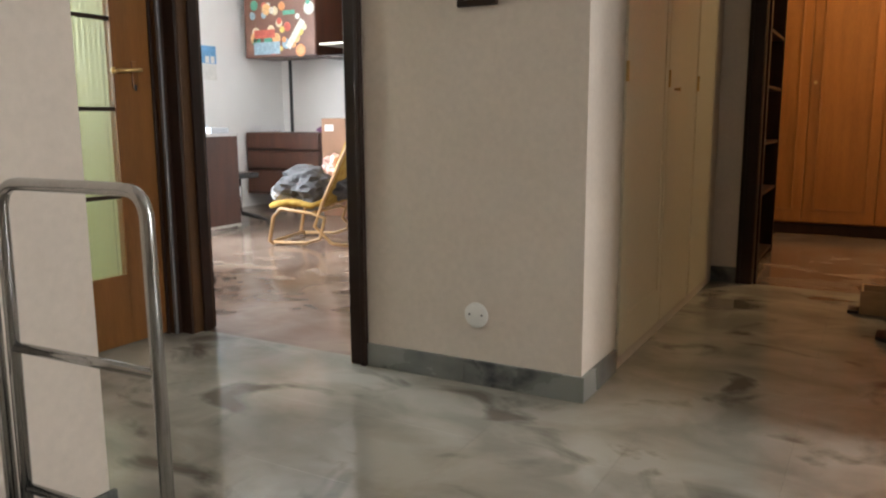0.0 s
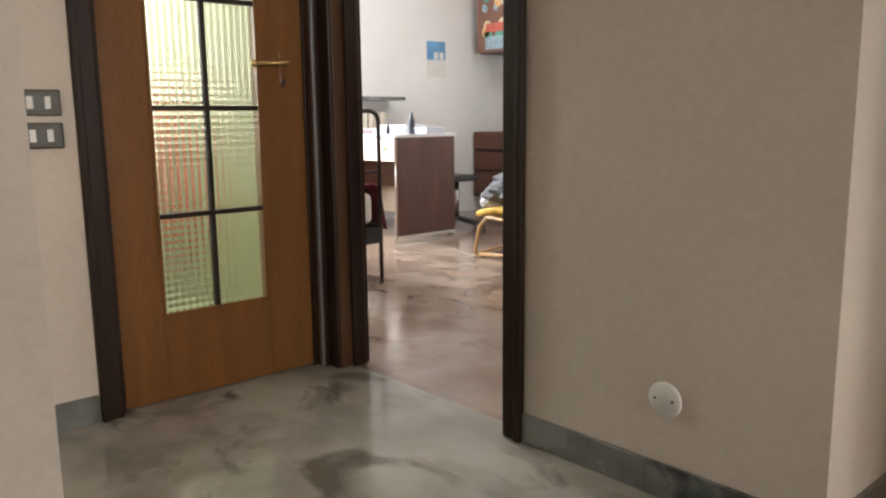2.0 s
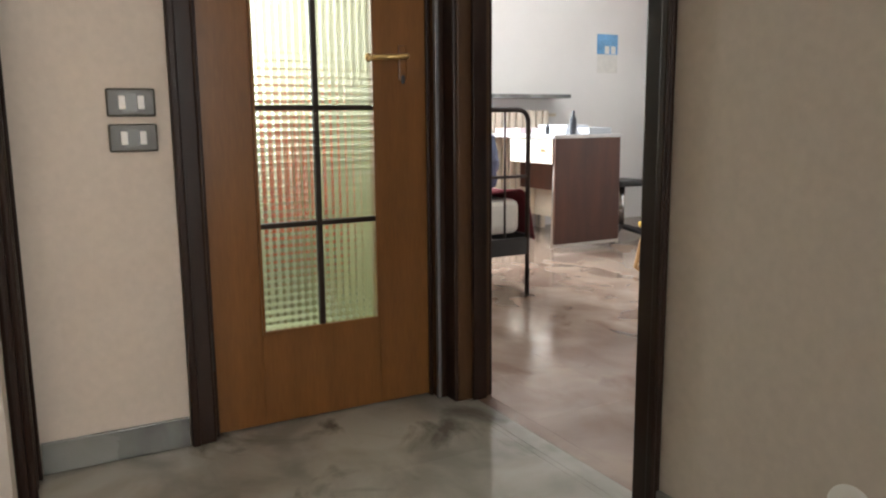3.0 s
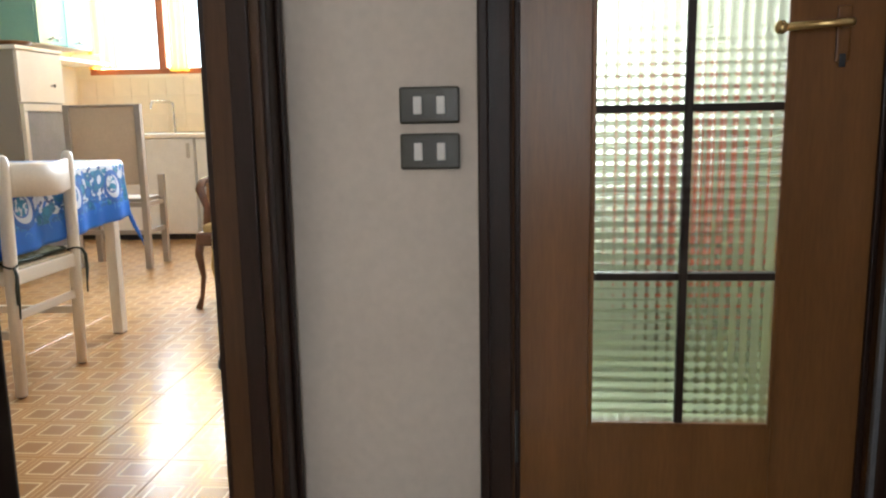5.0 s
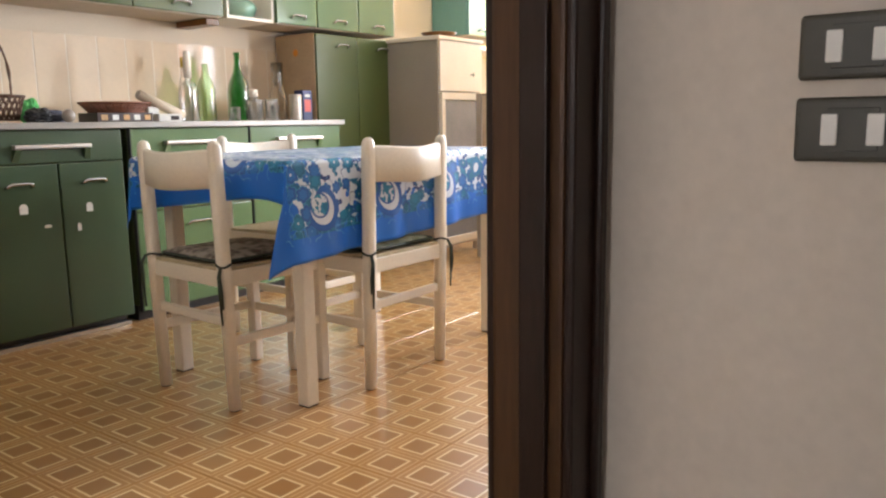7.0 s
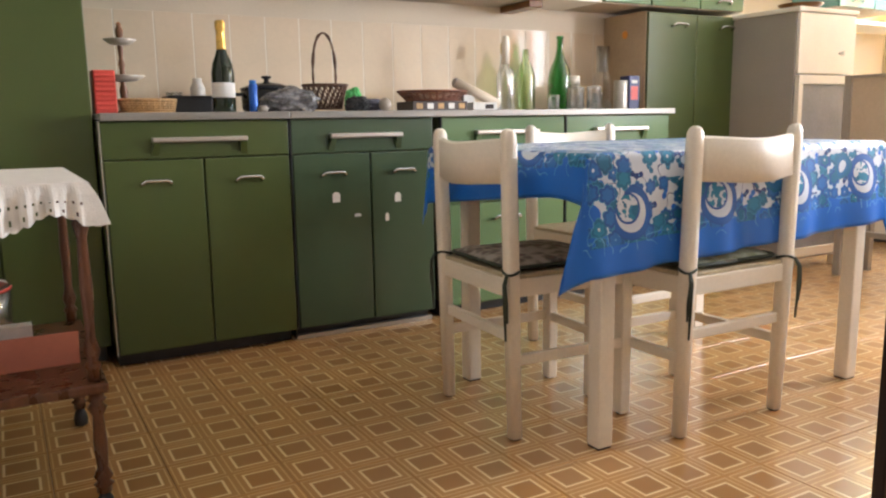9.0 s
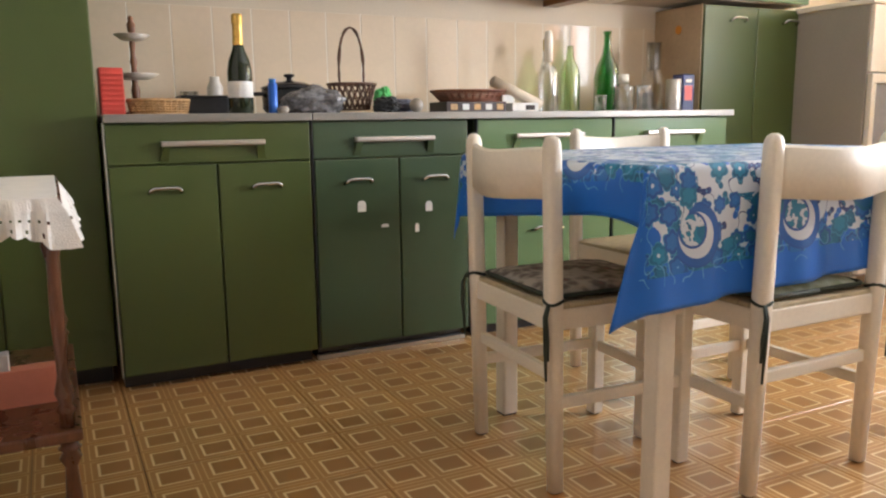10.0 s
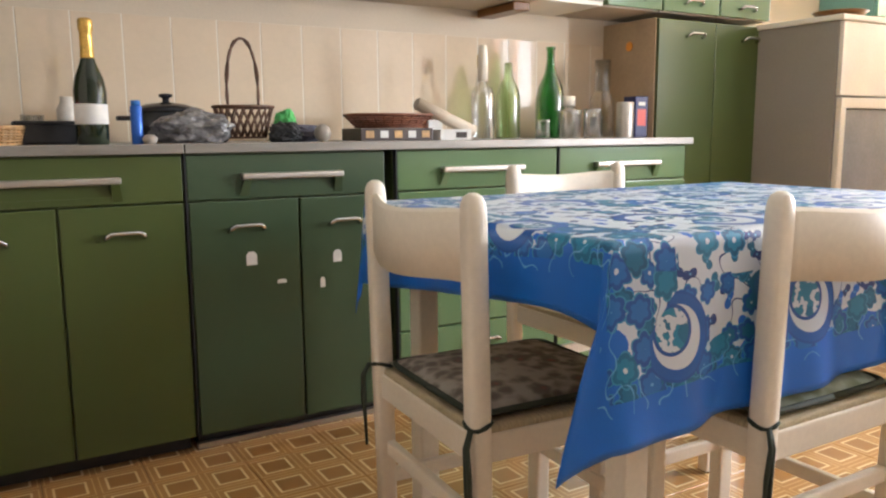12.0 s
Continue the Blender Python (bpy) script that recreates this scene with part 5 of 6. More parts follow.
# tiered stand
ts = thing("tiered_stand", -2.385, -2.03, CZ, "two-tier glass stand on a turned wooden stem", "cake stand")
part("stem", lathe(bmesh.new(), [(0.05, 0), (0.05, 0.008), (0.02, 0.016), (0.012, 0.05), (0.016, 0.09), (0.010, 0.115), (0.012, 0.13), (0.009, 0.17), (0.013, 0.19), (0.008, 0.215), (0.011, 0.25), (0.009, 0.285), (0.013, 0.30), (0.015, 0.32), (0.008, 0.334), (0.011, 0.342), (0.0, 0.352)], 0, 0, 18), TERRACOTTA, ts, "turned wooden stem")
for z, r in ((0.125, 0.085), (0.262, 0.062)):
    part("plate", lathe(bmesh.new(), [(0.012, z), (r * 0.6, z + 0.004), (r, z + 0.022), (r - 0.004, z + 0.024), (r * 0.58, z + 0.009), (0.013, z + 0.006)], 0, 0, 28), material("frosted_plate", (0.62, 0.55, 0.46), 0.3), ts, "shallow frosted plate")


def woven_basket(name, x, y, z, rx, ry, h, mat, label, flare=1.15, handle=0.0, bands=6, spokes=30, lattice=False):
    b_ = thing(name, x, y, z, label, "basket")
    bm = bmesh.new()
    if lattice:
        for sgn in (-1, 1):
            for k in range(spokes):
                a = k * math.tau / spokes
                pts = []
                for q in range(6):
                    t = q / 5
                    g = 0.72 + (flare - 0.72) * t
                    pts.append((math.cos(a + sgn * 0.5 * t) * rx * g, math.sin(a + sgn * 0.5 * t) * ry * g, 0.004 + h * t))
                tube(bm, pts, 0.0032, 5)
    else:
        for k in range(spokes):
            a = k * math.tau / spokes
            tube(bm, [(math.cos(a) * rx, math.sin(a) * ry, 0.002), (math.cos(a) * rx * flare, math.sin(a) * ry * flare, h)], 0.003, 5)
        for q in range(bands):
            t = (q + 0.5) / bands
            g = 1 + (flare - 1) * t
            pts = [(math.cos(a) * (rx * g + 0.003 * (1 if (i + q) % 2 else -1)), math.sin(a) * (ry * g + 0.003 * (1 if (i + q) % 2 else -1)), h * t) for i, a in enumerate(np.linspace(0, math.tau, spokes * 2 + 1)[:-1])]
            tube(bm, pts, h / bands * 0.42, 5, True)
    part("weave", bm, mat, b_)
    g = 0.72 if lattice else 1.0
    part("base", lathe(bmesh.new(), [(rx * g, 0), (rx * g, 0.006), (0, 0.006)], 0, 0, 24), mat, b_)
    rim = bmesh.new()
    tube(rim, [(math.cos(a) * rx * flare, math.sin(a) * ry * flare, h) for a in np.linspace(0, math.tau, 33)[:-1]], 0.0055, 6, True)
    part("rim", rim, mat, b_)
    if handle:
        hb = bmesh.new()
        for off in (-0.003, 0.003):
            tube(hb, [(math.cos(a) * rx * 0.52 * (1 + 0.25 * math.sin(a)) + off * math.sin(9 * a), off, h + handle * math.sin(a)) for a in np.linspace(0, math.pi, 21)], 0.004, 6)
        part("handle", hb, mat, b_, "tall twisted handle")
    return b_


woven_basket("bread_basket", -2.432, -1.79, CZ, 0.088, 0.06, 0.048, STRAW, "oval pale wicker bread basket on the worktop", 1.12)
woven_basket("handled_basket", -3.165, -1.90, CZ + 0.012, 0.095, 0.085, 0.10, PLUM, "dark brown openwork basket with a tall handle", 1.0, 0.215, lattice=True, spokes=22)
woven_basket("fruit_basket", -3.72, -1.95, CZ + 0.045, 0.13, 0.10, 0.045, material("reddish_wicker", (0.22, 0.075, 0.035), 0.5, vary=0.2, scale=30), "flat reddish wicker basket on a box", 1.35)
part("dry_leaf", bbox(-3.80, -3.70, -1.97, -1.90, CZ + 0.085, CZ + 0.097, 0.004), STRAW)
tagged(bpy.data.objects["dry_leaf"], "folded brown paper napkin in the wicker basket", "napkin")

ch = turned("sparkling_wine_bottle", -2.695, -1.73, "dark sparkling wine bottle with gold foil neck", "bottle", [
    ("glass_body", DARK_GLASS, [(0.040, 0.0), (0.042, 0.006), (0.042, 0.145), (0.036, 0.18), (0.022, 0.215), (0.0165, 0.235), (0.0155, 0.25)], ""),
    ("gold_foil", GOLD, [(0.0175, 0.222), (0.0178, 0.24), (0.0165, 0.285), (0.0165, 0.30), (0.019, 0.305), (0.019, 0.33), (0.014, 0.336), (0.0, 0.337)], "crumpled gold foil"),
    ("label", PAPER, [(0.0425, 0.055), (0.0428, 0.056), (0.0428, 0.108), (0.0425, 0.109)], "plain white paper label")], seg=26)
bt = thing("black_tray", -2.60, -1.88, CZ, "black plastic tray with a tumbler and lid", "tray")
part("tray_body", bbox(-0.075, 0.085, -0.06, 0.06, 0, 0.062, 0.008), BLACK, bt)
part("tray_rim", bbox(-0.082, 0.092, -0.067, 0.067, 0.055, 0.066, 0.004), BLACK, bt)
turned("tumbler", -2.565, -1.99, "smoky drinking glass standing by the tray", "glass", [("glass_body", THIN_GLASS, [(0.026, 0), (0.032, 0.085), (0.030, 0.085), (0.024, 0.006)], "")])
turned("plastic_cup", -2.66, -2.0, "translucent white plastic cup", "cup", [("cup_body", material("milky_plastic", (0.66, 0.62, 0.56), 0.4), [(0.026, 0), (0.03, 0.10), (0.018, 0.125), (0.018, 0.14), (0.0, 0.14)], "")])
turned("lighter_can", -2.815, -1.76, "slim blue metal spray can", "can", [("can_body", material("blue_can", (0.02, 0.12, 0.50), 0.3, 0.2), [(0.0155, 0), (0.016, 0.004), (0.016, 0.104), (0.013, 0.108)], ""), ("cap", material("blue_cap", (0.03, 0.2, 0.6), 0.35), [(0.013, 0.107), (0.013, 0.122), (0.0, 0.123)], "blue cap")])
turned("egg_cup", -2.845, -1.74, "small cream ceramic piece", "cup", [("cup_body", SHADED_CREAM, [(0.016, 0), (0.022, 0.016), (0.012, 0.026), (0.0, 0.027)], "")])
pot = turned("pot", -2.95, -2.02, "black enamelled pot with a lid", "pot", [
    ("pot_body", material("black_enamel", (0.02, 0.02, 0.022), 0.2), [(0.09, 0), (0.105, 0.02), (0.108, 0.095), (0.106, 0.096)], ""),
    ("lid", material("black_lid", (0.025, 0.025, 0.03), 0.18), [(0.112, 0.098), (0.11, 0.104), (0.06, 0.122), (0.012, 0.128), (0.010, 0.14), (0.022, 0.146), (0.020, 0.154), (0.0, 0.156)], "domed black lid")], seg=30)
part("pot_grip", bbox(0.105, 0.15, -0.02, 0.02, 0.07, 0.085, 0.005), BLACK, pot)


def crumpled(name, x, y, z, sx, sy, sz, mat, label, category, seed):
    bm = bmesh.new()
    bmesh.ops.create_icosphere(bm, subdivisions=4, radius=1.0)
    for v in bm.verts:
        p = v.co.copy()
        n = noise.fractal(p * 1.6 + Vector((seed, 0, 0)), 0.8, 2.0, 4) + 0.5 * abs(noise.noise(p * 3.2 + Vector((seed, 2, 1))))
        v.co = p * (1 + 0.28 * n)
        v.co.x *= sx
        v.co.y *= sy
        v.co.z = max(v.co.z, -0.75) * sz
    lo = min(v.co.z for v in bm.verts)
    for v in bm.verts:
        v.co.z -= lo
    ob = part(name, bm, mat)
    ob.location = (x, y, z)
    tagged(ob, label, category)
    return ob


PLASTIC_BAG = material("grey_plastic_film", (0.20, 0.19, 0.19), 0.13, vary=0.3, scale=30, fine=60, bump=0.3)
crumpled("plastic_bag", -2.99, -1.84, CZ, 0.115, 0.07, 0.055, PLASTIC_BAG, "crumpled translucent grey plastic bag on the worktop", "plastic bag", 1.0)
crumpled("black_bag", -3.26, -1.78, CZ, 0.05, 0.05, 0.035, BLACK, "crumpled black plastic bag beside the basket", "plastic bag", 5.0)
crumpled("grey_cloth", -3.33, -1.84, CZ, 0.085, 0.06, 0.030, material("slate_cloth", (0.10, 0.10, 0.13), 0.9, vary=0.1, scale=30), "folded slate grey cloth on the worktop", "cloth", 8.0)
crumpled("green_sponge", -3.345, -2.02, CZ, 0.038, 0.04, 0.062, material("bright_green_foam", (0.12, 0.55, 0.16), 0.8, bump=0.4), "bright green crumpled cleaning cloth", "cloth", 9.0)
turned("garlic_ball", -3.375, -1.755, "small round cream bulb", "bulb", [("bulb_body", SHADED_CREAM, [(0.008, 0), (0.022, 0.010), (0.028, 0.026), (0.023, 0.044), (0.010, 0.054), (0.0, 0.056)], "")])
bx = thing("flat_box", -3.66, -1.86, CZ, "flat dark printed cardboard box under the basket", "box")
part("carton", bbox(-0.15, 0.13, -0.10, 0.06, 0, 0.043, 0.003), material("dark_carton", (0.05, 0.03, 0.025), 0.5, vary=0.2, scale=20), bx)
for k in range(5):
    part("print_bar", bbox(-0.135 + k * 0.054, -0.105 + k * 0.054, 0.0598, 0.0612, 0.010, 0.034, 0), PAPER if k % 2 else STRAW, bx)
wd = thing("white_slab", -3.90, -1.82, CZ, "small white carton with dark print", "box")
part("carton", bbox(-0.065, 0.065, -0.04, 0.03, 0, 0.038, 0.003), PAPER, wd)
part("print_bar", bbox(-0.045, 0.0, 0.0298, 0.0312, 0.008, 0.028, 0), DARK_WOOD, wd)
rl = thing("paper_roll", -3.92, -1.87, CZ, "cream cardboard roll leaning at an angle", "roll")
b = bmesh.new()
tube(b, [(0.135, 0.0, 0.130), (-0.085, 0.03, 0.028)], 0.023, 16)
part("tube", b, material("cream_card", (0.62, 0.52, 0.40), 0.7, vary=0.08), rl)
b = bmesh.new()
tube(b, [(0.1352, 0.0, 0.1302), (0.139, 0.0, 0.132)], 0.017, 16)
part("tube_end", b, SHADED_CREAM, rl)
part("prop", bbox(0.04, 0.10, -0.03, 0.02, 0.0, 0.072, 0.004), PAPER, rl)

turned("clear_bottle", -4.06, -1.86, "tall clear glass bottle with a white stopper", "bottle", [
    ("glass_body", THIN_GLASS, [(0.042, 0), (0.044, 0.006), (0.044, 0.16), (0.034, 0.19), (0.016, 0.20), (0.016, 0.235)], ""),
    ("stopper", WHITE_PAINT, [(0.018, 0.215), (0.019, 0.30), (0.016, 0.335), (0.012, 0.345), (0.0, 0.347)], "white stopper")])
turned("yellow_bottle", -4.20, -2.08, "glass bottle with a yellow cap", "bottle", [
    ("glass_body", THIN_GLASS, [(0.036, 0), (0.038, 0.16), (0.018, 0.25), (0.015, 0.29)], ""),
    ("cap", material("yellow_cap", (0.7, 0.5, 0.05), 0.4), [(0.018, 0.285), (0.018, 0.335), (0.0, 0.337)], "yellow cap")])
turned("green_bottle", -4.34, -2.09, "pale green glass bottle on the worktop", "bottle", [
    ("glass_body", PALE_GREEN_GLASS, [(0.048, 0), (0.050, 0.01), (0.050, 0.17), (0.040, 0.21), (0.020, 0.25), (0.015, 0.31), (0.013, 0.31)], "")])
turned("green_bottle", -4.53, -2.05, "dark green glass wine bottle without a cork", "bottle", [
    ("glass_body", GREEN_GLASS, [(0.060, 0), (0.062, 0.01), (0.062, 0.16), (0.052, 0.21), (0.026, 0.27), (0.017, 0.32), (0.0165, 0.365), (0.020, 0.368), (0.020, 0.38), (0.014, 0.38)], "")])
for x, y, r, h in ((-4.40, -1.93, 0.03, 0.075), (-4.54, -1.93, 0.045, 0.115), (-4.635, -1.90, 0.036, 0.12), (-4.70, -1.95, 0.03, 0.09)):
    turned("glass_jar", x, y, "clear pressed glass jar on the worktop", "jar", [("glass_body", PRESSED_GLASS, [(r * 0.85, 0), (r, 0.01), (r, h * 0.86), (r * 1.08, h), (r * 0.98, h), (r * 0.9, h * 0.85), (r * 0.78, 0.012)], "")])
turned("glass_jar", -4.585, -2.0, "glass jar with a white lid", "jar", [("glass_body", PRESSED_GLASS, [(0.04, 0), (0.042, 0.12), (0.03, 0.135)], ""), ("lid", WHITE_PAINT, [(0.032, 0.135), (0.032, 0.175), (0.0, 0.177)], "white lid")])
turned("carafe", -4.84, -2.07, "tall clear glass carafe by the larder cabinet", "carafe", [("glass_body", THIN_GLASS, [(0.055, 0), (0.058, 0.12), (0.05, 0.17), (0.034, 0.20), (0.036, 0.34), (0.033, 0.34), (0.030, 0.205)], "")])
turned("steel_canister", -4.80, -1.88, "brushed steel canister on the worktop", "canister", [("can_body", STEEL, [(0.036, 0), (0.037, 0.004), (0.037, 0.145), (0.033, 0.15), (0.0, 0.15)], "")])
cf = thing("coffee_packet", -4.885, -1.90, CZ, "dark blue packet with a red patch", "packet")
part("packet", bbox(-0.035, 0.04, -0.04, 0.035, 0, 0.175, 0.006), material("navy_foil", (0.015, 0.02, 0.10), 0.35), cf)
part("red_patch", bbox(-0.02, 0.028, 0.0348, 0.0362, 0.05, 0.12, 0.0), RED, cf)
part("pale_bar", bbox(-0.015, 0.022, 0.0348, 0.0362, 0.135, 0.15, 0.0), PAPER, cf)

# ---- wooden serving trolley with a lace cloth ----


def spindle(z0, z1, r=0.014):
    h = z1 - z0
    prof = [(0.0, r), (0.06, r), (0.08, r * 1.35), (0.11, r * 0.8), (0.16, r * 1.3), (0.24, r * 0.72), (0.5, r * 0.95), (0.76, r * 0.72), (0.84, r * 1.3), (0.89, r * 0.8), (0.92, r * 1.35), (0.94, r), (1.0, r)]
    return [(b, z0 + a * h) for a, b in prof]


WALNUT = material("polished_walnut", (0.13, 0.05, 0.022), 0.28, vary=0.25, scale=8, fine=60, bump=0.03, stretch=(3, 3, 0.6))
tr = thing("serving_trolley", -1.86, -0.83, 0, "turned walnut serving trolley with two shelves", "trolley")
for x in (-0.215, 0.215):
    for y in (-0.31, 0.29):
        part("upper_post", lathe(bmesh.new(), spindle(0.315, 0.725), x, y, 16), WALNUT, tr)
        leg = part("lower_post", lathe(bmesh.new(), spindle(0.055, 0.29, 0.016), x, y, 16), WALNUT, tr)
        part("caster", lathe(bmesh.new(), [(0.008, 0.0), (0.018, 0.006), (0.02, 0.022), (0.016, 0.04), (0.008, 0.055)], x, y, 14), BLACK, leg, "dark caster")
for z in (0.29, 0.725):
    part("shelf", bbox(-0.24, 0.24, -0.335, 0.32, z, z + 0.022, 0.006, 3), WALNUT, tr)
pb = thing("pink_folder", -1.87, -0.80, 0.3125, "salmon pink cardboard folder on the trolley shelf", "folder")
part("board", bbox(-0.19, 0.18, -0.20, 0.10, 0.0, 0.004, 0), material("salmon_card", (0.62, 0.22, 0.14), 0.7, vary=0.05), pb)
o = part("flap", bbox(-0.19, 0.18, -0.002, 0.002, 0.0, 0.085, 0), material("salmon_card_flap", (0.64, 0.23, 0.15), 0.7, vary=0.05), pb)
o.location, o.rotation_euler = (0, 0.10, 0.003), (radians(-18), 0, 0)
gj = thing("glass_bowl", -1.83, -0.98, 0.312, "clear glass bowl on the trolley shelf", "bowl")
part("glass_body", lathe(bmesh.new(), [(0.08, 0.005), (0.10, 0.03), (0.105, 0.16), (0.101, 0.16), (0.095, 0.035), (0.0, 0.016)], 0, 0, 28), THIN_GLASS, gj)
part("red_rim", lathe(bmesh.new(), [(0.1055, 0.145), (0.107, 0.147), (0.107, 0.152), (0.1055, 0.154)], 0, 0, 28), RED, gj)
cn = thing("small_carton", -1.93, -0.86, 0.3165, "small white carton on the trolley shelf", "box")
part("carton", bbox(-0.04, 0.04, -0.02, 0.02, 0, 0.07, 0.003), PAPER, cn)


def lace_cloth():
    """White cotton doily over the trolley top with a gathered, scalloped fall."""
    x0, x1, y0, y1, top, fall = -2.088, -1.605, -1.175, -0.50, 0.7495, 0.076
    bm = bmesh.new()
    per = []
    n_side = 100
    for (ax, ay), (bx_, by_) in zip(((x0, y0), (x1, y0), (x1, y1), (x0, y1)), ((x1, y0), (x1, y1), (x0, y1), (x0, y0))):
        for k in range(n_side):
            t = k / n_side
            per.append((ax + (bx_ - ax) * t, ay + (by_ - ay) * t, (ay != by_), t))
    cx, cy = (x0 + x1) / 2, (y0 + y1) / 2
    rings = []
    for lvl, f in enumerate((0.0, 0.3, 0.5, 0.57, 0.78, 0.9, 1.0)):
        ring = []
        for i, (px_, py_, _, t) in enumerate(per):
            out = 0.004 + 0.026 * f ** 0.7 + 0.011 * f * math.sin(i * 0.55 + 0.8 * math.sin(i * 0.11)) + 0.005 * f * math.sin(i * 1.3)
            dx, dy = (1 if px_ >= x1 - 1e-6 else -1 if px_ <= x0 + 1e-6 else 0), (1 if py_ >= y1 - 1e-6 else -1 if py_ <= y0 + 1e-6 else 0)
            z = top - fall * f * (1 + 0.22 * math.sin(i * 0.17) * f) - (0.006 * abs(math.sin(i * math.pi / 5)) if lvl == 6 else 0)
            ring.append(bm.verts.new((px_ + dx * out, py_ + dy * out, z)))
        rings.append(ring)
    n = len(per)
    for lv, (u, v) in enumerate(zip(rings, rings[1:])):
        for k in range(n):
            if (lv == 2 and k % 3 == 0) or (lv == 4 and k % 5 < 1):
                continue
            bm.faces.new((u[k], u[(k + 1) % n], v[(k + 1) % n], v[k]))
    mid = bm.verts.new((cx, cy, top + 0.001))
    for k in range(n):
        bm.faces.new((rings[0][k], rings[0][(k + 1) % n], mid))
    ob = part("lace_cloth", bm, material("white_cotton_lace", (0.80, 0.76, 0.70), 0.6, vary=0.06, scale=30, fine=300, bump=0.4))
    ob.modifiers.new("thick", "SOLIDIFY").thickness = 0.0015
    tagged(ob, "white lace cloth with a scalloped edge on the trolley", "lace cloth")


lace_cloth()

# ---- cane armchair and gilt trolley ----
CANE = material("woven_cane", (0.42, 0.25, 0.11), 0.6, vary=0.15, scale=40, fine=220, bump=0.6)
CARVED = material("carved_walnut", (0.15, 0.065, 0.028), 0.35, vary=0.2, scale=8)


def armchair():
    a = thing("cane_armchair", -5.05, 0.25, 0, "carved walnut armchair with a cane back", "armchair")

    def leg(x, y, sx, sy):
        b = bmesh.new()
        tube(b, [(x + sx * 0.035, y + sy * 0.02, 0.0), (x + sx * 0.012, y + sy * 0.008, 0.06), (x - sx * 0.004, y, 0.16), (x + sx * 0.014, y + sy * 0.01, 0.28), (x, y, 0.36)], [0.018, 0.011, 0.014, 0.021, 0.024], 10)
        part("leg", b, CARVED, a)
    leg(0.26, -0.28, 1, -1), leg(0.26, 0.28, 1, 1), leg(-0.24, -0.24, -1, -1), leg(-0.24, 0.24, -1, 1)
    part("seat_frame", bbox(-0.26, 0.29, -0.30, 0.30, 0.32, 0.39, 0.02, 4), CARVED, a)
    part("seat_pad", bbox(-0.24, 0.27, -0.27, 0.27, 0.385, 0.43, 0.02, 4), material("ochre_fabric", (0.42, 0.28, 0.10), 0.9, vary=0.1, bump=0.3), a, "ochre fabric seat")
    for s in (-1, 1):
        b = bmesh.new()
        tube(b, [(-0.24, s * 0.25, 0.38), (-0.26, s * 0.275, 0.60), (-0.29, s * 0.28, 0.85), (-0.31, s * 0.25, 0.965), (-0.31, s * 0.20, 0.955)], [0.022, 0.02, 0.02, 0.026, 0.018], 10)
        part("back_post", b, CARVED, a)
        b = bmesh.new()
        tube(b, [(-0.27, s * 0.28, 0.63), (-0.05, s * 0.31, 0.645), (0.12, s * 0.315, 0.625), (0.16, s * 0.31, 0.60), (0.13, s * 0.29, 0.50), (0.16, s * 0.285, 0.39)], [0.018, 0.02, 0.024, 0.024, 0.018, 0.02], 10)
        part("arm", b, CARVED, a)
        b = bmesh.new()
        box(b, -0.25, 0.12, s * 0.285 - 0.005, s * 0.285 + 0.005, 0.40, 0.625)
        part("side_cane", b, CANE, a, "woven cane side panel")
    b = bmesh.new()
    tube(b, [(-0.31, -0.24, 0.95), (-0.315, -0.12, 0.965), (-0.32, 0.0, 1.0), (-0.315, 0.12, 0.965), (-0.31, 0.24, 0.95)], 0.022, 10)
    part("top_rail", b, CARVED, a)
    b = bmesh.new()
    tube(b, [(-0.26, -0.24, 0.47), (-0.26, 0.24, 0.47)], 0.017, 10)
    part("lower_rail", b, CARVED, a)
    b = bmesh.new()
    vs = [[b.verts.new((-0.26 - 0.055 * (j / 8) - 0.0, (i / 8 - 0.5) * 0.50, 0.47 + 0.48 * j / 8)) for i in range(9)] for j in range(9)]
    for u, v in zip(vs, vs[1:]):
        for i in range(8):
            b.faces.new((u[i], u[i + 1], v[i + 1], v[i]))
    o = part("back_cane", b, CANE, a, "woven cane back panel")
    o.modifiers.new("thick", "SOLIDIFY").thickness = 0.006


armchair()
gt = thing("gilt_trolley", -3.98, 0.63, 0, "gilt metal tea trolley on black casters", "trolley")
for x in (-0.18, 0.18):
    for y in (-0.20, 0.14):
        b = bmesh.new()
        tube(b, [(x, y, 0.035), (x, y - 0.0, 0.12), (x, y + 0.015, 0.26), (x, y - 0.012, 0.40), (x, y, 0.56)], 0.009, 10)
        part("post", b, BRASS, gt)
        w = lathe(bmesh.new(), [(0.012, -0.012), (0.028, -0.010), (0.028, 0.010), (0.012, 0.012)], 0, 0, 16)
        bmesh.ops.rotate(w, cent=(0, 0, 0), matrix=Euler((radians(90), 0, 0)).to_matrix(), verts=w.verts)
        bmesh.ops.translate(w, vec=(x, y, 0.028), verts=w.verts)
        part("caster", w, BLACK, gt, "black caster wheel")
for z in (0.13, 0.55):
    b = bmesh.new()
    tube(b, [(-0.18, -0.20, z), (0.18, -0.20, z), (0.18, 0.14, z), (-0.18, 0.14, z)], 0.008, 8, True)
    part("shelf_frame", b, BRASS, gt)
    part("shelf", bbox(-0.175, 0.175, -0.195, 0.135, z - 0.003, z + 0.003, 0), WHITE_PAINT, gt, "white shelf panel")
b = bmesh.new()
tube(b, [(-0.18, -0.20, 0.25), (0.18, -0.20, 0.25), (0.18, 0.14, 0.25), (-0.18, 0.14, 0.25)], 0.006, 8, True)
part("brace", b, BRASS, gt)
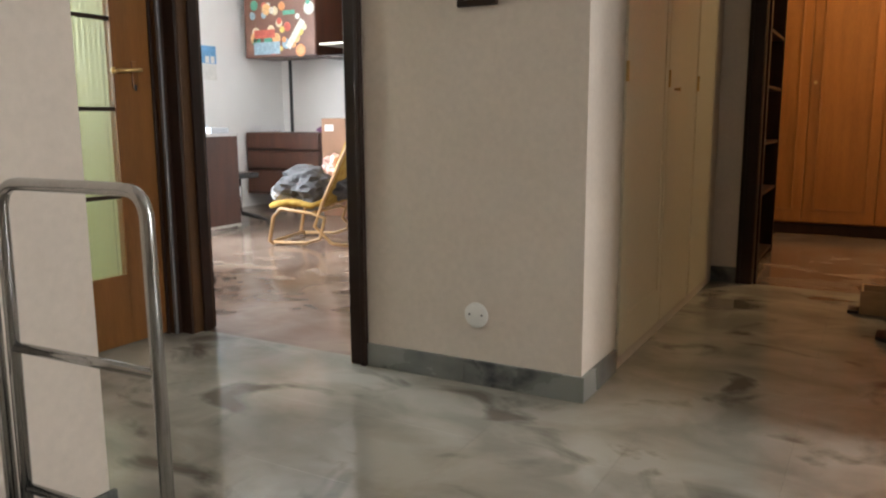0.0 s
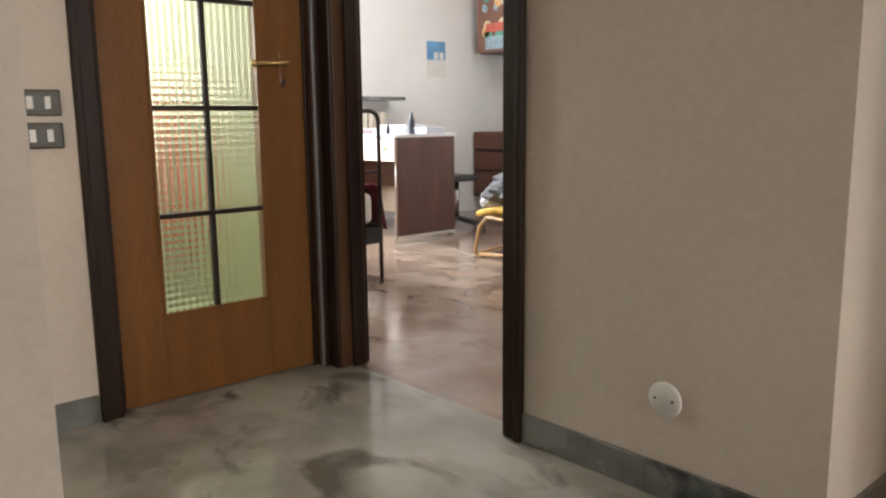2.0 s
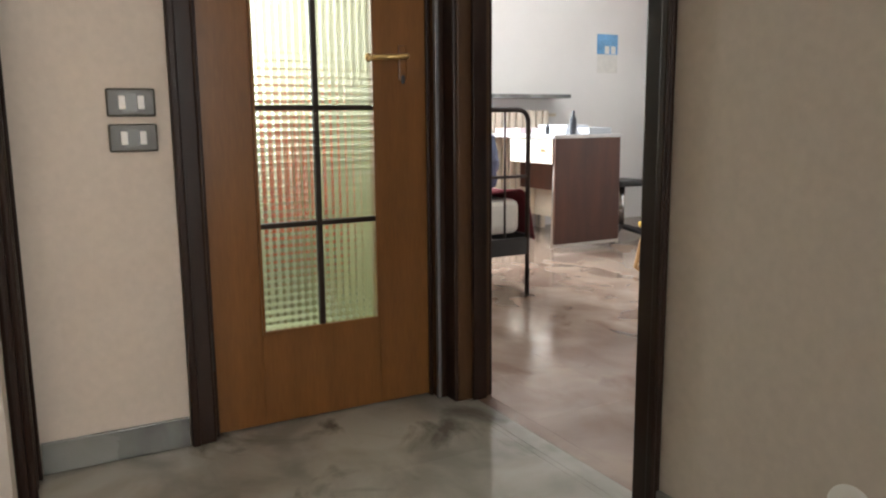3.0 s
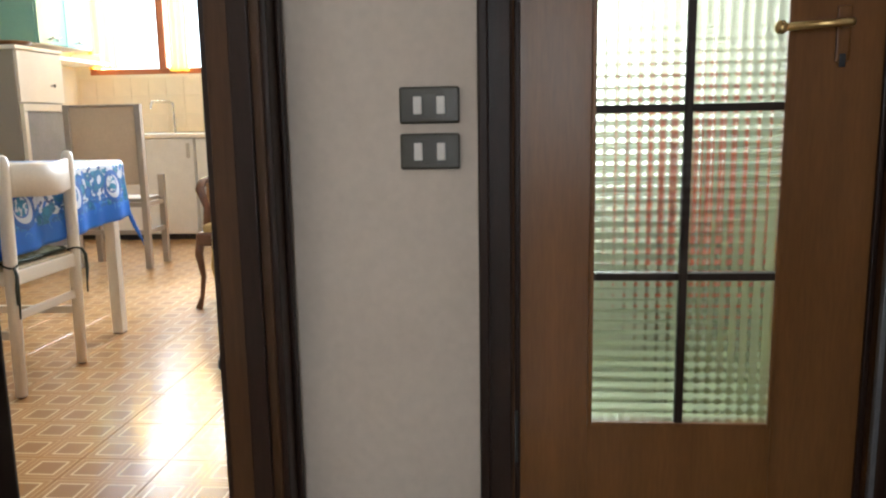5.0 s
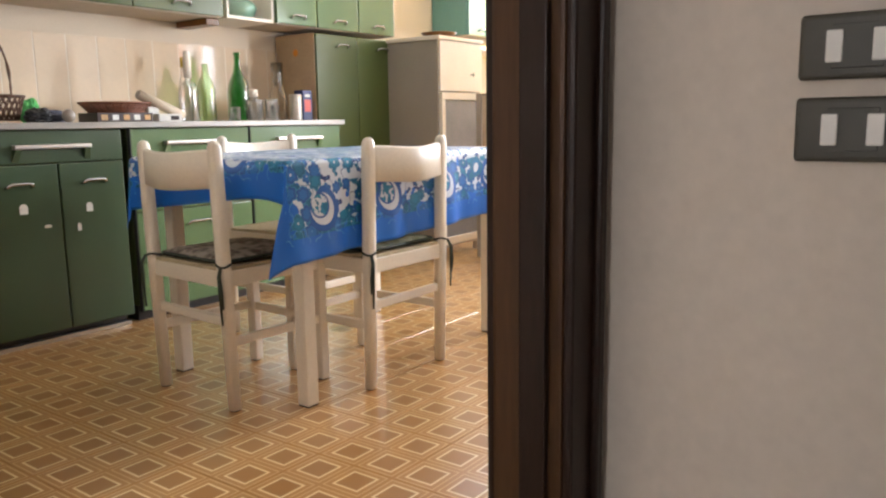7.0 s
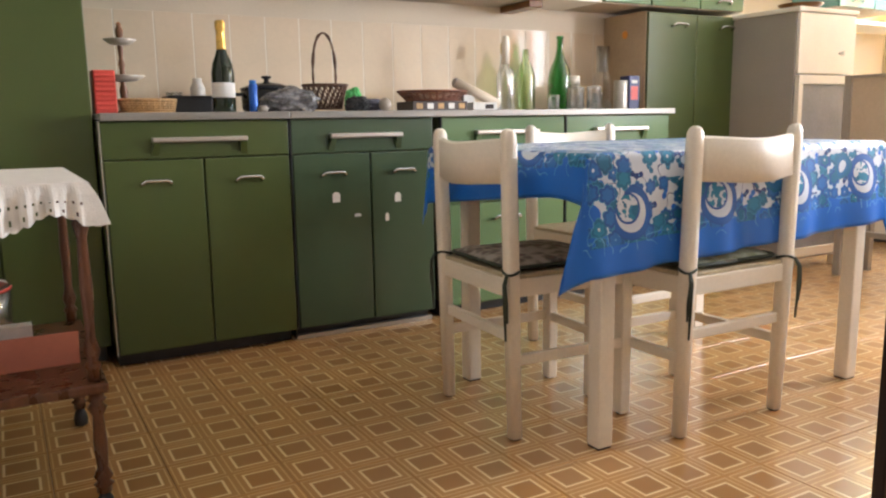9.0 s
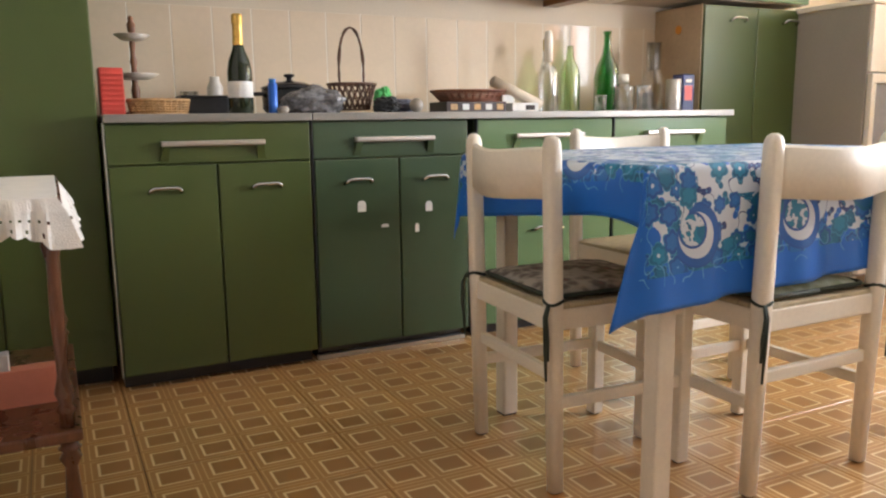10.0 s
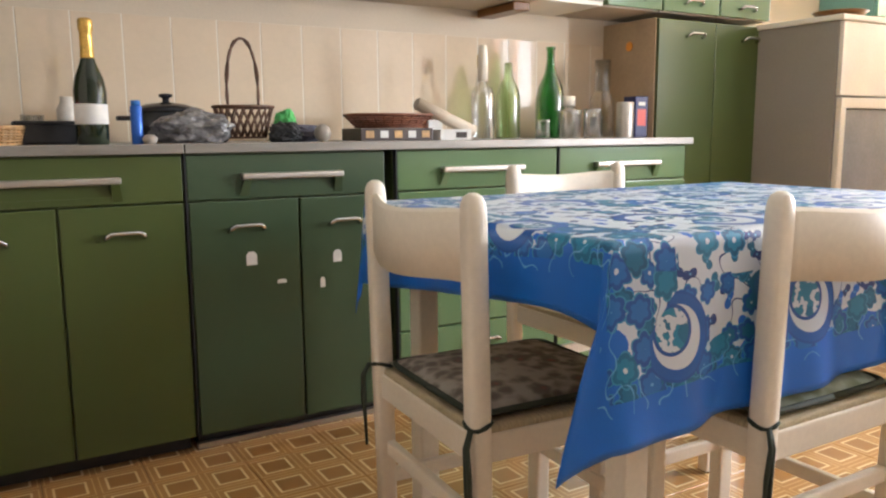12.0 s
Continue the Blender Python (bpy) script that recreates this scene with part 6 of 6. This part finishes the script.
mw = thing("grey_appliance", -3.99, 0.62, 0.554, "pale grey box appliance on the gilt trolley", "appliance")
part("case", bbox(-0.15, 0.15, -0.15, 0.13, 0, 0.29, 0.012, 3), material("pale_grey_metal", (0.5, 0.51, 0.5), 0.4, vary=0.05), mw)
part("front", bbox(0.149, 0.155, -0.13, 0.11, 0.02, 0.27, 0.002), PAPER, mw)

# ---- bedroom ----


def iron_bed():
    b0 = thing("iron_bed", -3.70, 2.95, 0, "old iron bed with a dark red bedspread", "bed")
    IRON = material("worn_dark_iron", (0.05, 0.035, 0.03), 0.4, 0.6, vary=0.3, scale=20)
    b = bmesh.new()
    tube(b, rounded([(0, 0.43, 0.0), (0, 0.43, 0.955), (0, -0.43, 0.955), (0, -0.43, 0.0)], 0.07, 7), 0.0125, 12)
    part("footboard_frame", b, IRON, b0)
    for k in range(5):
        part("bar", tube(bmesh.new(), [(0, -0.29 + k * 0.145, 0.31), (0, -0.29 + k * 0.145, 0.945)], 0.006, 8), IRON, b0)
    part("cross_rail", bbox(-0.012, 0.012, -0.42, 0.42, 0.215, 0.305, 0.003), BLACK, b0)
    part("cross_bar", tube(bmesh.new(), [(0, -0.43, 0.62), (0, 0.43, 0.62)], 0.008, 8), IRON, b0)
    for s in (-1, 1):
        part("side_rail", bbox(-1.92, -0.01, s * 0.43 - 0.012, s * 0.43 + 0.012, 0.25, 0.32, 0.003), BLACK, b0)
    b = bmesh.new()
    tube(b, rounded([(-1.93, 0.43, 0.0), (-1.93, 0.43, 1.1), (-1.93, -0.43, 1.1), (-1.93, -0.43, 0.0)], 0.07, 7), 0.0125, 12)
    part("headboard_frame", b, IRON, b0)
    part("mattress", bbox(-1.90, -0.03, -0.41, 0.41, 0.32, 0.50, 0.05, 4), WHITE_PLASTIC, b0, "pale mattress")


iron_bed()


def bedspread():
    bm = bmesh.new()
    n, rows = 30, []
    for j in range(24):
        x = -3.735 - j * 0.075
        prof = []
        for i in range(n + 1):
            u = i / n
            if u < 0.25:
                y, z = 2.95 - 0.455 - 0.01 * math.sin(j * 0.9), 0.30 + 0.24 * (u / 0.25)
            elif u > 0.75:
                w = (u - 0.75) / 0.25
                y, z = 2.95 + 0.455 + 0.05 * w + 0.025 * math.sin(j * 1.1) * w, 0.54 - 0.26 * w
            else:
                y, z = 2.95 - 0.445 + 0.89 * (u - 0.25) / 0.5, 0.545 + 0.02 * noise.noise((x * 3, u * 6, 0))
            prof.append(bm.verts.new((x, y, z)))
        rows.append(prof)
    for a, b in zip(rows, rows[1:]):
        for i in range(n):
            f = bm.faces.new((a[i], a[i + 1], b[i + 1], b[i]))
            f.smooth = True
    ob = part("bedspread", bm, material("maroon_bedspread", (0.16, 0.018, 0.028), 0.85, vary=0.2, scale=8, fine=160, bump=0.4))
    ob.modifiers.new("thick", "SOLIDIFY").thickness = 0.006
    tagged(ob, "dark red bedspread hanging over the bed's side", "bedspread")


bedspread()
crumpled("blue_garment", -3.95, 3.25, 0.55, 0.09, 0.09, 0.16, material("blue_grey_cotton", (0.17, 0.21, 0.34), 0.9, bump=0.3), "blue-grey folded garment lying on the bed", "garment", 3.0)

dk = thing("desk", -4.72, 4.60, 0, "walnut veneer desk with a white drawer", "desk")
part("end_panel", bbox(-0.02, 0.0, -0.285, 0.29, 0.04, 0.775, 0.002), DESK_WOOD, dk, "walnut veneer end panel")
part("foot_strip", bbox(-0.02, 0.002, -0.285, 0.29, 0.02, 0.04, 0.001), STEEL, dk, "metal foot strip")
part("desktop", bbox(-1.08, 0.004, -0.30, 0.30, 0.775, 0.80, 0.003), material("white_desktop", (0.6, 0.58, 0.58), 0.35), dk)
part("back_panel", bbox(-1.08, -0.021, 0.26, 0.28, 0.12, 0.774, 0.002), WHITE_PAINT, dk)
dr = part("drawer", bbox(-0.55, -0.03, -0.29, 0.25, 0.60, 0.772, 0.003), WHITE_PAINT, dk, "white drawer unit")
part("knob", tube(bmesh.new(), [(-0.12, -0.29, 0.69), (-0.12, -0.315, 0.69)], [0.008, 0.014], 10), BRASS, dr)
part("modesty_panel", bbox(-1.05, -0.03, 0.10, 0.12, 0.36, 0.60, 0.002), DESK_WOOD, dk)
for x in (-0.06, -1.04):
    for y in (-0.26, 0.33):
        part("leg", tube(bmesh.new(), [(x, y, 0.0), (x, y * 0.92, 0.775)], 0.012, 8), STEEL, dk)
for dx, dy, w, d_, h, col in ((-0.35, 0.02, 0.36, 0.24, 0.035, (0.62, 0.66, 0.74)), (-0.33, 0.03, 0.30, 0.22, 0.03, (0.72, 0.74, 0.78)), (-0.75, 0.0, 0.30, 0.40, 0.04, (0.66, 0.50, 0.52)), (-0.12, 0.12, 0.18, 0.22, 0.045, (0.5, 0.52, 0.56))):
    pz = 0.80 + (0.035 if (dx, w) == (-0.33, 0.30) else 0)
    pp = part("paper_block", bbox(-w / 2, w / 2, -d_ / 2, d_ / 2, 0, h, 0.003), material("stacked_paper", col, 0.7, vary=0.1, scale=8, stretch=(1, 1, 20)))
    pp.matrix_world = pose(-4.72 + dx, 4.60 + dy, pz, 0, 0, 6)
    tagged(pp, "stack of pale papers lying on the desk", "papers")
turned("spray_bottle", -4.75, 4.485, "dark slim bottle standing on the desk", "bottle", [("bottle_body", material("dark_grey_bottle", (0.04, 0.045, 0.06), 0.3), [(0.022, 0), (0.023, 0.10), (0.012, 0.13), (0.010, 0.16), (0.0, 0.165)], "")], z=0.80)
turned("small_bottle", -4.93, 4.40, "short dark bottle standing on the desk", "bottle", [("bottle_body", BLACK, [(0.016, 0), (0.016, 0.05), (0.008, 0.065), (0.0, 0.08)], "")], z=0.80)
sc = thing("desk_stool", -4.95, 5.12, 0, "white stool leg frame with a dark star base", "stool")
part("seat_edge", bbox(-0.13, 0.13, -0.13, 0.13, 0.40, 0.45, 0.02, 3), BLACK, sc)
for k in range(5):
    a = k * math.tau / 5 + 0.3
    part("base_arm", tube(bmesh.new(), [(0, 0, 0.09), (0.26 * math.cos(a), 0.26 * math.sin(a), 0.03)], [0.02, 0.014], 8), BLACK, sc)
    part("caster", lathe(bmesh.new(), [(0.012, 0.0), (0.02, 0.012), (0.012, 0.03)], 0.26 * math.cos(a), 0.26 * math.sin(a), 10), BLACK, sc)
part("column", tube(bmesh.new(), [(0, 0, 0.07), (0, 0, 0.42)], 0.022, 12), CHROME, sc)

# shelf unit on black posts
su = thing("shelf_unit", -5.2, 6.2, 0, "modular wall unit on black posts with a drawer chest", "shelf unit")
POSTS = (-5.575, -4.65, -3.74)
for x in POSTS:
    part("post", bbox(x + 5.2 - 0.011, x + 5.2 + 0.011, 0.40, 0.43, 0.0, 2.6, 0.002), BLACK, su)
chest = part("chest", bbox(-0.62, 0.35, -0.03, 0.45, 0.14, 0.78, 0.004), DESK_WOOD, su, "dark walnut drawer chest")
for z0, z1 in ((0.60, 0.77), (0.40, 0.585), (0.15, 0.385)):
    d = part("drawer_front", bbox(-0.61, 0.34, -0.05, -0.031, z0, z1, 0.006, 3), DESK_WOOD, chest)
    part("drawer_lip", bbox(-0.60, 0.33, -0.062, -0.05, z0 + 0.005, z0 + 0.02, 0.004), DARK_WOOD, d)
cabn = part("hanging_cabinet", bbox(-0.56, 0.34, -0.03, 0.40, 1.53, 2.3, 0.003), DESK_WOOD, su, "walnut cabinet covered with stickers")
part("cabinet_door", bbox(-0.555, 0.335, -0.05, -0.031, 1.535, 2.295, 0.003), material("sticker_backing", (0.20, 0.10, 0.07), 0.5, vary=0.15), cabn)
part("open_shelf", bbox(0.37, 1.45, -0.03, 0.40, 1.62, 1.64, 0.002), WHITE_PAINT, su)
part("shelf_back", bbox(0.36, 1.46, 0.40, 0.42, 1.53, 2.3, 0.002), DARK_WOOD, su, "dark back panel")
part("shelf_bottom", bbox(0.36, 1.46, -0.03, 0.40, 1.50, 1.525, 0.002), DARK_WOOD, su)
random.seed(11)
COL = [(0.70, 0.30, 0.12), (0.72, 0.60, 0.40), (0.55, 0.12, 0.08), (0.75, 0.45, 0.20), (0.65, 0.62, 0.55), (0.10, 0.35, 0.24), (0.30, 0.42, 0.50), (0.70, 0.52, 0.14)]
STK = [material("sticker_print", c, 0.45, vary=0.15, scale=30) for c in COL]
for k in range(34):
    r = random.uniform(0.025, 0.065)
    x, z = random.uniform(-0.50, 0.28), random.uniform(1.58, 2.05)
    disc = lathe(bmesh.new(), [(r, 0), (r, 0.001), (r * 0.7, 0.0012)], 0, 0, 14)
    bmesh.ops.rotate(disc, cent=(0, 0, 0), matrix=Euler((radians(90), 0, 0)).to_matrix(), verts=disc.verts)
    bmesh.ops.translate(disc, vec=(x, -0.0502 - 0.0004 * (k % 6), z), verts=disc.verts)
    part("sticker", disc, STK[k % len(STK)], cabn, "round coloured sticker")
for x0, x1, z0, z1, m in ((-0.43, -0.16, 1.72, 1.80, STK[2]), (-0.44, -0.10, 1.56, 1.68, STK[6]), (-0.05, 0.10, 1.93, 1.97, STK[5])):
    part("sticker", bbox(x0, x1, -0.0535, -0.0525, z0, z1, 0), m, cabn, "rectangular coloured sticker")
o = part("sticker", bbox(-0.035, 0.035, -0.0545, -0.0535, -0.16, 0.16, 0), STK[4], cabn, "long pale sticker strip")
o.location, o.rotation_euler = (0.10, 0, 1.74), (0, radians(38), 0)
cb = thing("cardboard_box", -4.40, 6.0, 0, "brown cardboard box standing in the bedroom corner", "box")
part("carton", bbox(-0.22, 0.22, -0.10, 0.12, 0.0, 0.92, 0.006), material("brown_card", (0.24, 0.12, 0.065), 0.7, vary=0.1, scale=5), cb)
part("paper_label", bbox(-0.18, -0.08, -0.1015, -0.0998, 0.80, 0.86, 0), PAPER, cb)
crumpled("purple_cloth", -4.85, 6.35, 0.78, 0.14, 0.1, 0.04, material("purple_cotton", (0.25, 0.12, 0.22), 0.9), "purple cloth folded on the chest", "cloth", 4.0)
cal = thing("calendar", -5.846, 5.70, 1.30, "wall calendar with a blue sky picture", "calendar")
part("picture", bbox(0, 0.003, -0.115, 0.115, 0.16, 0.33, 0), material("sky_print", (0.18, 0.42, 0.72), 0.5, vary=0.2, scale=6), cal, "printed picture of sky and white houses")
for y in (-0.03, 0.04):
    part("white_house", bbox(0.003, 0.004, y, y + 0.05, 0.165, 0.23, 0), PAPER, cal)
part("month_sheet", bbox(0, 0.002, -0.11, 0.115, 0.0, 0.158, 0), PAPER, cal, "white month sheet")
rs = thing("radiator_shelf", -5.74, 4.75, 1.075, "grey marble shelf over the radiator", "shelf")
part("shelf_slab", bbox(-0.11, 0.13, -0.60, 0.38, 0, 0.03, 0.004), MARBLE_BASE, rs)
ra = thing("radiator", -5.77, 4.65, 0, "white column radiator under the marble shelf", "radiator")
for k in range(11):
    part("column", bbox(-0.075, 0.06, -0.38 + k * 0.066, -0.325 + k * 0.066, 0.12, 0.98, 0.018, 3), WHITE_PAINT, ra)
for z in (0.16, 0.94):
    part("pipe", tube(bmesh.new(), [(0.0, -0.40, z), (0.0, 0.44, z)], 0.014, 10), WHITE_PAINT, ra)
for y in (-0.30, 0.30):
    part("foot", bbox(-0.04, 0.04, y - 0.02, y + 0.02, 0.0, 0.13, 0.003), WHITE_PAINT, ra)


def rattan_chair():
    c = thing("rattan_chair", -3.55, 4.62, 0, "bent rattan lounge chair with a yellow cushion", "chair")
    RAT = material("pale_rattan", (0.40, 0.23, 0.09), 0.45, vary=0.15, scale=20)
    for s in (-1, 1):
        x = s * 0.26
        b = bmesh.new()
        pts = [(-0.30, 0.0), (-0.34, 0.02), (-0.30, 0.20), (-0.24, 0.26), (0.0, 0.23), (0.10, 0.20), (0.06, 0.05), (-0.05, 0.015), (-0.30, 0.013)]
        tube(b, [(y, x, z + 0.012) for y, z in pts], 0.013, 10)
        part("side_hoop", b, RAT, c)
        b = bmesh.new()
        tube(b, [(0.40, x, 0.013), (0.15, x, 0.03), (0.02, x, 0.15), (0.10, x, 0.35), (0.30, x, 0.75), (0.36, x, 0.90)], 0.013, 10)
        part("back_hoop", b, RAT, c)
    b = bmesh.new()
    tube(b, [(0.36, -0.26, 0.90), (0.39, -0.12, 0.98), (0.39, 0.12, 0.98), (0.36, 0.26, 0.90)], 0.013, 10)
    part("top_hoop", b, RAT, c)
    for y, z in ((-0.31, 0.03), (-0.26, 0.262), (0.0, 0.245), (0.38, 0.03)):
        part("cross_rod", tube(bmesh.new(), [(y, -0.26, z), (y, 0.26, z)], 0.012, 8), RAT, c)
    bm = bmesh.new()
    prof = [(-0.33, 0.27), (-0.20, 0.295), (0.0, 0.275), (0.10, 0.32), (0.20, 0.52), (0.30, 0.75), (0.36, 0.90)]
    rows = [[bm.verts.new((px_, -0.25 + 0.5 * i / 8, pz_ + 0.015 * math.sin(i * 1.3))) for i in range(9)] for px_, pz_ in prof]
    for u, v in zip(rows, rows[1:]):
        for i in range(8):
            f = bm.faces.new((u[i], u[i + 1], v[i + 1], v[i]))
            f.smooth = True
    o = part("cushion", bm, pattern_cloth("yellow_print", (0.27, 0.15, 0.012), (0.07, 0.035, 0.015), (0.36, 0.22, 0.03), 16), c, "yellow cotton cushion")
    md = o.modifiers.new("thick", "SOLIDIFY")
    md.thickness, md.offset = 0.03, 1.0
    c.matrix_world = pose(-3.58, 4.60, 0, 0, 0, 14)


rattan_chair()
crumpled("grey_clothes", -3.66, 4.60, 0.31, 0.29, 0.26, 0.15, material("grey_wool", (0.09, 0.085, 0.09), 0.95, vary=0.25, scale=12, bump=0.5), "heap of grey clothes on the rattan chair", "clothes", 2.0)
crumpled("white_shirt", -3.86, 4.49, 0.31, 0.12, 0.10, 0.07, material("white_cotton", (0.36, 0.34, 0.33), 0.9, bump=0.4), "crumpled white shirt on the rattan chair", "clothes", 6.0)
crumpled("pink_towel", -3.46, 4.56, 0.50, 0.08, 0.09, 0.085, material("pink_terry", (0.72, 0.45, 0.40), 0.95, bump=0.5), "small pink towel on the rattan chair", "towel", 7.0)

# ---- floors: pieces ----


def slab_floor(name, areas, size, mat, label, group, joint=0.0003, top=0.0, off=(0, 0)):
    """A floor of square slabs, each an object; whole slabs share one mesh, cut ones share by size."""
    base = thing(name, 0, 0, 0, label, "floor", "", "structure")
    cache = {}
    for x0, x1, y0, y1 in areas:
        i0, i1 = math.floor((x0 - off[0]) / size), math.ceil((x1 - off[0]) / size)
        j0, j1 = math.floor((y0 - off[1]) / size), math.ceil((y1 - off[1]) / size)
        for i in range(i0, i1):
            for j in range(j0, j1):
                a0, a1 = max(x0, off[0] + i * size), min(x1, off[0] + (i + 1) * size)
                b0, b1 = max(y0, off[1] + j * size), min(y1, off[1] + (j + 1) * size)
                if a1 - a0 < 0.01 or b1 - b0 < 0.01:
                    continue
                cx, cy = off[0] + (i + 0.5) * size, off[1] + (j + 0.5) * size
                key = tuple(round(v, 3) for v in (a0 - cx, a1 - cx, b0 - cy, b1 - cy))
                if key not in cache:
                    q = bbox(key[0] + joint / 2, key[1] - joint / 2, key[2] + joint / 2, key[3] - joint / 2, -0.018, 0.0, 0.0004 if joint < 0.001 else 0.0008, 1)
                    cache[key] = mesh_of(group, q, mat)
                o = new(group, cache[key])
                o.parent = base
                o.location = (cx, cy, top)
    return base


def motif_material():
    """Glazed floor tile with framed brown squares."""
    m = bpy.data.materials.new("framed_square_tile")
    m.use_nodes = True
    nt = m.node_tree
    b = nt.nodes["Principled BSDF"]
    b.inputs["Specular IOR Level"].default_value = 0.5
    b.inputs["Coat Weight"].default_value, b.inputs["Coat Roughness"].default_value = 1.0, 0.2
    b.inputs["Coat IOR"].default_value = 1.65
    tc = nt.nodes.new("ShaderNodeTexCoord")
    sep = nt.nodes.new("ShaderNodeSeparateXYZ")
    nt.links.new(tc.outputs["Object"], sep.inputs[0])

    def mth(op, a, c=None):
        n = nt.nodes.new("ShaderNodeMath")
        n.operation = op
        for i, v in enumerate((a, c)):
            if v is None:
                continue
            if isinstance(v, (int, float)):
                n.inputs[i].default_value = v
            else:
                nt.links.new(v, n.inputs[i])
        return n.outputs[0]
    P = 0.129
    dd = []
    for k in (0, 1):
        dd.append(mth("ABSOLUTE", mth("SUBTRACT", mth("FRACT", mth("ADD", mth("DIVIDE", sep.outputs[k], P), 10.0)), 0.5)))
    d = mth("MAXIMUM", dd[0], dd[1])
    nz = nt.nodes.new("ShaderNodeTexNoise")
    nz.inputs["Scale"].default_value = 40
    nt.links.new(tc.outputs["Object"], nz.inputs["Vector"])
    d = mth("ADD", d, mth("MULTIPLY", mth("SUBTRACT", nz.outputs[0], 0.5), 0.012))
    r = nt.nodes.new("ShaderNodeValToRGB")
    r.color_ramp.interpolation = "LINEAR"
    brown, cream, band = (0.40, 0.185, 0.048, 1), (0.92, 0.70, 0.39, 1), (0.50, 0.245, 0.070, 1)
    pale = (0.74, 0.48, 0.21, 1)
    stops = [(0.0, brown), (0.27, brown), (0.282, cream), (0.32, cream), (0.332, band), (0.42, band), (0.43, pale), (0.447, pale), (0.457, band)]
    el = r.color_ramp.elements
    el[0].position, el[0].color = stops[0]
    el[1].position, el[1].color = stops[-1]
    for pz, cz in stops[1:-1]:
        e = el.new(pz)
        e.color = cz
    nt.links.new(d, r.inputs[0])
    info = nt.nodes.new("ShaderNodeObjectInfo")
    hv = nt.nodes.new("ShaderNodeHueSaturation")
    val = nt.nodes.new("ShaderNodeMapRange")
    val.inputs["To Min"].default_value, val.inputs["To Max"].default_value = 0.98, 1.02
    nt.links.new(info.outputs["Random"], val.inputs[0])
    nt.links.new(val.outputs[0], hv.inputs["Value"])
    nt.links.new(r.outputs[0], hv.inputs["Color"])
    nt.links.new(hv.outputs[0], b.inputs["Base Color"])
    n2 = nt.nodes.new("ShaderNodeTexNoise")
    n2.inputs["Scale"].default_value = 9
    nt.links.new(tc.outputs["Object"], n2.inputs["Vector"])
    rr = nt.nodes.new("ShaderNodeMapRange")
    rr.inputs["To Min"].default_value, rr.inputs["To Max"].default_value = 0.29, 0.31
    nt.links.new(n2.outputs[0], rr.inputs[0])
    nt.links.new(rr.outputs[0], b.inputs["Roughness"])
    return m


slab_floor("floor_hall", [(-2.66, -2.59, 1.53, 2.245), (-2.59, -1.45, 1.05, 2.29), (-1.45, 3.2, -2.0, 2.29), (-0.78, 0.48, 2.29, 4.47)], 0.40, MARBLE_HALL, "polished grey-green marble slab floor", "marble_slab", off=(-2.55, 2.27))
slab_floor("floor_hall_sill", [(-2.503, -1.68, 2.29, 2.35)], 0.83, MARBLE_HALL, "grey marble threshold of the bedroom doorway", "marble_slab", off=(-2.503, 1.9))
slab_floor("floor_bedroom", [(-5.85, -3.0, 2.40, 6.80), (-3.0, -0.9, 2.40, 4.46), (-2.503, -1.68, 2.35, 2.40)], 0.40, MARBLE_BED, "polished brown marble slab floor of the bedroom", "marble_slab", off=(-5.85, 2.40))
slab_floor("floor_wardrobe_room", [(-2.88, 1.6, 4.58, 7.2), (-0.56, 0.26, 4.47, 4.58)], 0.40, MARBLE_BED, "brown marble slab floor of the wardrobe room", "marble_slab", off=(-2.88, 4.58))
slab_floor("floor_bathroom", [(-5.05, -2.66, 1.07, 2.27)], 0.30, BATH_FLOOR, "pale green tiled bathroom floor", "tile", off=(-5.05, 1.07))
slab_floor("floor_kitchen", [(-6.16, -1.57, -2.25, 0.95), (-7.7, -6.16, -2.25, -0.45), (-2.485, -1.665, 0.95, 1.05)], 0.258, motif_material(), "glossy brown floor tiles with framed squares", "floor_tile", joint=0.0013, off=(-2.2355 - 0.258 * 30, -0.7225 - 0.258 * 20))

# ---- wall tiles behind the worktop ----
WALL_TILE = material("cream_glazed_tile", (0.73, 0.595, 0.43), 0.04, vary=0.03, scale=5, fine=60, bump=0, per_object=0.12)
GROUT = material("white_grout", (0.90, 0.86, 0.78), 0.8, vary=0.04, scale=20)
tl = thing("backsplash", -3.6, -2.25, 0, "cream glazed wall tiles behind the worktop", "tiling", "", "structure")
tile_me = mesh_of("wall_tile", bbox(-0.0775, 0.0775, 0.0, 0.0042, -0.212, 0.212, 0.0012, 1), WALL_TILE)
part("grout", bbox(-1.46, 1.37, 0.0, 0.0039, -1.0 + 1.906, 1.33, 0), GROUT, tl, "pale grout")
for i in range(18):
    for j in range(1):
        o = new("wall_tile", tile_me)
        o.parent = tl
        o.location = (1.285 - i * 0.158, 0.0006 + 0.0001 * ((i * 7 + j * 3) % 3), 1.118)
tl2 = thing("sink_tiling", -7.70, -1.35, 0, "cream glazed wall tiles behind the sink", "tiling", "", "structure")
me2 = mesh_of("wall_tile", bbox(0.0, 0.006, -0.0775, 0.0775, -0.0775, 0.0775, 0.002, 1), WALL_TILE)
for i in range(11):
    for j in range(3):
        o = new("wall_tile", me2)
        o.parent = tl2
        o.location = (0.001, -0.80 + i * 0.158, 0.94 + j * 0.158)
